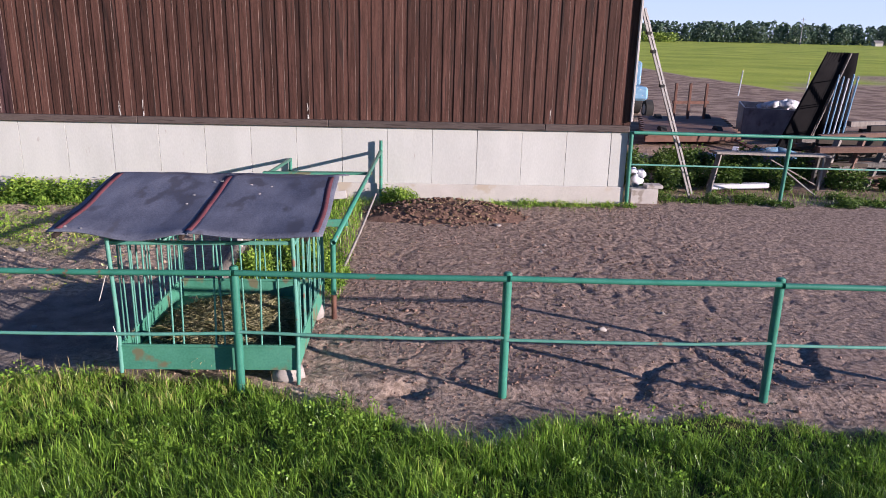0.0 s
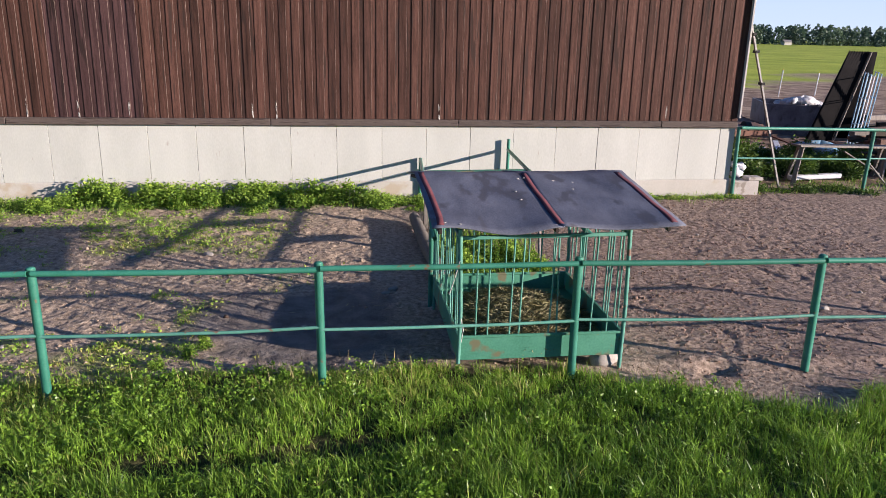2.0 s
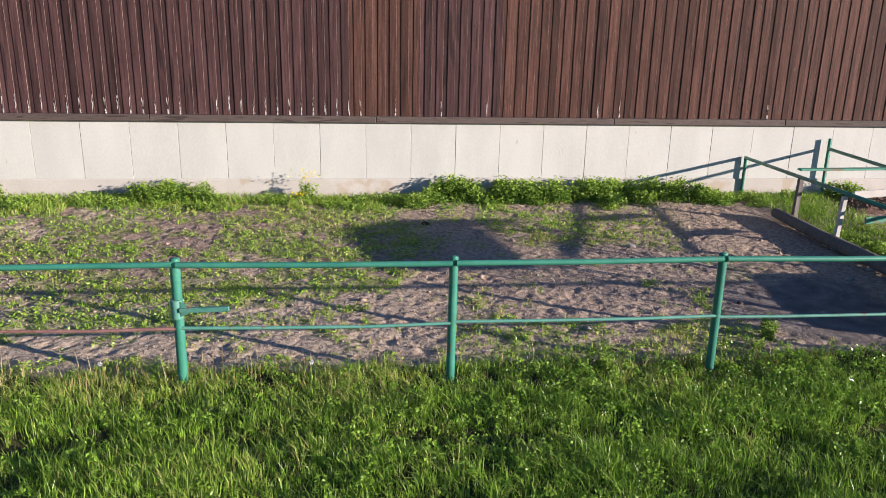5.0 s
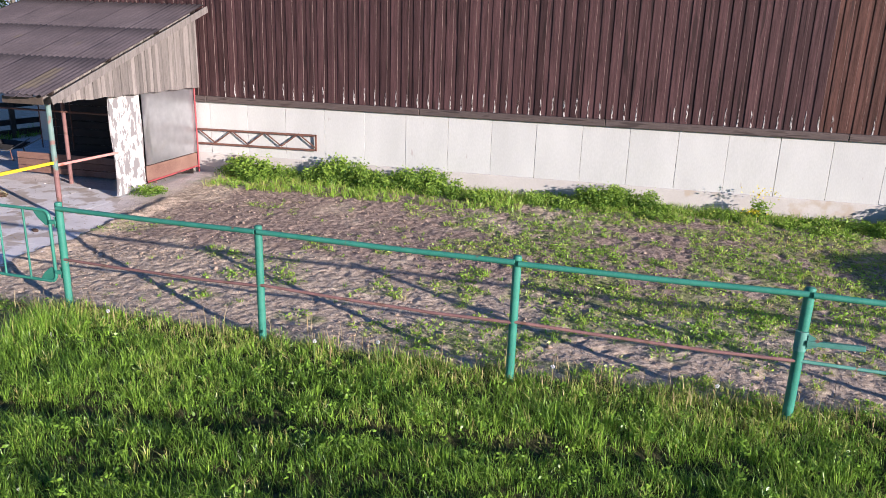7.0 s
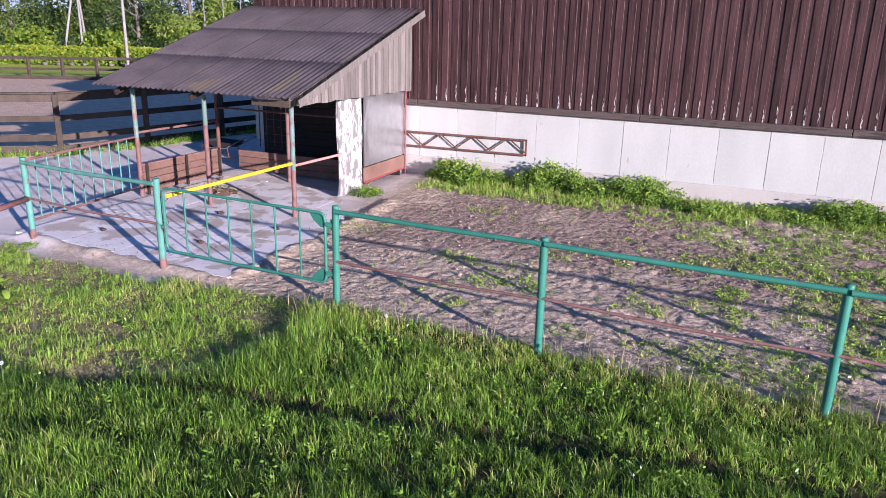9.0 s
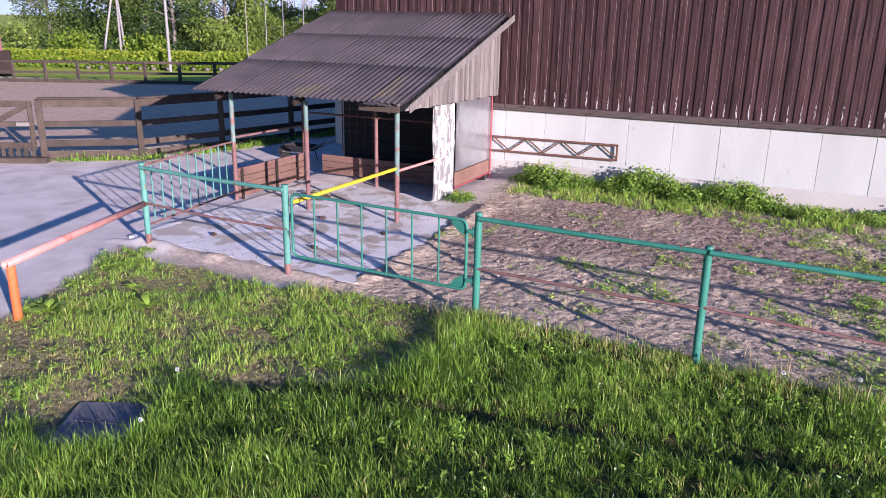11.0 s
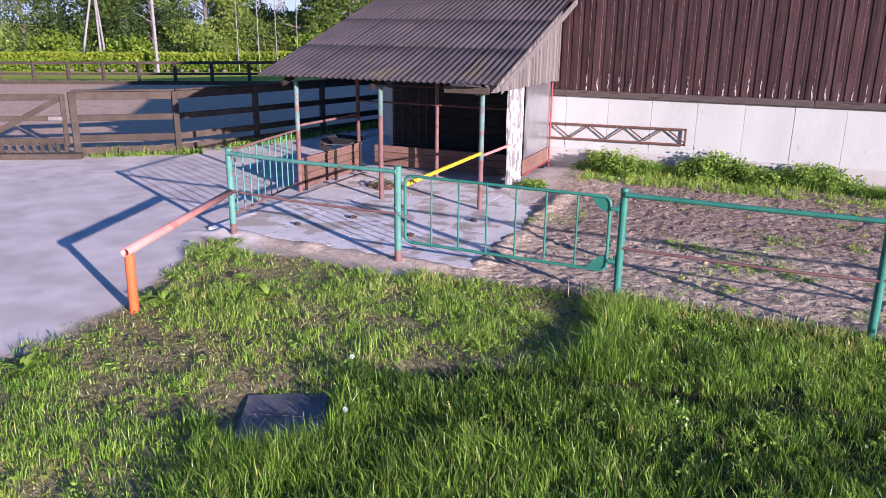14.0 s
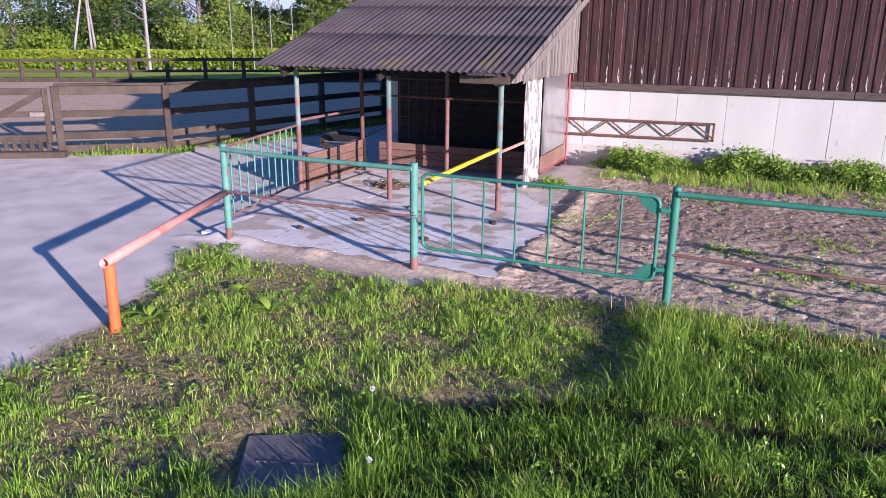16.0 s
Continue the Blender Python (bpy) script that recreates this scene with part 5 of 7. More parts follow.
for k in range(11):
    q = 0.05 + 0.9 * k / 10
    part("picket", Shape().bar((ga[0] + (gb[0] - ga[0]) * q, ga[1] + (gb[1] - ga[1]) * q, 0.10), (ga[0] + (gb[0] - ga[0]) * q, ga[1] + (gb[1] - ga[1]) * q, 0.40), 0.11, 0.03), FENCEWOOD, wg)
part("latch", Shape().box((-36.05, 11.58, 0.98), (0.34, 0.06, 0.10), Matrix.Rotation(0.56, 3, "Z")), GREYWOOD, wg)
solo("threshold_beam", Shape().bar((-37.7, 10.45, 0.06), (-35.5, 11.75, 0.06), 0.30, 0.16, 0.02), FENCEWOOD, (-36.6, 11.1, 0), "squared timber beam below the timber gate", "beam")

far = thing("far_fence", (-55, 32, -0.4), "grey timber fence on the far side of the arena", "fence")
FA, FB = Vector((-66.5, 30.8, 0)), Vector((-37.0, 38.5, 0))
nf = 13
for k in range(nf + 1):
    q = FA + (FB - FA) * (k / nf)
    z = gz(q.x, q.y)
    part("post", Shape().bar((q.x, q.y, z - 0.2), (q.x, q.y, z + 1.30), 0.16, 0.16), FENCEWOOD, far)
    if k < nf:
        q2 = FA + (FB - FA) * ((k + 1) / nf)
        z2 = gz(q2.x, q2.y)
        for h, s_ in ((1.27, 0.17), (0.62, 0.14)):
            part("rail", Shape().bar((q.x, q.y, z + h), (q2.x, q2.y, z2 + h), 0.05, s_), FENCEWOOD, far)
kick = Shape().bar((FA.x, FA.y - 0.3, gz(FA.x, FA.y) + 0.10), (FB.x, FB.y - 0.3, gz(FB.x, FB.y) + 0.10), 0.06, 0.24)
part("kickboard", kick, FENCEWOOD, far)

# stones along the hedge
rng = random.Random(17)
for k in range(12):
    cx = -72 + 1.15 * k
    cy = 43.6 + 0.26 * (cx + 72)
    solo("border_stone", Shape().lump((cx, cy, gz(cx, cy) + 0.12), (0.22, 0.18, 0.15), k, 0.4, 8, 5), BARK, (cx, cy, gz(cx, cy)), "dull brown boulder at the foot of the hedge", "stone", "boulders along the hedge")

# hut with a brown roof beside the arena
hut = thing("log_hut", (-69, 31, gz(-69, 31)), "dark log hut with a brown sheet roof and red corner post", "hut")
hz0 = gz(-69, 31)
for k in range(7):
    part("log", Shape().tube((-72.5, 29.0, hz0 + 0.12 + 0.22 * k), (-67.3, 33.0, hz0 + 0.12 + 0.22 * k), 0.12, n=8), DARKWOOD, hut)
part("corner_post", Shape().box((-67.1, 33.1, hz0 + 0.95), (0.55, 0.55, 1.9)), RED, hut, "red corner post")
s = Shape()
s.sheet([[(-74.5, 27.2, hz0 + 1.95), (-66.4, 33.6, hz0 + 1.95)], [(-75.2, 30.4, hz0 + 4.3), (-68.8, 35.2, hz0 + 4.3)]], 0.08)
part("roof", s, ROOFRED, hut)
hut.location += Vector((-0.65, -0.75, 0))
part("back_wall", Shape().bar((-74, 31.5, hz0 + 0.9), (-68.5, 35.6, hz0 + 0.9), 0.2, 1.8), DARKWOOD, hut)


def utility_pole(px, py, braced):
    z = gz(px, py)
    t = thing("utility_pole", (px, py, z), "pale concrete power pole with slanting struts" if braced else "pale concrete power pole with crossarm", "pole", "power poles")
    part("mast", Shape().tube((px, py, z - 0.5), (px, py, z + 9.5), 0.125, 0.095, 8), POLE, t)
    if braced:
        part("strut", Shape().tube((px - 1.6, py - 1.1, z - 0.3), (px, py, z + 8.2), 0.12, 0.10, 8), POLE, t)
        part("strut", Shape().tube((px + 0.4, py + 0.25, z - 0.3), (px + 0.05, py, z + 7.2), 0.12, 0.10, 8), POLE, t)
    a = part("crossarm", Shape().bar((px - 0.8, py - 0.5, z + 5.6 + 1.5 * braced), (px + 0.8, py + 0.5, z + 5.6 + 1.5 * braced), 0.10, 0.10), IRON, t)
    for k in (-0.7, 0.0, 0.7):
        part("insulator", Shape().tube((px + k, py + 0.62 * k, z + 5.65 + 1.5 * braced), (px + k, py + 0.62 * k, z + 5.88 + 1.5 * braced), 0.06, 0.04, 8), WHITE, a)


utility_pole(-82.95, 57.0, True)
utility_pole(-63.74, 44.45, False)
for px, py in ((-57.5, 46.4), (-55.0, 45.6), (-53.7, 46.0), (-52.0, 46.2)):
    t = thing("flagpole", (px, py, gz(px, py)), "slim white flagpole on the lawn", "flagpole", "flagpoles")
    part("mast", Shape().tube((px, py, gz(px, py) - 0.3), (px, py, gz(px, py) + 9), 0.035, 0.025, 8), POLE, t)
    part("foot_plate", Shape().tube((px, py, gz(px, py) - 0.02), (px, py, gz(px, py) + 0.05), 0.16, n=10), IRON, t)


def pylon(px, py, h):
    t = thing("pylon", (px, py, gz(px, py)), "distant pale lattice power pylon", "pylon", "power pylons")
    s, c = Shape(), Shape()
    z0 = gz(px, py)
    for sx in (-1, 1):
        for sy in (-1, 1):
            s.tube((px + 1.3 * sx, py + 1.3 * sy, z0), (px + 0.5 * sx, py + 0.5 * sy, z0 + h), 0.12, n=5)
    for k in range(9):
        f, g = 1.3 - 0.8 * k / 9, 1.3 - 0.8 * (k + 1) / 9
        za, zb = z0 + h * k / 9, z0 + h * (k + 1) / 9
        for sx, sy, tx, ty in ((-1, -1, 1, -1), (1, -1, 1, 1), (1, 1, -1, 1), (-1, 1, -1, -1)):
            c.tube((px + f * sx, py + f * sy, za), (px + g * tx, py + g * ty, zb), 0.07, n=4)
            c.tube((px + f * tx, py + f * ty, za), (px + g * sx, py + g * sy, zb), 0.07, n=4)
    part("leg_frame", s, POLE, t)
    part("lattice", c, POLE, t)
    for k in (0.72, 0.84, 0.96):
        part("arm", Shape().tube((px - 4.5, py - 2.5, z0 + h * k), (px + 4.5, py + 2.5, z0 + h * k), 0.14, n=5), POLE, t)


pylon(-145.6, 170, 26)
pylon(-139.6, 170, 26)


# ---------------------------------------------------------------- leaves, trees, hedge
def leaves(rng, centres, size, flat=0.5, aspect=0.55):
    """Pointed leaves at the given centres."""
    n = len(centres)
    d = rng.normal(size=(n, 3))
    d[:, 2] *= flat
    d /= np.linalg.norm(d, axis=1)[:, None] + 1e-9
    e = rng.normal(size=(n, 3))
    w = np.cross(d, e)
    w /= np.linalg.norm(w, axis=1)[:, None] + 1e-9
    s = size * rng.uniform(0.6, 1.35, n)[:, None]
    return np.stack([centres - d * s * 0.5, centres + w * s * aspect * 0.5, centres + d * s * 0.5, centres - w * s * aspect * 0.5], 1)


def crown_points(rng, blobs, count):
    """Points crowded towards the outside of several uneven blobs."""
    vol = np.array([b[3] * b[4] for b in blobs])
    pick = rng.choice(len(blobs), count, p=vol / vol.sum())
    v = rng.normal(size=(count, 3))
    v /= np.linalg.norm(v, axis=1)[:, None]
    r = rng.uniform(0.45, 1.05, count) ** 0.5
    b = np.array(blobs)[pick]
    lump = 1 + 0.22 * np.sin(5 * v[:, 0] + pick) * np.sin(4 * v[:, 1] + 2 * pick) + 0.15 * np.sin(9 * v[:, 2] + pick)
    return b[:, :3] + v * (r * lump)[:, None] * b[:, [3, 3, 4]]


def tree(px, py, height, width, low, count, seed, size, leaf, label):
    rng = np.random.default_rng(seed)
    z = gz(px, py)
    t = thing("tree", (px, py, z), label, "tree", "trees behind the arena")
    s = Shape().path([(px, py, z - 0.4), (px + 0.15, py, z + height * 0.3), (px - 0.1, py + 0.1, z + height * 0.6), (px, py, z + height * 0.9)], [0.028 * height, 0.021 * height, 0.012 * height, 0.03], 8)
    for k in range(9):
        a, h = rng.uniform(0, 6.28), rng.uniform(0.15, 0.75) * height
        r = width * rng.uniform(0.45, 0.8)
        s.path([(px, py, z + h), (px + r * 0.5 * math.cos(a), py + r * 0.5 * math.sin(a), z + h + 0.08 * height), (px + r * math.cos(a), py + r * math.sin(a), z + h + 0.12 * height)], [0.009 * height, 0.006 * height, 0.02], 6)
    part("trunk", s, BARK, t)
    blobs = []
    for k in range(16):
        a, q = rng.uniform(0, 6.28), rng.uniform(0.1, 0.85)
        h = low + (height - low) * rng.uniform(0.0, 0.95)
        fall = 1 - 0.5 * abs(2 * (h - low) / (height - low) - 0.8)
        blobs.append((px + width * q * fall * math.cos(a), py + width * q * fall * math.sin(a), z + h, width * rng.uniform(0.26, 0.45), width * rng.uniform(0.22, 0.40)))
    pts = crown_points(rng, blobs, count)
    pts = pts[pts[:, 2] > z + 0.1]
    tone = np.clip(0.46 + 0.17 * rng.normal() + 0.35 * (vnoise(pts[:, 0] * 0.8 + pts[:, 2], pts[:, 1] * 0.8, seed) - 0.5) + rng.normal(0, 0.08, len(pts)), 0.02, 0.9)
    soup("crown", leaves(rng, pts, size, 0.8, 0.75), tone, leaf, t)


k = 0
rr = random.Random(77)
for row, n in enumerate((17, 15, 14)):
    for i in range(n):
        f = (i + rr.uniform(-0.25, 0.25) + 0.5 * row) / n
        ax, ay = -100 + 68 * f, 62 + 26 * f + 9 * row + rr.uniform(-2, 2)
        gap = abs(math.degrees(math.atan2(-(ax + 20), ay + 1)) - 35.6)
        open_ = gap < 3.0
        tree(ax, ay, (4.2 + row if open_ else rr.uniform(9.5, 12.5) + 1.5 * row), rr.uniform(4.2, 5.6), rr.uniform(-0.6, 0.3), 8600 - 1500 * row, 100 + k, rr.uniform(0.22, 0.29), TREELEAF,
             ("tall leafy green tree behind the hedge", "bushy light green tree behind the hedge", "dark broad-crowned tree behind the hedge")[k % 3])
        k += 1


def hedge(px0, py0, px1, py1, height, depth, count, seed):
    rng = np.random.default_rng(seed)
    f = rng.random(count)
    top = rng.random(count) < 0.4
    x = px0 + (px1 - px0) * f
    y = py0 + (py1 - py0) * f + rng.uniform(-depth / 2, depth / 2, count)
    g = ground_z(x, y)
    hh = height * (0.95 + 0.12 * (vnoise(x * 0.9, y * 0.0, 3) - 0.5))
    z = np.where(top, hh * rng.uniform(0.93, 1.05, count), hh * rng.random(count) ** 0.8)
    y = np.where(top, y, py0 + (py1 - py0) * f - depth / 2 + rng.normal(0, 0.12, count))
    pts = np.stack([x, y, g + z], 1)
    # leaf tone rises with height above the ground
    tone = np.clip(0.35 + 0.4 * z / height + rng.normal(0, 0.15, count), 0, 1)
    cx, cy = (px0 + px1) / 2, (py0 + py1) / 2
    t = thing("hedge", (cx, cy, gz(cx, cy)), "clipped yellow-green hedge beyond the arena", "hedge")
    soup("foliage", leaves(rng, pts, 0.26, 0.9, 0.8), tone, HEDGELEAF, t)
    # solid near-black block fills the hedge in place of its inner shade
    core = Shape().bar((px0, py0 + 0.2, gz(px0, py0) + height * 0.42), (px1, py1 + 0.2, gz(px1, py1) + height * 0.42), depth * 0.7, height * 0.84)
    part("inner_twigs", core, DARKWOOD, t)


hedge(-88, 40.8, -38.2, 53.8, 1.44, 1.4, 24000, 5)
for i, (bx, by, bw) in enumerate(((-77, 46.5, 2.3), (-64, 51.5, 1.7), (-56, 54.5, 2.2), (-48, 56, 2.6), (-72, 50, 2.1), (-85, 46, 2.7), (-53, 53, 1.5))):
    rng = np.random.default_rng(300 + i)
    z = gz(bx, by)
    t = thing("shrub", (bx, by, z), "loose green shrub behind the hedge", "shrub", "shrubs behind the hedge")
    blobs = [(bx + bw * 0.5 * math.cos(a), by + bw * 0.4 * math.sin(a), z + bw * (0.5 + 0.25 * (a % 2)), bw * 0.5, bw * 0.5) for a in (0, 1.1, 2.2, 3.3, 4.4, 5.5)]
    pts = crown_points(rng, blobs, 2200)
    soup("foliage", leaves(rng, pts, 0.28, 0.8, 0.75), np.clip(rng.normal(0.5, 0.2, len(pts)), 0, 0.95), TREELEAF if i % 2 else HEDGELEAF, t)
    part("stem", Shape().path([(bx, by, z - 0.2), (bx, by, z + bw * 0.6)], [0.08, 0.04], 6), BARK, t)

# glowing curved sheet, painted as the pale evening sky low over the horizon
haze = bpy.data.materials.new("glowing_haze_backdrop")
haze.use_nodes = True
hn, hl = haze.node_tree.nodes, haze.node_tree.links
hn.remove(hn["Principled BSDF"])
he, hr, hs, hc = hn.new("ShaderNodeEmission"), hn.new("ShaderNodeValToRGB"), hn.new("ShaderNodeSeparateXYZ"), hn.new("ShaderNodeTexCoord")
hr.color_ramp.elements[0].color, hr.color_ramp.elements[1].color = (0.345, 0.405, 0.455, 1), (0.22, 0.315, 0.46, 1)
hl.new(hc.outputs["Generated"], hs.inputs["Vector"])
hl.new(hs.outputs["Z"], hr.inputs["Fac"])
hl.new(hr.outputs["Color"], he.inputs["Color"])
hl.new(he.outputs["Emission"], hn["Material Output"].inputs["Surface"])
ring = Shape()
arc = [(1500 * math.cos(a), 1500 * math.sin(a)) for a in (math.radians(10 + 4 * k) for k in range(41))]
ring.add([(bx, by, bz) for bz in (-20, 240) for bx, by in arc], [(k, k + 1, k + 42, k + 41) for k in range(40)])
solo("backdrop", ring, haze, (0, 0, 0), "glowing backdrop painted as pale blue sky above the horizon", "backdrop", kind="structure")

# far forest beyond the fields
rng = np.random.default_rng(900)
quads, tones = [], []
for i in range(1500):
    f = i / 1500
    fx = -330 + 990 * f + rng.uniform(-3, 3)
    fy = 372 + rng.uniform(0, 40) + 0.06 * abs(fx - 150)
    h, w = rng.uniform(7.2, 10.2) * (1.0 + 0.25 * (vnoise(np.array([fx / 30]), np.array([0.0]), 4)[0] - 0.5)), rng.uniform(1.8, 3.6)
    conifer = rng.random() < 0.55
    n = 70
    v = rng.random(n)
    wid = w * ((1 - v) ** 0.8 * 0.9 + 0.08 if conifer else np.sqrt(np.clip(1 - (2 * v - 0.9) ** 2, 0.04, 1)))
    a = rng.uniform(0, 6.28, n)
    pts = np.stack([fx + wid * np.cos(a), fy + wid * np.sin(a), 0.3 + v * h], 1)
    quads.append(leaves(rng, pts, 1.25, 0.8, 0.9))
    tones.append(np.clip(rng.normal(0.20 if conifer else 0.36, 0.07, n) + 0.10 * rng.normal(), 0, 0.8))
forest = soup("forest_edge", np.concatenate(quads), np.concatenate(tones), FORESTLEAF, None, (150, 380, 0))
tagged(forest, "dark mixed forest edge beyond the field", "forest", kind="stuff")
rng = np.random.default_rng(901)
pts = np.stack([rng.uniform(95, 113, 900), rng.uniform(330, 340, 900), rng.random(900) ** 1.3 * 4.0], 1)
row = soup("young_trees", leaves(rng, pts, 1.0, 0.8, 0.8), np.clip(rng.normal(0.6, 0.15, 900), 0, 0.9), TREELEAF, None, (130, 335, 0))
tagged(row, "row of young light green trees at the field edge", "trees", kind="stuff")
for i, (hx, hy, w) in enumerate(((222, 366, 7), (290, 362, 9), (330, 366, 8))):
    t = thing("farmhouse", (hx, hy, 0), "small white far-off farmhouse at the forest edge", "house", "far-off farmhouses")
    w *= 0.55
    part("walls", Shape().box((hx, hy, 0.8), (w, 3, 1.6)), CREAM, t)
    s = Shape()
    s.add([(hx - w / 2 - 0.3, hy - 1.8, 1.5), (hx + w / 2 + 0.3, hy - 1.8, 1.5), (hx + w / 2 + 0.3, hy, 2.7), (hx - w / 2 - 0.3, hy, 2.7), (hx + w / 2 + 0.3, hy + 1.8, 1.5), (hx - w / 2 - 0.3, hy + 1.8, 1.5)],
          [(0, 1, 2, 3), (3, 2, 4, 5), (1, 4, 2), (0, 3, 5), (0, 5, 4, 1)])
    part("roof", s, ROOFRED if i else BARNROOF, t)
for i, (hx, hy) in enumerate(((176, 350), (318, 350))):
    t = thing("field_pole", (hx, hy, 0), "thin grey power pole at the forest edge", "pole", "far power poles")
    part("mast", Shape().tube((hx, hy, -0.3), (hx, hy, 12), 0.2, 0.14, 6), POLE, t)
    part("crossarm", Shape().tube((hx - 1, hy, 11), (hx + 1, hy, 11), 0.08, n=5), IRON, t)

# ---------------------------------------------------------------- scrap yard beside the barn
yz = 0.16
side = thing("yard_pipe_fence", (9, 16.3, 0), "green pipe fence beside the barn corner", "fence")
SA = [(5.33, 15.42, 1.80), (8.95, 15.80, 1.72), (12.6, 16.2, 1.64), (16.2, 16.6, 1.6)]
for px, py, pz in SA:
    part("post", Shape().tube((px, py, -0.2), (px + (0.05 if px > 6 else -0.03), py, pz), 0.045, n=12), GREEN, side)
for (xa, ya, za), (xb, yb, zb) in zip(SA, SA[1:]):
    part("top_rail", Shape().tube((xa, ya - 0.05, za - 0.02), (xb, yb - 0.05, zb - 0.02), 0.037, n=10), GREEN, side)
    part("lower_rail", Shape().tube((xa, ya, za - 0.72), (xb, yb, zb - 0.74), 0.019, n=8), GREEN_THIN, side)
part("brace", Shape().tube((8.95, 15.8, 0.95), (10.2, 16.6, 0.2), 0.02, n=8), ALU, side)


def ladder():
    t = thing("ladder", (7.1, 16.35, yz), "paint-spattered aluminium ladder leaning on the barn corner", "ladder")
    foot_, head = Vector((7.08, 16.30, 0.10)), Vector((5.36, 15.75, 4.35))
    side_ = Vector((0.22, 0.42, 0)).normalized() * 0.40
    for q in (Vector((0, 0, 0)), side_):
        part("stile", Shape().bar(foot_ + q, head + q * 0.8, 0.028, 0.06), ALU, t)
    for k in range(1, 14):
        c = foot_ + (head - foot_) * (k / 14)
        part("rung", Shape().tube(c, c + side_ * (1 - 0.2 * k / 14), 0.015, n=8), ALU, t)
    for k in (0.62, 0.79, 0.88):
        c = foot_ + (head - foot_) * k
        part("bracket", Shape().box(c + side_ * 0.1, (0.09, 0.16, 0.06)), RUBBER, t)


ladder()


def table():
    t = thing("work_table", (9.3, 17.1, yz), "rough grey plank trestle table with splayed legs", "table")
    for k in range(2):
        part("top_plank", Shape().bar((7.70, 16.75 + 0.2 * k, 1.17), (10.85, 17.4 + 0.2 * k, 1.03), 0.19, 0.05), GREYWOOD, t)
    for a, b in (((7.85, 16.8, 1.14), (7.55, 16.55, 0.02)), ((7.95, 17.05, 1.14), (7.85, 17.4, 0.02)), ((10.7, 17.4, 1.02), (10.6, 17.3, 0.02)), ((10.7, 17.6, 1.02), (10.75, 17.9, 0.02))):
        part("leg", Shape().bar(a, b, 0.11, 0.06), GREYWOOD, t)
    part("brace", Shape().bar((9.2, 17.05, 0.98), (10.6, 17.35, 0.30), 0.07, 0.03), GREYWOOD, t)


table()
blk = thing("block_pile", (5.85, 15.75, 0.1), "stacked concrete blocks by the barn corner", "blocks")
for (cx, cy, cz, sx, sy, sz_) in ((5.75, 15.75, 0.33, 0.62, 0.4, 0.36), (5.72, 15.75, 0.10, 0.66, 0.42, 0.12), (5.98, 15.72, 0.55, 0.38, 0.30, 0.08)):
    part("block", Shape().box((cx, cy, cz), (sx, sy, sz_), ch=0.015), BLOCK, blk)
bag = Shape()
for i, (cx, cy, cz, r) in enumerate(((5.62, 15.85, 0.66, 0.15), (5.72, 15.9, 0.78, 0.12), (5.55, 15.9, 0.86, 0.09))):
    bag.lump((cx, cy, cz), (r, r, r * 0.8), i, 0.5, 9, 6)
solo("plastic_bag", bag, WHITE, (5.62, 15.85, 0.56), "crumpled white plastic bag on concrete blocks", "bag")
solo("white_trough", Shape().bar((7.75, 17.0, 0.30), (9.3, 17.2, 0.32), 0.20, 0.12, 0.03), WHITE, (8.5, 17.1, 0.2), "white plastic gutter piece lying under the table", "gutter")

plat = thing("flat_trailer", (10.8, 27, yz), "rusty flat trailer with plank deck and iron stakes", "trailer")
c0, ux, uy = Vector((8.3, 24.4, 0.58)), Vector((3.4, 0.5, 0)).normalized(), Vector((0.27, 1.0, 0)).normalized()
for k in range(9):
    p0 = c0 + uy * (0.66 * k)
    part("deck_plank", Shape().bar(p0, p0 + ux * 3.5, 0.62, 0.05, side=uy), BROWNWOOD, plat)
part("chassis", Shape().bar(c0 + Vector((0, -0.2, -0.14)), c0 + ux * 3.5 + Vector((0, -0.2, -0.14)), 0.08, 0.2), IRON, plat)
part("chassis", Shape().bar(c0 + uy * 5.6 + Vector((0, 0, -0.14)), c0 + uy * 5.6 + ux * 3.5 + Vector((0, 0, -0.14)), 0.08, 0.2), IRON, plat)
for f in (1.35, 1.95, 2.65):
    p0 = c0 + uy * 4.5 + ux * f
    part("stake", Shape().bar(p0, p0 + Vector((0, 0, 1.40)), 0.11, 0.09), IRON, plat)
part("stake_rail", Shape().bar(c0 + uy * 4.5 + ux * 1.25 + Vector((0, 0, 0.66)), c0 + uy * 4.5 + ux * 2.8 + Vector((0, 0, 0.66)), 0.05, 0.12), IRON, plat)
for f in (0.2, 0.8):
    for g in (0.8, 4.8):
        p0 = c0 + ux * 3.5 * f + uy * g
        w = part("wheel", Shape().tube((p0.x - 0.1, p0.y, 0.30 + yz), (p0.x + 0.1, p0.y, 0.30 + yz), 0.30, n=16), RUBBER, plat)
        part("rim", Shape().tube((p0.x - 0.11, p0.y, 0.30 + yz), (p0.x + 0.11, p0.y, 0.30 + yz), 0.15, n=12), IRON, w)

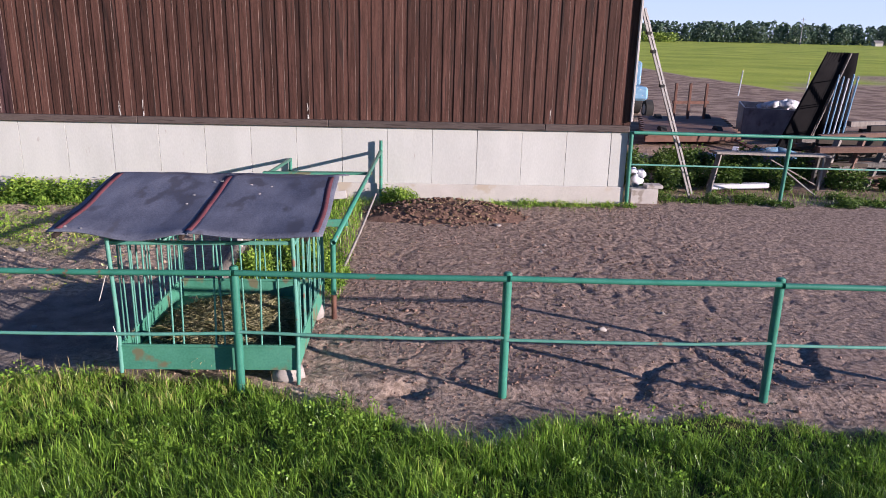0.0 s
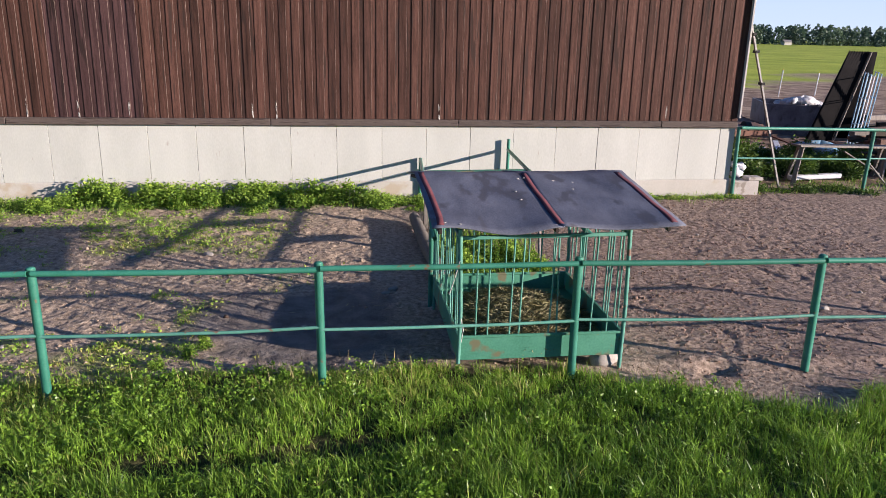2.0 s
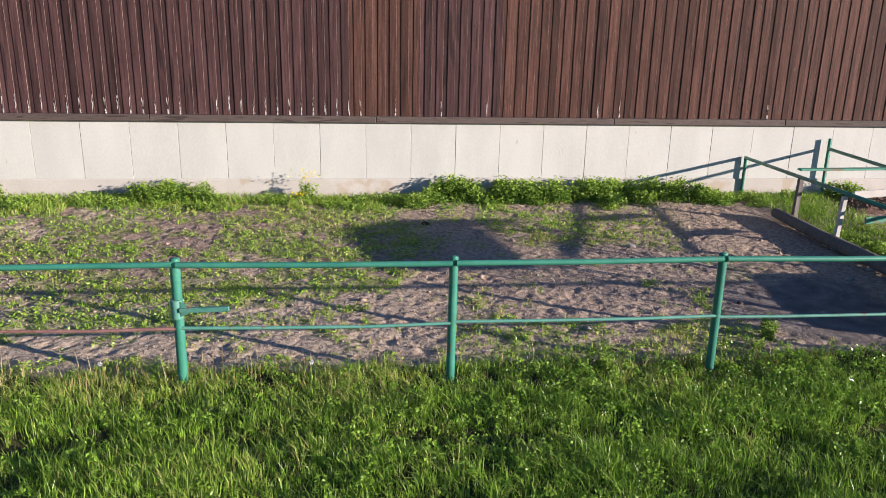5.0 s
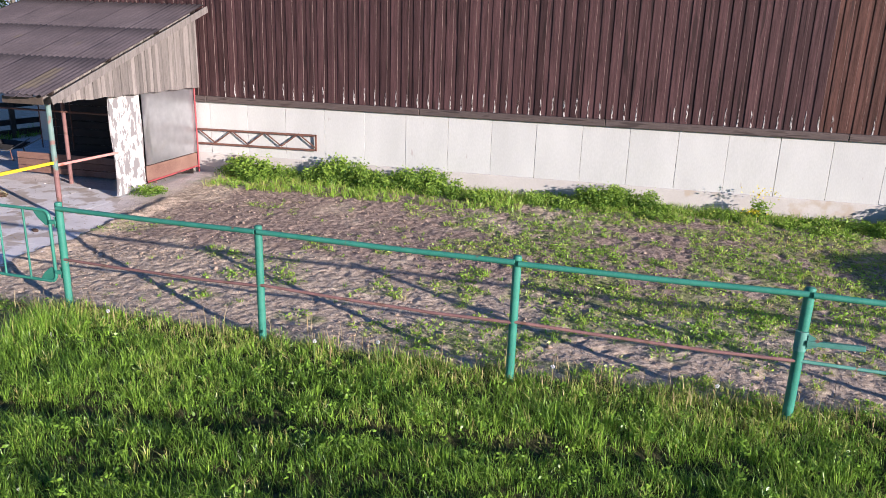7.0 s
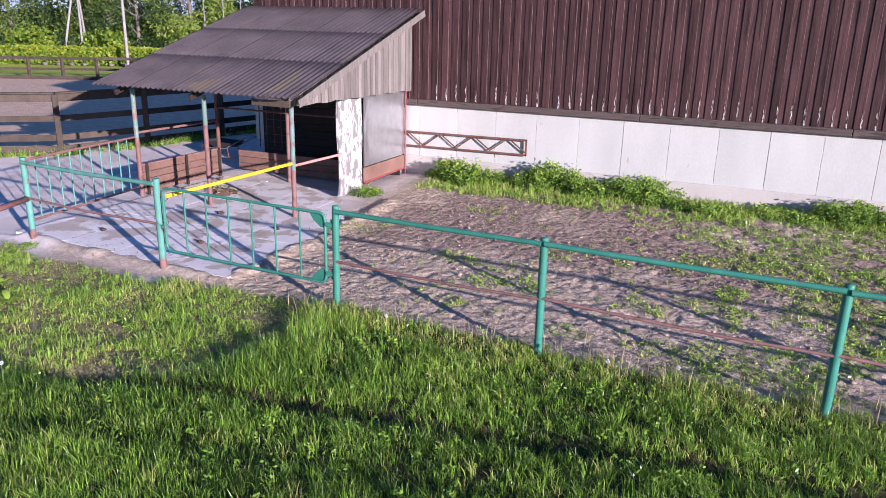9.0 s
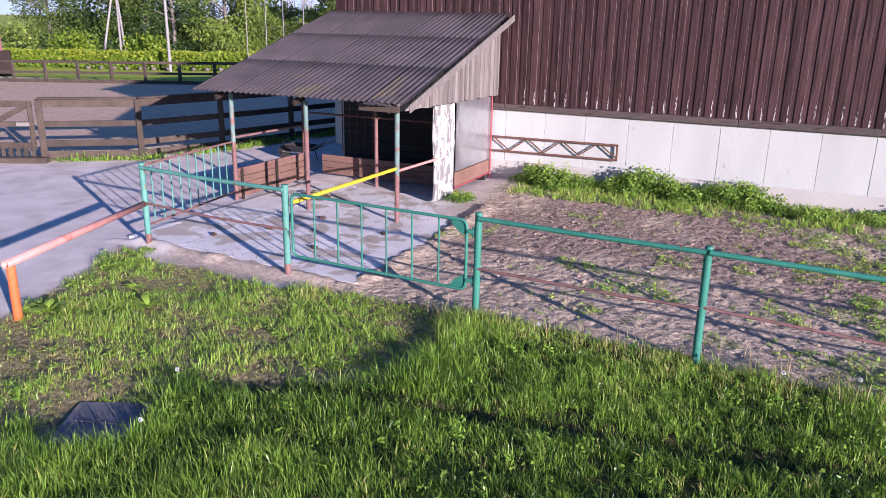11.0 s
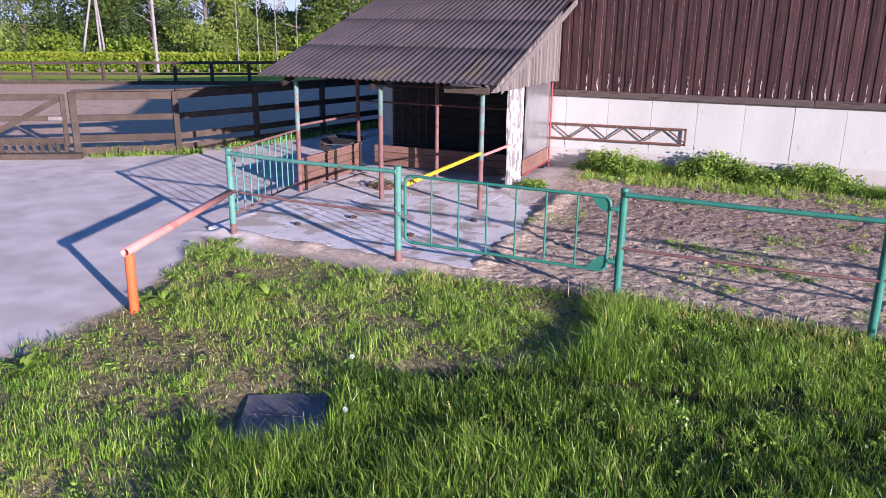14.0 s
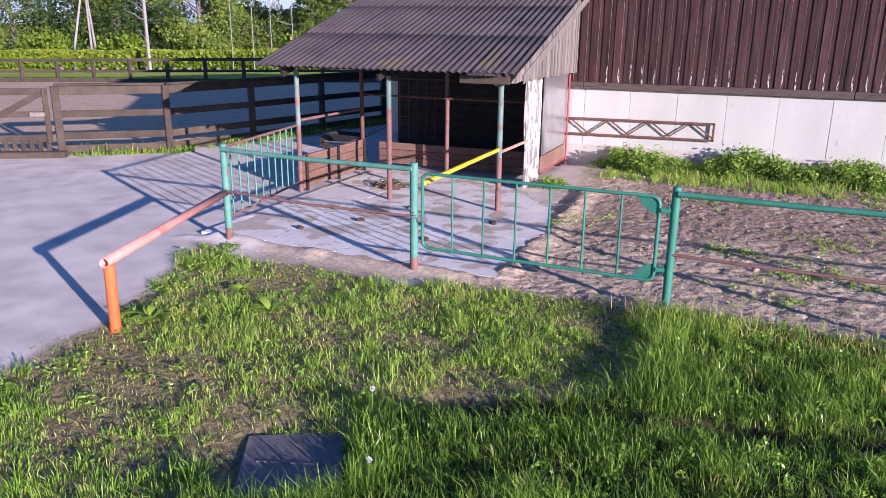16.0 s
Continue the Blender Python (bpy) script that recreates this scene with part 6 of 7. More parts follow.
skip = thing("loading_bucket", (14.0, 27.2, yz), "dark steel bucket filled with white sacks", "bucket")
for a, b, nm in (((12.6, 26.6, 0.75), (14.3, 25.6, 0.75), "front_side"), ((13.5, 29.2, 0.75), (15.4, 28.2, 0.75), "rear_side"), ((12.6, 26.6, 0.75), (13.5, 29.2, 0.75), "end_side"), ((14.3, 25.6, 0.75), (15.4, 28.2, 0.75), "end_side")):
    part(nm, Shape().bar(a, b, 0.06, 1.15), FELT, skip)
part("bottom", Shape().bar((12.9, 27.9, 0.25), (14.9, 26.9, 0.25), 2.6, 0.06), IRON, skip)
rng = random.Random(5)
for i in range(9):
    cx, cy = 14.0 + 0.32 * (i % 4) + rng.uniform(-0.1, 0.1) - 0.2, 26.6 + 0.45 * (i // 4) + rng.uniform(-0.2, 0.3)
    solo("sack", Shape().lump((cx, cy, 1.30 + rng.uniform(-0.1, 0.12)), (0.32, 0.27, 0.15), i, 0.75, 12, 8), WHITE, (cx, cy, 1.15), "white plastic sack lying in the bucket", "sack", "sacks in the bucket")

tent = thing("sheet_frame", (14.1, 24.4, yz), "tall tilted frame clad with black corrugated sheet", "frame")
grid = []
for i in range(6):
    f = i / 5
    row = []
    for j in range(17):
        g = j / 16
        ax, ay, az = 12.65 + 1.55 * f, 24.0 + 0.5 * f, 0.15 + 3.22 * f
        row.append((ax + (0.87 - 0.25 * f) * g, ay - 0.25 * g + 0.02 * math.cos(j * math.pi), az + 0.03 * math.cos(j * math.pi)))
    grid.append(row)
part("left_cladding", Shape().sheet(grid, 0.02), BLACKSHEET, tent)
grid = [[(14.22 + 0.95 * j / 4 + 0.50 * i / 5, 24.55 + 0.9 * i / 5 - 0.2 * j / 4, 3.36 - 3.2 * i / 5) for j in range(5)] for i in range(6)]
part("right_cladding", Shape().sheet(grid, 0.02), BLACKSHEET, tent)
part("edge_batten", Shape().bar((13.55, 23.70, 0.2), (14.84, 24.2, 3.36), 0.04, 0.05), GREYWOOD, tent)
for i in range(5):
    cx, cy = 13.36 + 0.25 * i, 22.5 + 0.16 * i
    t = thing("steel_rack", (cx, cy, yz), "light blue welded steel frame standing on end", "rack", "blue steel racks")
    lean = 0.36
    tp = 2.72 - 0.06 * (i % 3)
    for q in (0, 0.55):
        part("upright", Shape().bar((cx + q * 0.55 - 0.05, cy + q, 0.1), (cx + q * 0.55 + lean, cy + q + 0.2, tp), 0.034, 0.034), WHITE if i == 2 else BLUE, t)
    for f in (0.02, 0.35, 0.68, 0.99):
        part("crossbar", Shape().bar((cx - 0.05 + (lean + 0.05) * f, cy + 0.2 * f, 0.1 + (tp - 0.1) * f), (cx + 0.3025 - 0.05 + (lean + 0.05) * f, cy + 0.55 + 0.2 * f, 0.1 + (tp - 0.1) * f), 0.028, 0.028), WHITE if f > 0.9 else BLUE, t)

pal = thing("timber_stack", (13.0, 18.9, yz), "untidy stack of old pallets and beams", "timber stack")
rng = random.Random(12)
for i in range(42):
    z = 0.20 + 0.10 * (i // 4.0) + rng.uniform(0, 0.04)
    x0, y0 = 10.95 + rng.uniform(-0.2, 0.9), 17.9 + rng.uniform(0, 1.6)
    a = rng.uniform(-0.25, 0.35)
    ln = rng.uniform(1.8, 3.2)
    part("beam", Shape().bar((x0, y0, z), (x0 + ln * math.cos(a), y0 + ln * math.sin(a), z + rng.uniform(-0.05, 0.15)), rng.uniform(0.12, 0.24), rng.uniform(0.07, 0.15)), (GREYWOOD, FENCEWOOD, BROWNWOOD)[i % 3], pal)
for i in range(4):
    part("upright_beam", Shape().bar((10.9 + 0.6 * i, 17.8, 0.1), (11.4 + 0.65 * i, 18.1, 1.35 + 0.1 * (i % 2)), 0.15, 0.10), (GREYWOOD, BROWNWOOD)[i % 2], pal)
rail_ = thing("dark_beam_pile", (17, 24, yz), "pile of dark squared beams and boards", "timber stack")
for i in range(10):
    part("beam", Shape().bar((15.6 + rng.uniform(-0.5, 0.5), 22.6 + 0.3 * i, 0.35 + 0.22 * (i % 4)), (19.5 + rng.uniform(-0.5, 0.5), 23.2 + 0.3 * i, 0.4 + 0.22 * (i % 4)), 0.2, 0.18), (DARKWOOD, GREYWOOD, CREAM)[i % 3], rail_)

trac = thing("tractor", (11.0, 34.5, yz), "old blue tractor standing behind the barn", "tractor")
part("cab", Shape().box((10.2, 34.6, 2.05), (1.3, 1.5, 1.1), ch=0.1), BLUE, trac)
part("bonnet", Shape().box((10.4, 33.4, 1.25), (0.9, 1.6, 0.6), ch=0.1), BLUE, trac)
for cx, cy, r in ((10.95, 34.9, 0.62), (11.0, 33.0, 0.40), (9.5, 34.9, 0.62)):
    w = part("wheel", Shape().tube((cx - 0.16, cy, r + yz), (cx + 0.16, cy, r + yz), r, n=20), RUBBER, trac)
    part("rim", Shape().tube((cx - 0.17, cy, r + yz), (cx + 0.17, cy, r + yz), r * 0.55, n=14), CREAM, w)
part("mudguard", Shape().box((10.95, 34.9, 1.45), (0.4, 1.3, 0.06)), IRON, trac)

for i, (cx, cy, h) in enumerate(((27.5, 46, 1.6), (24.0, 44.5, 1.8), (21, 47, 1.7))):
    t = thing("marker_stake", (cx, cy, 0), "thin white stake standing in the field", "stake", "white stakes in the field")
    part("shaft", Shape().tube((cx, cy, -0.2), (cx + 0.12, cy, h), 0.035, n=6), WHITE, t)
    part("tip", Shape().tube((cx + 0.12, cy, h), (cx + 0.125, cy, h + 0.06), 0.035, 0.01, 6), YELLOW, t)

# small scrap
rng = random.Random(66)
for i in range(22):
    cx, cy = rng.uniform(6.2, 16), rng.uniform(19.0, 23.5)
    m_ = (GREYWOOD, IRON, BROWNWOOD, BLOCK, WHITE)[i % 5]
    a = rng.uniform(0, 3.1)
    ln = rng.uniform(0.4, 1.6)
    solo("scrap_piece", Shape().bar((cx, cy, yz + 0.10), (cx + ln * math.cos(a), cy + ln * math.sin(a), yz + 0.12 + rng.uniform(0, 0.2)), rng.uniform(0.06, 0.2), rng.uniform(0.03, 0.12)), m_, (cx, cy, yz), "piece of scrap wood or metal lying about", "scrap", "scrap pieces")
solo("blue_tarp", Shape().lump((11.5, 21.4, 0.34), (0.55, 0.4, 0.2), 3, 0.8, 14, 8, 0.1), BLUE, (11.4, 21.6, 0.15), "crumpled blue and white tarpaulin", "tarpaulin")


# ---------------------------------------------------------------- weeds
def weed_quads(rng, h, spread, stems, leaf):
    """A nettle-like clump about the origin: leaves up bent stems."""
    out, st = [], []
    for _ in range(stems):
        a, r = rng.uniform(0, 6.28), spread * math.sqrt(rng.random())
        b = np.array([r * math.cos(a), r * math.sin(a) * 0.7, 0.0])
        lean = rng.normal(0, 0.14, 2)
        hh = h * rng.uniform(0.55, 1.1) * (1 - 0.35 * r / spread)
        n = int(9 + hh * 26)
        t = rng.uniform(0.12, 1.0, n)
        p = b + np.stack([lean[0] * t * hh, lean[1] * t * hh, t * hh], 1) + rng.normal(0, 0.045, (n, 3)) * [1, 1, 0.4]
        q = leaves(rng, p, leaf, 0.45, 0.55)
        out.append(q)
        w = 0.005
        tip = b + np.array([lean[0] * hh, lean[1] * hh, hh * 0.95])
        st.append(np.array([b + [-w, 0, 0], b + [w, 0, 0], tip + [w * 0.5, 0, 0], tip + [-w * 0.5, 0, 0]]))
    q = np.concatenate(out + [np.array(st)])
    q[:, :, 2] = np.maximum(q[:, :, 2], 0.01)
    # leaf tone climbs from dark at the foot to light at the top
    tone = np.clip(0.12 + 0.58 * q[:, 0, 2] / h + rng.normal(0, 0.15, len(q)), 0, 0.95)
    return q, tone


WEEDS = [weed_quads(np.random.default_rng(500 + i), *spec) for i, spec in enumerate(
    ((0.70, 0.34, 54, 0.066), (0.52, 0.38, 52, 0.062), (0.36, 0.42, 48, 0.058), (0.22, 0.40, 46, 0.056), (0.60, 0.28, 42, 0.072), (0.13, 0.38, 48, 0.05)))]
BED = []


def weed(kind, x, y, s=1.0, turn=0.0):
    """Lays one clump into the bed that is being filled."""
    q, tone = WEEDS[kind]
    c, d = math.cos(turn), math.sin(turn)
    v = np.stack([q[:, :, 0] * c - q[:, :, 1] * d, q[:, :, 0] * d + q[:, :, 1] * c, q[:, :, 2]], 2) * s
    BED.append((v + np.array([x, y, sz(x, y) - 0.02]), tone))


def bed(name, material, label):
    """Turns the clumps laid so far into one growth."""
    ob = soup(name, np.concatenate([b[0] for b in BED]), np.concatenate([b[1] for b in BED]), material)
    BED.clear()
    return tagged(ob, label, "weeds", kind="stuff")


rng = random.Random(51)
wx = -23.3
while wx < -1.0:
    y = 15.12 - rng.uniform(0, 0.25)
    if wx < -18.0:
        kk, s = rng.choice([0, 1, 1, 2, 4]), rng.uniform(0.60, 1.30)
    elif wx < -15.4:
        kk, s = rng.choice([5, 3, 5]), rng.uniform(0.8, 1.1)
    elif wx < -13.8:
        kk, s = rng.choice([1, 0]), rng.uniform(0.75, 0.95)
    elif wx < -9.3:
        kk, s = rng.choice([3, 5, 2, 5]), rng.uniform(0.7, 1.0)
    elif wx < -2.6:
        kk, s = rng.choice([1, 2, 1, 3]), rng.uniform(0.75, 1.3)
    else:
        kk, s = rng.choice([2, 3]), rng.uniform(0.8, 1.0)
    weed(kk, wx, y, s, rng.uniform(0, 6.28))
    wx += rng.uniform(0.22, 0.40)
for wx, y, kk, s in ((-8.65, 15.15, 0, 1.05), (-8.95, 15.1, 4, 1.0), (-7.5, 15.1, 1, 1.15), (-5.25, 15.15, 1, 1.1), (-18.6, 15.1, 0, 1.05), (-19.0, 14.9, 0, 1.0), (-14.6, 15.1, 0, 0.92),
                    (-21.0, 15.1, 0, 0.95), (-20.1, 14.95, 0, 0.95), (0.25, 15.1, 1, 1.0), (0.35, 15.0, 1, 0.9), (-24.15, 12.9, 2, 0.8), (-24.2, 13.2, 3, 0.7), (-23.6, 15.2, 2, 0.7), (-22.6, 14.6, 2, 0.9)):
    q, tone = WEEDS[kk]
    z = sz(wx, y) - 0.02
    t = thing("nettle_clump", (wx, y, z), "tall green nettle clump at the wall foot" if kk in (0, 4) else "leafy green weed clump on the soil", "weed", "nettle clumps")
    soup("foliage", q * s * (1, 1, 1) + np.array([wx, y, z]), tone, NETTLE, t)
for k in range(26):
    weed(rng.choice([3, 5, 5, 2]), rng.uniform(-22.6, -1.5), 14.6 + rng.uniform(-0.25, 0.2), rng.uniform(0.6, 1.0), rng.uniform(0, 6.28))
for k in range(16):
    weed(rng.choice([1, 2, 3, 1]), rng.uniform(-2.0, -0.5), rng.uniform(9.7, 14.6), rng.uniform(0.7, 1.0), rng.uniform(0, 6.28))
for k in range(9):
    weed(rng.choice([3, 5]), 2.4 + 0.36 * k, 15.25, rng.uniform(0.5, 0.8), rng.uniform(0, 6.28))
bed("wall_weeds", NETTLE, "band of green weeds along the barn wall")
for k in range(46):
    weed(rng.choice([0, 0, 1, 4]), rng.uniform(6.0, 14.5), rng.uniform(17.0, 20.5), rng.uniform(0.9, 1.4), rng.uniform(0, 6.28))
for k in range(20):
    weed(rng.choice([3, 5, 2]), rng.uniform(5.6, 12.5), rng.uniform(15.5, 16.3), rng.uniform(0.6, 0.9), rng.uniform(0, 6.28))
bed("yard_weeds", YARDLEAF, "green weeds overgrowing the scrap yard, darkened for shade")
for wx, y in ((-26.55, 4.75), (-26.2, 5.0), (-26.9, 5.6), (-27.1, 6.4), (-27.35, 7.2), (-25.6, 5.2)):
    weed(rng.choice([3, 5]), wx, y, rng.uniform(0.6, 0.85), rng.uniform(0, 6.28))
for wx, y, s in ((-5.45, 8.0, 0.4), (-5.6, 7.75, 0.35), (-5.9, 7.45, 0.3), (-8.0, 7.0, 0.45)):
    weed(4, wx, y, s, rng.uniform(0, 6.28))

bed("edge_weeds", NETTLE, "small leafy weeds at the yard edge and fence")


def dock(px, py, size, seed):
    """A rosette of long folded leaves round a short crown."""
    rg = np.random.default_rng(seed)
    z = sz(px, py)
    t = thing("dock_plant", (px, py, z), "pale green broad-leaved dock growing at the yard edge", "weed", "dock plants")
    s, n = Shape(), 11
    for k in range(n):
        a = 2 * math.pi * k / n + rg.normal(0, 0.25)
        ln, up, w = size * rg.uniform(0.7, 1.15), rg.uniform(0.35, 1.1), size * rg.uniform(0.13, 0.19)
        d, o = Vector((math.cos(a), math.sin(a), 0)), Vector((-math.sin(a), math.cos(a), 0))
        rows = []
        for f, wf in ((0.0, 0.15), (0.3, 0.8), (0.6, 1.0), (0.85, 0.6), (1.0, 0.05)):
            c = Vector((px, py, z)) + d * (ln * f * (0.5 + 0.35 * f)) + Vector((0, 0, ln * up * (f - 0.55 * f * f) + 0.01))
            rows.append([tuple(c - o * w * wf + Vector((0, 0, 0.25 * w * wf))), tuple(c), tuple(c + o * w * wf + Vector((0, 0, 0.25 * w * wf)))])
        v = [p for r in rows for p in r]
        s.add(v, [(3 * i + j, 3 * i + j + 1, 3 * i + j + 4, 3 * i + j + 3) for i in range(4) for j in range(2)], True)
    me = s.mesh("leaf_rosette", NETTLE, (px, py, z))
    at = me.attributes.new("tone", "FLOAT", "POINT")
    at.data.foreach_set("value", (0.62 + 0.1 * rg.random(len(me.vertices))).astype(np.float32))
    ob = new("leaf_rosette", me)
    ob.parent = t


for k, (px, py, size) in enumerate(((-26.33, 4.68, 0.32), (-25.33, 5.40, 0.26), (-26.25, 2.66, 0.24), (-26.0, 5.8, 0.20))):
    dock(px, py, size, 640 + k)
flower = thing("yellow_wildflower", (-11.92, 15.0, sz(-11.92, 15.0)), "tall weed with clear yellow flowers at the wall", "flower")
r_ = np.random.default_rng(61)
pts = np.array([-11.95, 15.0, sz(-11.92, 15.0) + 0.16]) + r_.normal(0, 1, (60, 3)) * [0.09, 0.06, 0.035]
soup("petals", leaves(r_, pts, 0.055, 0.6, 0.9), r_.random(60), PETAL, flower)
pts = np.array([-11.80, 15.05, sz(-11.92, 15.0) + 0.52]) + r_.normal(0, 1, (70, 3)) * [0.15, 0.08, 0.07]
soup("upper_flowers", leaves(r_, pts, 0.035, 0.6, 0.9), r_.random(70), PETAL, flower)
q, tone = weed_quads(np.random.default_rng(62), 0.55, 0.16, 16, 0.06)
soup("stems", q + np.array([-11.82, 15.04, sz(-11.92, 15.0)]), tone, NETTLE, flower)

for i, (dx, dy, h) in enumerate(((-22.75, 2.85, 0.30), (-20.28, 6.58, 0.34), (-23.2, 3.75, 0.30), (-13.4, 6.6, 0.42), (-11.3, 6.5, 0.42), (-16.9, 6.6, 0.4), (-15.0, 6.55, 0.42), (-17.6, 6.5, 0.36))):
    z = sz(dx, dy)
    t = thing("dandelion_clock", (dx, dy, z), "white dandelion seed head in the grass", "dandelion", "dandelion clocks")
    part("stalk", Shape().path([(dx, dy, z), (dx + 0.01, dy, z + h)], 0.003, 5), STALK, t)
    rg = np.random.default_rng(70 + i)
    v = rg.normal(size=(60, 3))
    v /= np.linalg.norm(v, axis=1)[:, None]
    soup("seed_head", leaves(rg, np.array([dx + 0.01, dy, z + h]) + v * 0.019, 0.016, 1.0, 0.7), rg.random(60), FLUFF, t)


# ---------------------------------------------------------------- grass
def blades(x, y, h, width, seed, tone, lay=None, bend=0.45):
    """Bent grass blades, widest above the middle and pointed at the tip."""
    rng = np.random.default_rng(seed)
    n = len(x)
    z = surface(x, y) - 0.01
    a = rng.uniform(0, 2 * np.pi, n)
    if lay is not None:
        a = np.where(rng.random(n) < lay[1], lay[0] + rng.normal(0, 0.5, n), a)
    lean = h * bend * rng.uniform(0.15, 1.25, n)
    dx, dy = np.cos(a), np.sin(a)
    fx, fy = -np.sin(a + rng.normal(0, 0.6, n)), np.cos(a + rng.normal(0, 0.6, n))
    w = width * rng.uniform(0.6, 1.3, n) * 0.5
    p0 = np.stack([x, y, z], 1)
    p1 = p0 + np.stack([dx * lean * 0.20, dy * lean * 0.20, h * 0.48], 1)
    p2 = p0 + np.stack([dx * lean, dy * lean, h * (1 - 0.25 * (lean / np.maximum(h, 1e-3)) ** 2)], 1)
    s = np.stack([fx, fy, 0 * fx], 1)
    kite = np.stack([p0 - s * (w * 0.3)[:, None], p1 + s * w[:, None], p2, p1 - s * w[:, None]], 1)
    return kite, tone


def tufts(cx, cy, ch, ctone, per, spread, width, seed, arch=0.55, comb=0.0):
    """Tufts of arching blades that lean outwards from their middle; two faces a blade."""
    rng = np.random.default_rng(seed)
    k = np.repeat(np.arange(len(cx)), per)
    n = len(k)
    a = rng.uniform(0, 2 * np.pi, n)
    r = spread * np.abs(rng.normal(0, 1, n))
    x, y = cx[k] + r * np.cos(a), cy[k] + r * np.sin(a)
    h = ch[k] * rng.uniform(0.50, 1.18, n)
    own = rng.uniform(0, 2 * np.pi, len(cx))[k]
    b = a + rng.normal(0, 0.5, n)
    dx, dy = np.cos(b) + 0.5 * np.cos(own) - comb, np.sin(b) + 0.5 * np.sin(own) + 0.5 * comb
    lean = h * arch * np.abs(rng.normal(0.75, 0.45, n))
    f = b + np.pi / 2 + rng.normal(0, 0.7, n)
    side = np.stack([np.cos(f), np.sin(f), 0 * f], 1) * (width * rng.uniform(0.55, 1.3, n) * 0.5)[:, None]
    p0 = np.stack([x, y, surface(x, y) - 0.012], 1)
    p1 = p0 + np.stack([dx * lean * 0.30, dy * lean * 0.30, h * 0.60], 1)
    p2 = p0 + np.stack([dx * lean, dy * lean, h * (1 - 0.42 * np.minimum(lean / np.maximum(h, 1e-3), 1.2) ** 2)], 1)
    low = np.stack([p0 - side * 0.6, p0 + side * 0.6, p1 + side, p1 - side], 1)
    high = np.stack([p1 - side, p1 + side, p2 + side * 0.10, p2 - side * 0.10], 1)
    tone = np.clip(ctone[k] + rng.normal(0, 0.10, n), 0, 1)
    return np.concatenate([low, high]), np.concatenate([tone, np.clip(tone + 0.05, 0, 1)])


def scatter(n, x0, x1, y0, y1, seed):
    rng = np.random.default_rng(seed)
    return rng.uniform(x0, x1, n), rng.uniform(y0, y1, n), rng


def sow(name, sets, label):
    q = np.concatenate([s[0] for s in sets])
    t = np.concatenate([s[1] for s in sets])
    ob = soup(name, q, t, GRASS)
    return tagged(ob, label, "grass", kind="stuff")


def off_things(x, y):
    pit = np.maximum(np.abs((x + 23.49) * 0.88 + (y - 2.95) * 0.48), np.abs((y - 2.95) * 0.88 - (x + 23.49) * 0.48)) < 0.43 + 0.14 * (fbm(x, y, 5.0, 311, 2) - 0.5)
    posts = np.hypot(x - 0.62, y - 6.86) < 0.26
    return ~(pit | posts)


sets = []
for n, x0, x1, y0, y1, seed, per in ((29000, -24.6, 6.3, 4.1, 7.25, 1, 11), (9500, -24.6, -15.5, 1.1, 4.1, 2, 11), (1300, -24.6, 6.3, -3.0, 1.1, 7, 6), (1500, -15.5, 6.3, 2.0, 4.1, 3, 6)):
    x, y, rng = scatter(n, x0, x1, y0, y1, seed)
    lawn, tall, paddock, yard, w, w2 = zones(x, y)
    clump = fbm(x, y, 1.6, 211, 3)
    deep = rut(x, y)
    keep = (rng.random(n) < tall * np.clip(0.45 + 0.9 * clump, 0.2, 1) * (1 - 0.35 * deep)) & off_things(x, y)
    x, y, clump, deep = x[keep], y[keep], clump[keep], deep[keep]
    rim = step(0.75, 0.1, fence_y(x) - y)
    low = step(2.2, 3.0, x) * step(5.55, 5.9, y)
    bank = step(-21.9, -21.5, x) * step(-20.4, -20.9, x) * step(4.75, 5.1, y) * step(7.2, 6.9, y)
    h = 0.172 * (1 - 0.10 * step(-12, -15, x) + 0.15 * step(-20.5, -21.5, x)) * (0.60 + 0.85 * clump) * rng.uniform(0.55, 1.35, len(x)) * (1 - 0.70 * deep) * (1 - 0.25 * rim) * (1 - 0.55 * low) * (1 + 0.35 * bank)
    # tone by region; the drops in the near grass put shade into the colour
    tone = np.clip(0.47 + 0.11 * step(-8, -14, x) - 0.19 * step(-13, -16, x) * step(6.2, 4.6, y) - 0.06 * step(-12, -15, x) - 0.04 * step(-1, 1, x) - 0.06 * step(-20, -18, x) * step(-12, -14, x) * step(5.6, 4.8, y) + 0.10 * step(-12, -8, x) * step(-1.5, -3.5, x) * step(4.6, 5.6, y) - 0.10 * step(-1.5, 1.5, x) * step(6.0, 5.2, y)
                   + 0.65 * (fbm(x, y, 0.9, 221, 3) - 0.5) + 0.20 * rim + 0.15 * low + rng.normal(0, 0.15, len(x)), 0, 0.82)
    dry = rng.random(len(x)) < 0.01 + (0.10 + 0.22 * step(-9, -13, x)) * rim + 0.02 * step(-13, -17, x)
    tone = np.where(dry, rng.uniform(0.8, 1.0, len(x)), tone)
    sets.append(tufts(x, y, h, tone, per, 0.034, 0.0068 if seed < 3 else 0.016, seed + 10, 0.62, 0.25))
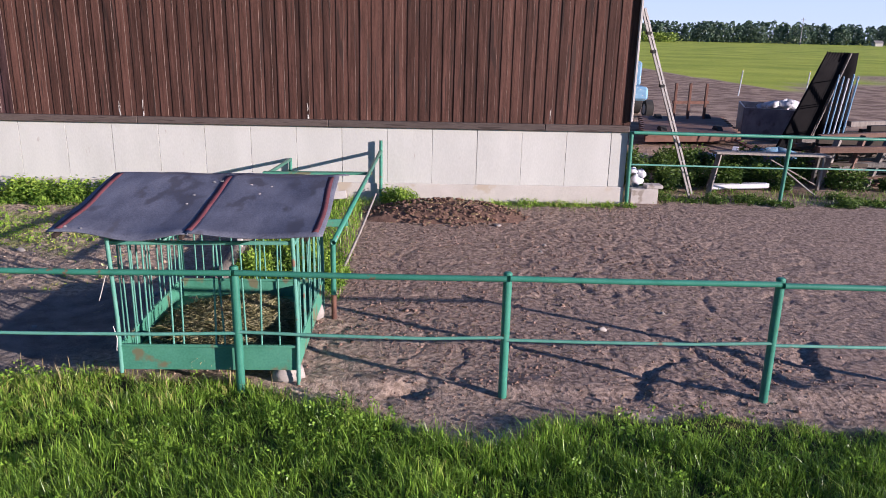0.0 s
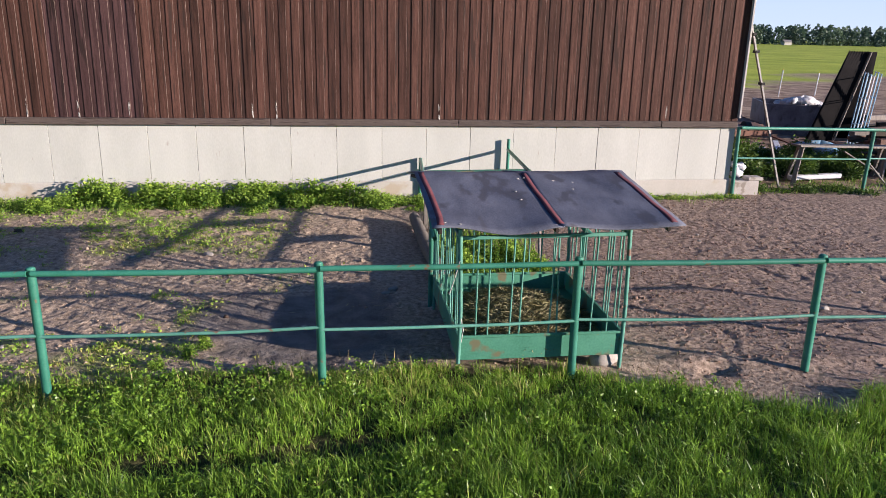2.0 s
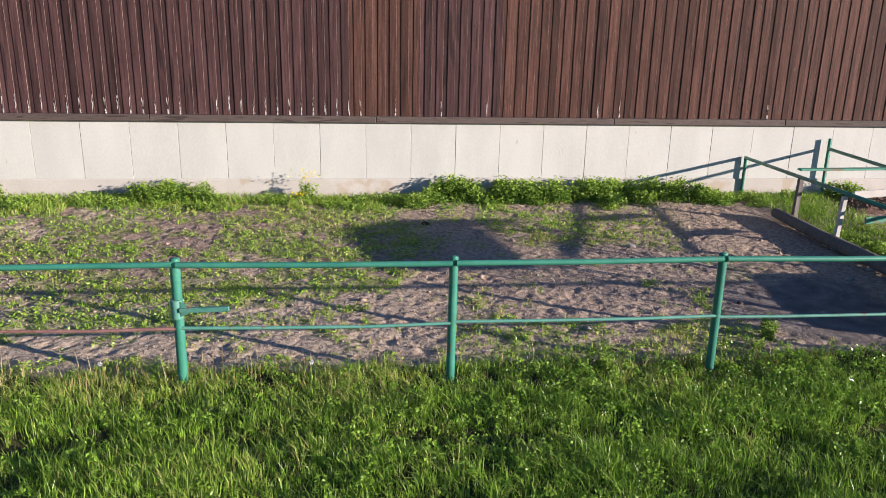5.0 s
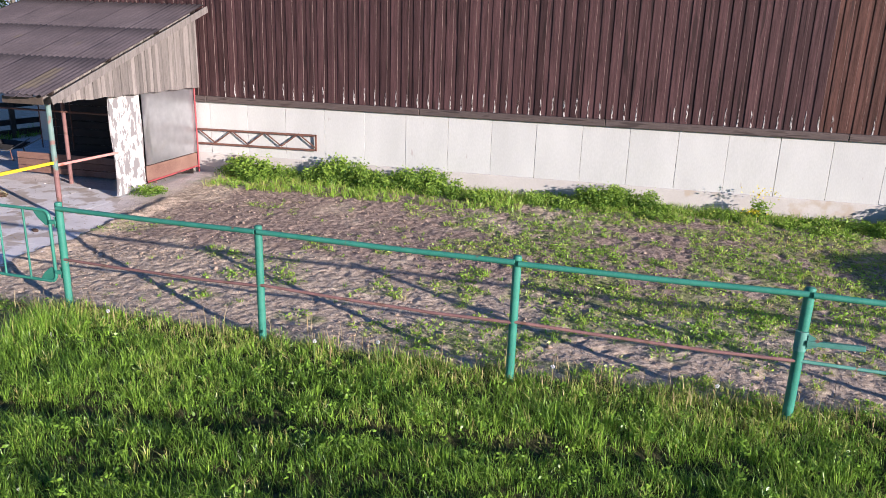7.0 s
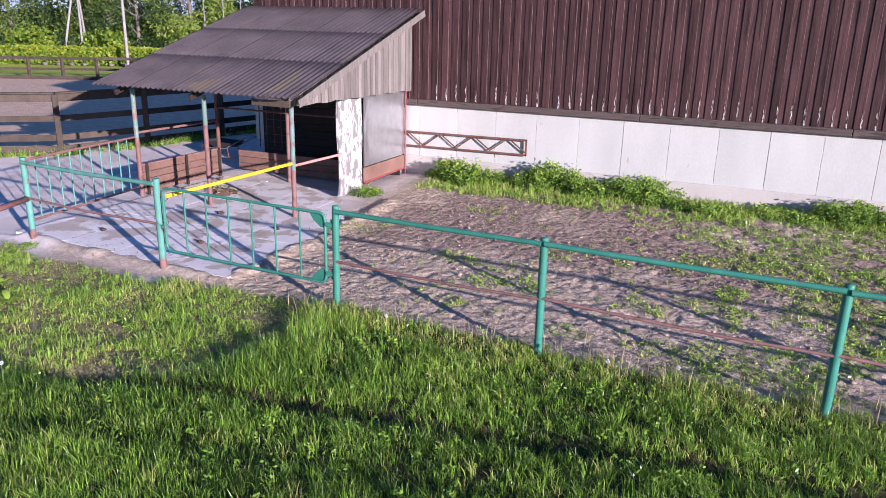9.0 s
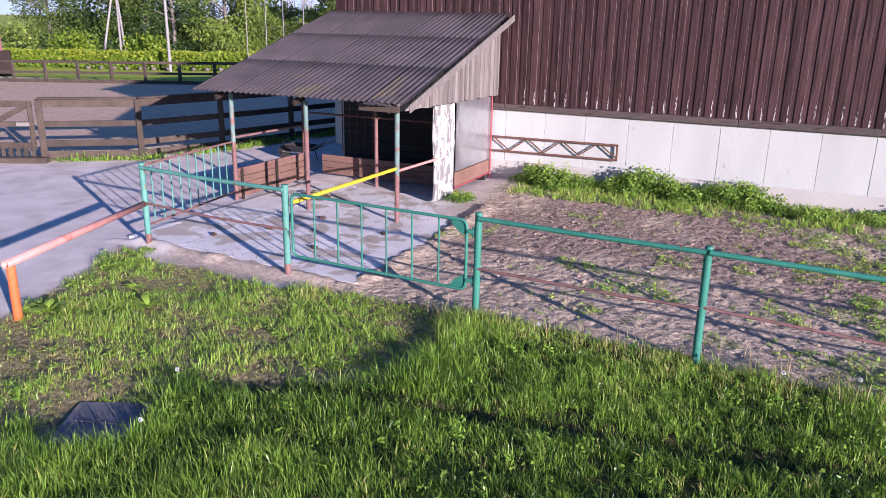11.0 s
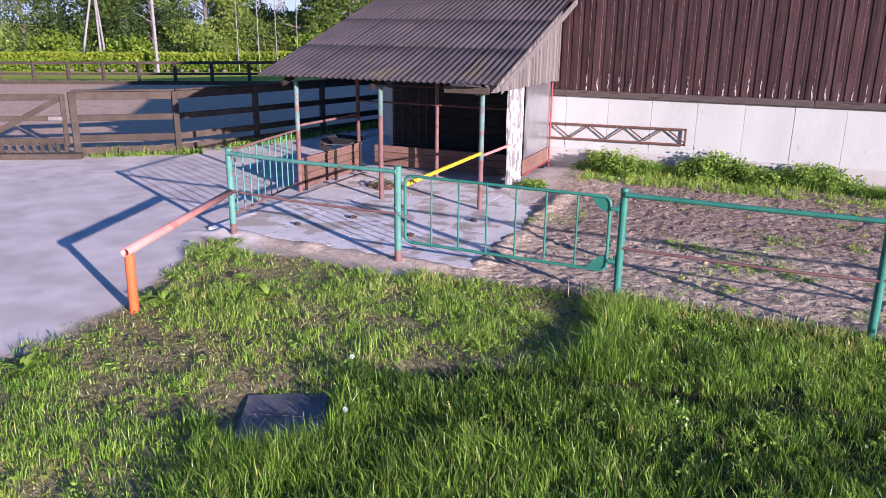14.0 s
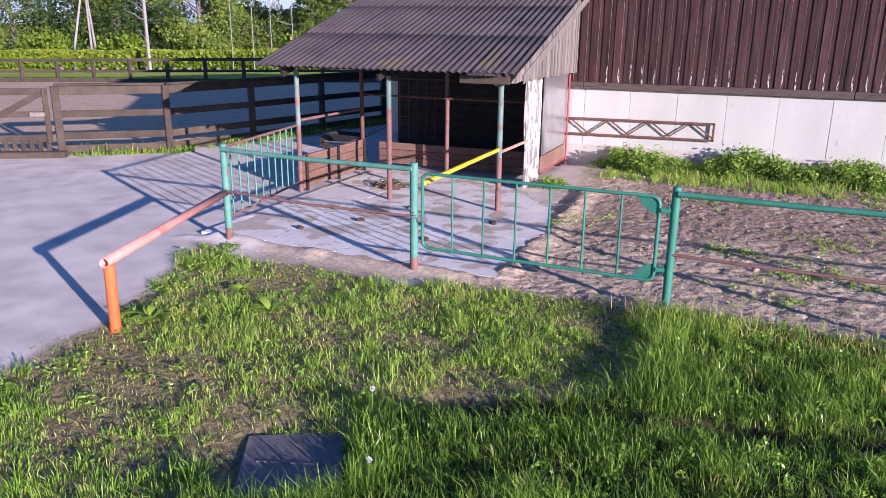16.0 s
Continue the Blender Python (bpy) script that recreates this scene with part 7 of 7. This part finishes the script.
# leafy herbs among the blades, each a small dome of round leaves
x, y, rng = scatter(8200, -24.0, 6.2, 3.2, 7.15, 41)
lawn, tall, paddock, yard, w, w2 = zones(x, y)
herb = fbm(x, y, 0.7, 291, 4)
keep = (rng.random(len(x)) < tall * (0.05 + (0.45 - 0.28 * step(-11, -14, x)) * step(0.44, 0.60, herb) + 0.5 * step(0.38, 0.56, herb) * step(-12, -10, x) * step(-2.5, -4, x)) * (1 - rut(x, y))) & off_things(x, y)
x, y = x[keep], y[keep]
own = rng.normal(0.40, 0.11, len(x))
rad = rng.uniform(0.035, 0.085, len(x))
top = rng.uniform(0.10, 0.20, len(x)) * (0.5 + fbm(x, y, 2.2, 211, 3))
k = rng.integers(0, len(x), 18 * len(x))
v = rng.normal(size=(len(k), 3))
v /= np.linalg.norm(v, axis=1)[:, None]
v[:, 2] = np.abs(v[:, 2])
pts = np.stack([x[k] + v[:, 0] * rad[k], y[k] + v[:, 1] * rad[k], surface(x[k], y[k]) + top[k] * (0.40 + 0.70 * v[:, 2])], 1)
# leaf tone runs slightly higher towards the top of each dome
sets.append((leaves(rng, pts, 0.038, 0.7, 0.58), np.clip(own[k] + 0.16 * (v[:, 2] - 0.5) + rng.normal(0, 0.07, len(k)), 0, 0.75)))
# rank tufts round the sunken cover
rng = np.random.default_rng(47)
a = rng.uniform(-2.6, 1.1, 120)
d = rng.uniform(0.56, 0.80, 120)
x, y = -23.55 + d * np.cos(a), 3.00 + d * np.sin(a)
sets.append(tufts(x, y, 0.22 * rng.uniform(0.5, 1.2, 120) * np.where(a < -1.0, 0.75, 1.1), np.clip(rng.normal(0.52, 0.12, 120), 0, 1), 9, 0.035, 0.009, 48, 0.5))
sow("tall_grass", sets, "tall lush green grass before the fence")

sets = []
x, y, rng = scatter(13500, -28.2, -20.8, 1.0, 7.6, 4)
lawn, tall, paddock, yard, w, w2 = zones(x, y)
clump = fbm(x, y, 1.5, 231, 4)
keep = (rng.random(len(x)) < lawn * (1 - tall) * np.clip(3.0 * clump - 0.92 + 1.2 * (fbm(x, y, 5.0, 233, 2) - 0.5) + 0.55 * step(4.9, 5.7, y) * step(-25.2, -24.2, x), 0.06, 1)) & off_things(x, y)
x, y, clump = x[keep], y[keep], clump[keep]
h = (0.030 + 0.17 * clump ** 1.7) * rng.uniform(0.45, 1.4, len(x))
tone = np.clip(0.66 + 0.6 * (fbm(x, y, 0.8, 241, 3) - 0.5) + rng.normal(0, 0.10, len(x)), 0, 0.93)
sets.append(tufts(x, y, h, tone, 9, 0.030, 0.0078, 14, 0.75))
# pale thatch of dead blades between the tufts
x, y, rng = scatter(44000, -28.0, -20.8, 1.0, 7.5, 24)
lawn, tall, paddock, yard, w, w2 = zones(x, y)
keep = (rng.random(len(x)) < lawn * (1 - tall) * step(0.62, 0.40, fbm(x, y, 1.5, 231, 4))) & off_things(x, y)
x, y = x[keep], y[keep]
sets.append(blades(x, y, 0.042 * rng.uniform(0.4, 1.5, len(x)), 0.006, 25, np.clip(rng.normal(0.93, 0.06, len(x)), 0, 1), None, 1.5))
x, y, rng = scatter(420, -27.8, -21.0, 0.8, 7.4, 44)
lawn, tall, paddock, yard, w, w2 = zones(x, y)
keep = (rng.random(len(x)) < lawn * (1 - tall) * step(0.40, 0.62, fbm(x, y, 1.3, 293, 3))) & off_things(x, y)
x, y = x[keep], y[keep]
k = rng.integers(0, len(x), 16 * len(x))
a = rng.uniform(0, 6.28, len(k))
rad = rng.uniform(0.01, 0.10, len(k))
pts = np.stack([x[k] + rad * np.cos(a), y[k] + rad * np.sin(a), surface(x[k], y[k]) + rng.uniform(0.015, 0.07, len(k))], 1)
sets.append((leaves(rng, pts, 0.045, 0.35, 0.45), np.clip(rng.normal(0.50, 0.13, len(k)), 0, 0.9)))
sow("short_grass", sets, "short trampled yellowish grass by the gate")

sets = []
x, y, rng = scatter(23000, -23.5, -2.0, 6.9, 15.4, 5)
keep = rng.random(len(x)) < np.maximum(patches(x, y) * np.clip(2.6 * fbm(x, y, 2.4, 251, 3) - 0.75, 0, 1), 0.05 * step(-23, -21, x) * step(-4, -7, x) * step(0.40, 0.55, fbm(x, y, 1.7, 255, 3)))
x, y = x[keep], y[keep]
h = 0.062 * rng.uniform(0.45, 1.6, len(x)) * (1 + 0.9 * step(13.9, 14.8, y))
tone = np.clip(0.66 + 0.10 * step(-14, -9, x) + 0.4 * (fbm(x, y, 0.9, 261, 3) - 0.5) + rng.normal(0, 0.12, len(x)), 0, 0.95)
sets.append(tufts(x, y, h, tone, 9, 0.030, 0.0105, 15, 0.95))
x, y, rng = scatter(110000, -23.3, -2.0, 7.0, 15.3, 45)
keep = rng.random(len(x)) < patches(x, y) * step(0.46, 0.64, fbm(x, y, 3.6, 253, 3))
x, y = x[keep], y[keep]
pts = np.stack([x, y, surface(x, y) + rng.uniform(0.006, 0.05, len(x))], 1)
sets.append((leaves(rng, pts, 0.042, 0.35, 0.6), np.clip(0.64 + 0.12 * step(-14, -9, x) + 0.4 * (fbm(x, y, 0.9, 261, 3) - 0.5) + rng.normal(0, 0.13, len(x)), 0, 0.9)))
x, y, rng = scatter(34000, -23.2, 5.0, 14.3, 15.42, 6)
keep = rng.random(len(x)) < step(14.45, 15.0, y + 0.5 * (fbm(x, y, 1.1, 271, 3) - 0.5)) * np.where(x > -0.2, 0.25, 0.75) * np.clip(2.6 * fbm(x, y, 1.3, 273, 3) - 0.6, 0.15, 1)
x, y = x[keep], y[keep]
sets.append(blades(x, y, 0.15 * rng.uniform(0.3, 1.5, len(x)), 0.009, 16, np.clip(rng.normal(0.66, 0.18, len(x)), 0, 1), None, 0.8))
x, y, rng = scatter(900, -23.4, -16.5, 13.8, 15.1, 26)
keep = rng.random(len(x)) < step(0.36, 0.56, fbm(x, y, 0.9, 275, 3) + 0.10 * step(14.2, 14.6, y))
x, y = x[keep], y[keep]
sets.append(tufts(x, y, 0.125 * rng.uniform(0.4, 1.6, len(x)), np.clip(rng.normal(0.72, 0.08, len(x)), 0, 0.9), 10, 0.04, 0.0105, 27, 0.6))
x, y, rng = scatter(5200, -2.1, -0.4, 9.5, 15.2, 7)
sets.append(blades(x, y, 0.20 * rng.uniform(0.4, 1.4, len(x)), 0.011, 17, np.clip(rng.normal(0.5, 0.2, len(x)), 0, 1), None, 0.8))
sow("paddock_turf", sets, "thin patchy turf on the trodden paddock")

sets = []
x, y, rng = scatter(26000, -40, -31, 9.0, 24.5, 8)
lx = np.interp(y, [7.4, 9.0, 10.55, 11.83, 13.35, 15.75, 18.3, 21.0, 24.5], [-43.2, -40.4, -37.75, -35.72, -33.85, -33.15, -32.55, -31.9, -31.1])
d = np.abs(x - lx)
keep = (rng.random(len(x)) < step(0.55, 0.1, d) * np.clip(2.2 * fbm(x, y, 1.2, 281, 3) - 0.5, 0, 1)) & ~((x < -35.8) & (x > -37.7))
x, y = x[keep], y[keep]
sets.append(tufts(x, y, 0.24 * rng.uniform(0.4, 1.3, len(x)), np.clip(rng.normal(0.55, 0.16, len(x)), 0, 0.85), 7, 0.05, 0.016, 18, 0.8))
x, y, rng = scatter(2600, 5.3, 16, 15.5, 17, 9)
sets.append(blades(x, y, 0.13 * rng.uniform(0.4, 1.4, len(x)), 0.012, 19, np.clip(rng.normal(0.45, 0.22, len(x)), 0, 1), None, 0.9))
sow("fence_grass", sets, "rough grass tufts along the timber fence and scrap yard")

# seed heads along the fence line
x, y, rng = scatter(2600, -22, 5.5, 6.3, 7.25, 21)
keep = rng.random(len(x)) < 0.75 * step(0.5, 0.1, np.abs(lawn_y(x) - 0.15 - y)) * np.where(x < -10, 1.0, 0.3)
x, y = x[keep], y[keep]
q, t = blades(x, y, 0.29 * rng.uniform(0.5, 1.4, len(x)), 0.007, 22, rng.random(len(x)), None, 0.25)
ob = soup("dry_stalks", q, t, STRAW)
tagged(ob, "dry grass stalks standing along the pipe fence", "grass", kind="stuff")

# loose straw and chaff on the ground
x, y, rng = scatter(5200, -28, 5, 7.2, 14.8, 31)
keep = rng.random(len(x)) < np.where(x > -0.5, 0.9, np.where(x < -21, 0.75, 0.12))
x, y = x[keep], y[keep]
n = len(x)
a = rng.uniform(0, 6.28, n)
d = np.stack([np.cos(a), np.sin(a), 0.05 * rng.normal(size=n)], 1) * (0.055 * rng.uniform(0.4, 1.4, n))[:, None]
u = np.stack([-np.sin(a), np.cos(a), 0 * a], 1) * 0.0045
c = np.stack([x, y, np.maximum(surface(x, y), np.where((x < -23.35) & (x > -28.2) & (y < 13.0), 0.054, -1)) + 0.010], 1)
ob = soup("loose_straw", np.stack([c - d - u, c - d + u, c + d + u, c + d - u], 1), rng.random(n), STRAW)
tagged(ob, "loose straw scattered on soil and slab", "straw", kind="stuff")

# crumbs of trodden soil
def crumbs(count, x0, x1, y0, y1, seed, size, weight):
    rng = np.random.default_rng(seed)
    x, y = rng.uniform(x0, x1, count), rng.uniform(y0, y1, count)
    keep = rng.random(count) < weight(x, y)
    x, y = x[keep], y[keep]
    n = len(x)
    z = surface(x, y)
    s = size * rng.lognormal(0, 0.45, n)
    unit = np.array([(1, 0, 0), (-1, 0, 0), (0, 1, 0), (0, -1, 0), (0, 0, 0.75), (0, 0, -0.5)], float)
    v = unit[None] * rng.uniform(0.6, 1.3, (n, 6, 1)) + rng.normal(0, 0.22, (n, 6, 3))
    a = rng.uniform(0, 6.28, n)
    ca, sa = np.cos(a)[:, None], np.sin(a)[:, None]
    v = np.stack([v[:, :, 0] * ca - v[:, :, 1] * sa, v[:, :, 0] * sa + v[:, :, 1] * ca, v[:, :, 2]], 2) * s[:, None, None]
    v += np.stack([x, y, z + 0.25 * s], 1)[:, None, :]
    tri = np.array([(0, 2, 4), (2, 1, 4), (1, 3, 4), (3, 0, 4), (2, 0, 5), (1, 2, 5), (3, 1, 5), (0, 3, 5)])
    f = (tri[None] + 6 * np.arange(n)[:, None, None]).reshape(-1, 3)
    me = bpy.data.meshes.new("soil_crumbs")
    me.vertices.add(6 * n)
    me.vertices.foreach_set("co", v.astype(np.float32).ravel())
    me.loops.add(f.size)
    me.loops.foreach_set("vertex_index", f.astype(np.int32).ravel())
    me.polygons.add(len(f))
    me.polygons.foreach_set("loop_start", np.arange(0, f.size, 3, dtype=np.int32))
    me.update(calc_edges=True)
    return me


def trodden(x, y):
    lawn, tall, paddock, yard, w, w2 = zones(x, y)
    return paddock * step(-23.8, -22.5, x) * np.clip(2.2 * fbm(x, y, 0.8, 301, 3) - 0.55, 0.05, 1) * (1 - 0.85 * step(0.95, 0.7, np.hypot((x + 4.35) / 1.7, (y - 8.7) / 1.6)))


for count, x0, x1, y0, y1, seed, size, m_, lab in ((20000, -23.5, -0.5, 6.6, 15.2, 71, 0.0105, SOIL, "dry crumbled soil clods on the paddock"), (20000, -0.8, 6.0, 5.7, 15.2, 72, 0.010, LOAM, "dark crumbled soil on the paddock")):
    me = crumbs(count, x0, x1, y0, y1, seed, size, trodden)
    me.materials.append(m_)
    tagged(new("soil_crumbs", me), lab, "soil", kind="stuff")

# ---------------------------------------------------------------- pieces of the barn wall
pitch = 0.968
pm = Shape().box((0, 0, 0), (pitch - 0.006, 0.05, 1.205), ch=0.003).mesh("plinth_panel", PLINTH)
k = 0
px = 0.04 - 30 * pitch + pitch / 2
while px - pitch / 2 < BX1 - 0.03:
    if px - pitch / 2 > BX0 - 0.5:
        if px + pitch / 2 > BX1:
            w = BX1 - (px - pitch / 2)
            part("plinth_panel", Shape().box((px - pitch / 2 + w / 2, BY + 0.005, 1.172), (w - 0.012, 0.05, 1.205)), PLINTH, barn_front)
        else:
            piece("plinth_panel", pm, barn_front, (px, BY + 0.004 + 0.003 * math.sin(k * 2.3), 1.172))
    k += 1
    px += pitch

STEP = 0.2455
hb = TOP - 1.92
under = Shape().box((0, 0, hb / 2), (0.16, 0.022, hb), ch=0.003).mesh("under_board", BOARD)
under_west = Shape().box((0, 0, hb / 2), (0.16, 0.022, hb), ch=0.003).mesh("under_board", BOARD_WEST)
overs, overs_west = ([Shape().box((0, 0, hb / 2), (w, 0.019, hb), ch=0.004).mesh("cover_board", m_) for w in (0.150, 0.142, 0.156)] for m_ in (BOARD, BOARD_WEST))
# only sun-facing edges get the lighter material: wear plus a painted sunlit line
for me in overs + overs_west:
    me.materials.append(WORN_SUNLIT)
    for p in me.polygons:
        if p.normal.x > 0.4:
            p.material_index = 1
rng = random.Random(91)
nb = int((BX1 - BX0) / STEP)
fleck = [Shape() for _ in range(7)]
for i, s in enumerate(fleck):
    rg = random.Random(40 + i)
    for _ in range(7):
        zz = 0.02 + 0.34 * rg.random() ** 1.5
        s.lump((rg.uniform(-0.012, 0.012), 0, zz), (rg.uniform(0.003, 0.009) * (1.2 - 1.6 * zz), 0.003, rg.uniform(0.02, 0.06)), rg.randint(0, 99), 0.6, 6, 5)
fleck = [s.mesh("paint_fleck", CREAM) for s in fleck]
for i in range(nb + 1):
    bx = BX1 - 0.06 - i * STEP
    if bx < BX0 + 0.08:
        break
    west = bx + 3.0 * math.sin(i * 12.9898) < -9.0
    piece("under_board", under_west if west else under, barn_front, (bx - STEP / 2, BY - 0.004, 1.915))
    piece("cover_board", (overs_west if west else overs)[rng.randrange(3)], barn_front, (bx + rng.uniform(-0.008, 0.008), BY - 0.0205 + rng.uniform(-0.003, 0.003), 1.915), (0, rng.uniform(-0.0012, 0.0012), 0))
    chance = 0.95 if -24 < bx < -11 else 0.14
    if rng.random() < chance:
        piece("paint_fleck", fleck[rng.randrange(7)], barn_front, (bx + 0.052, BY - 0.0335, 1.925))
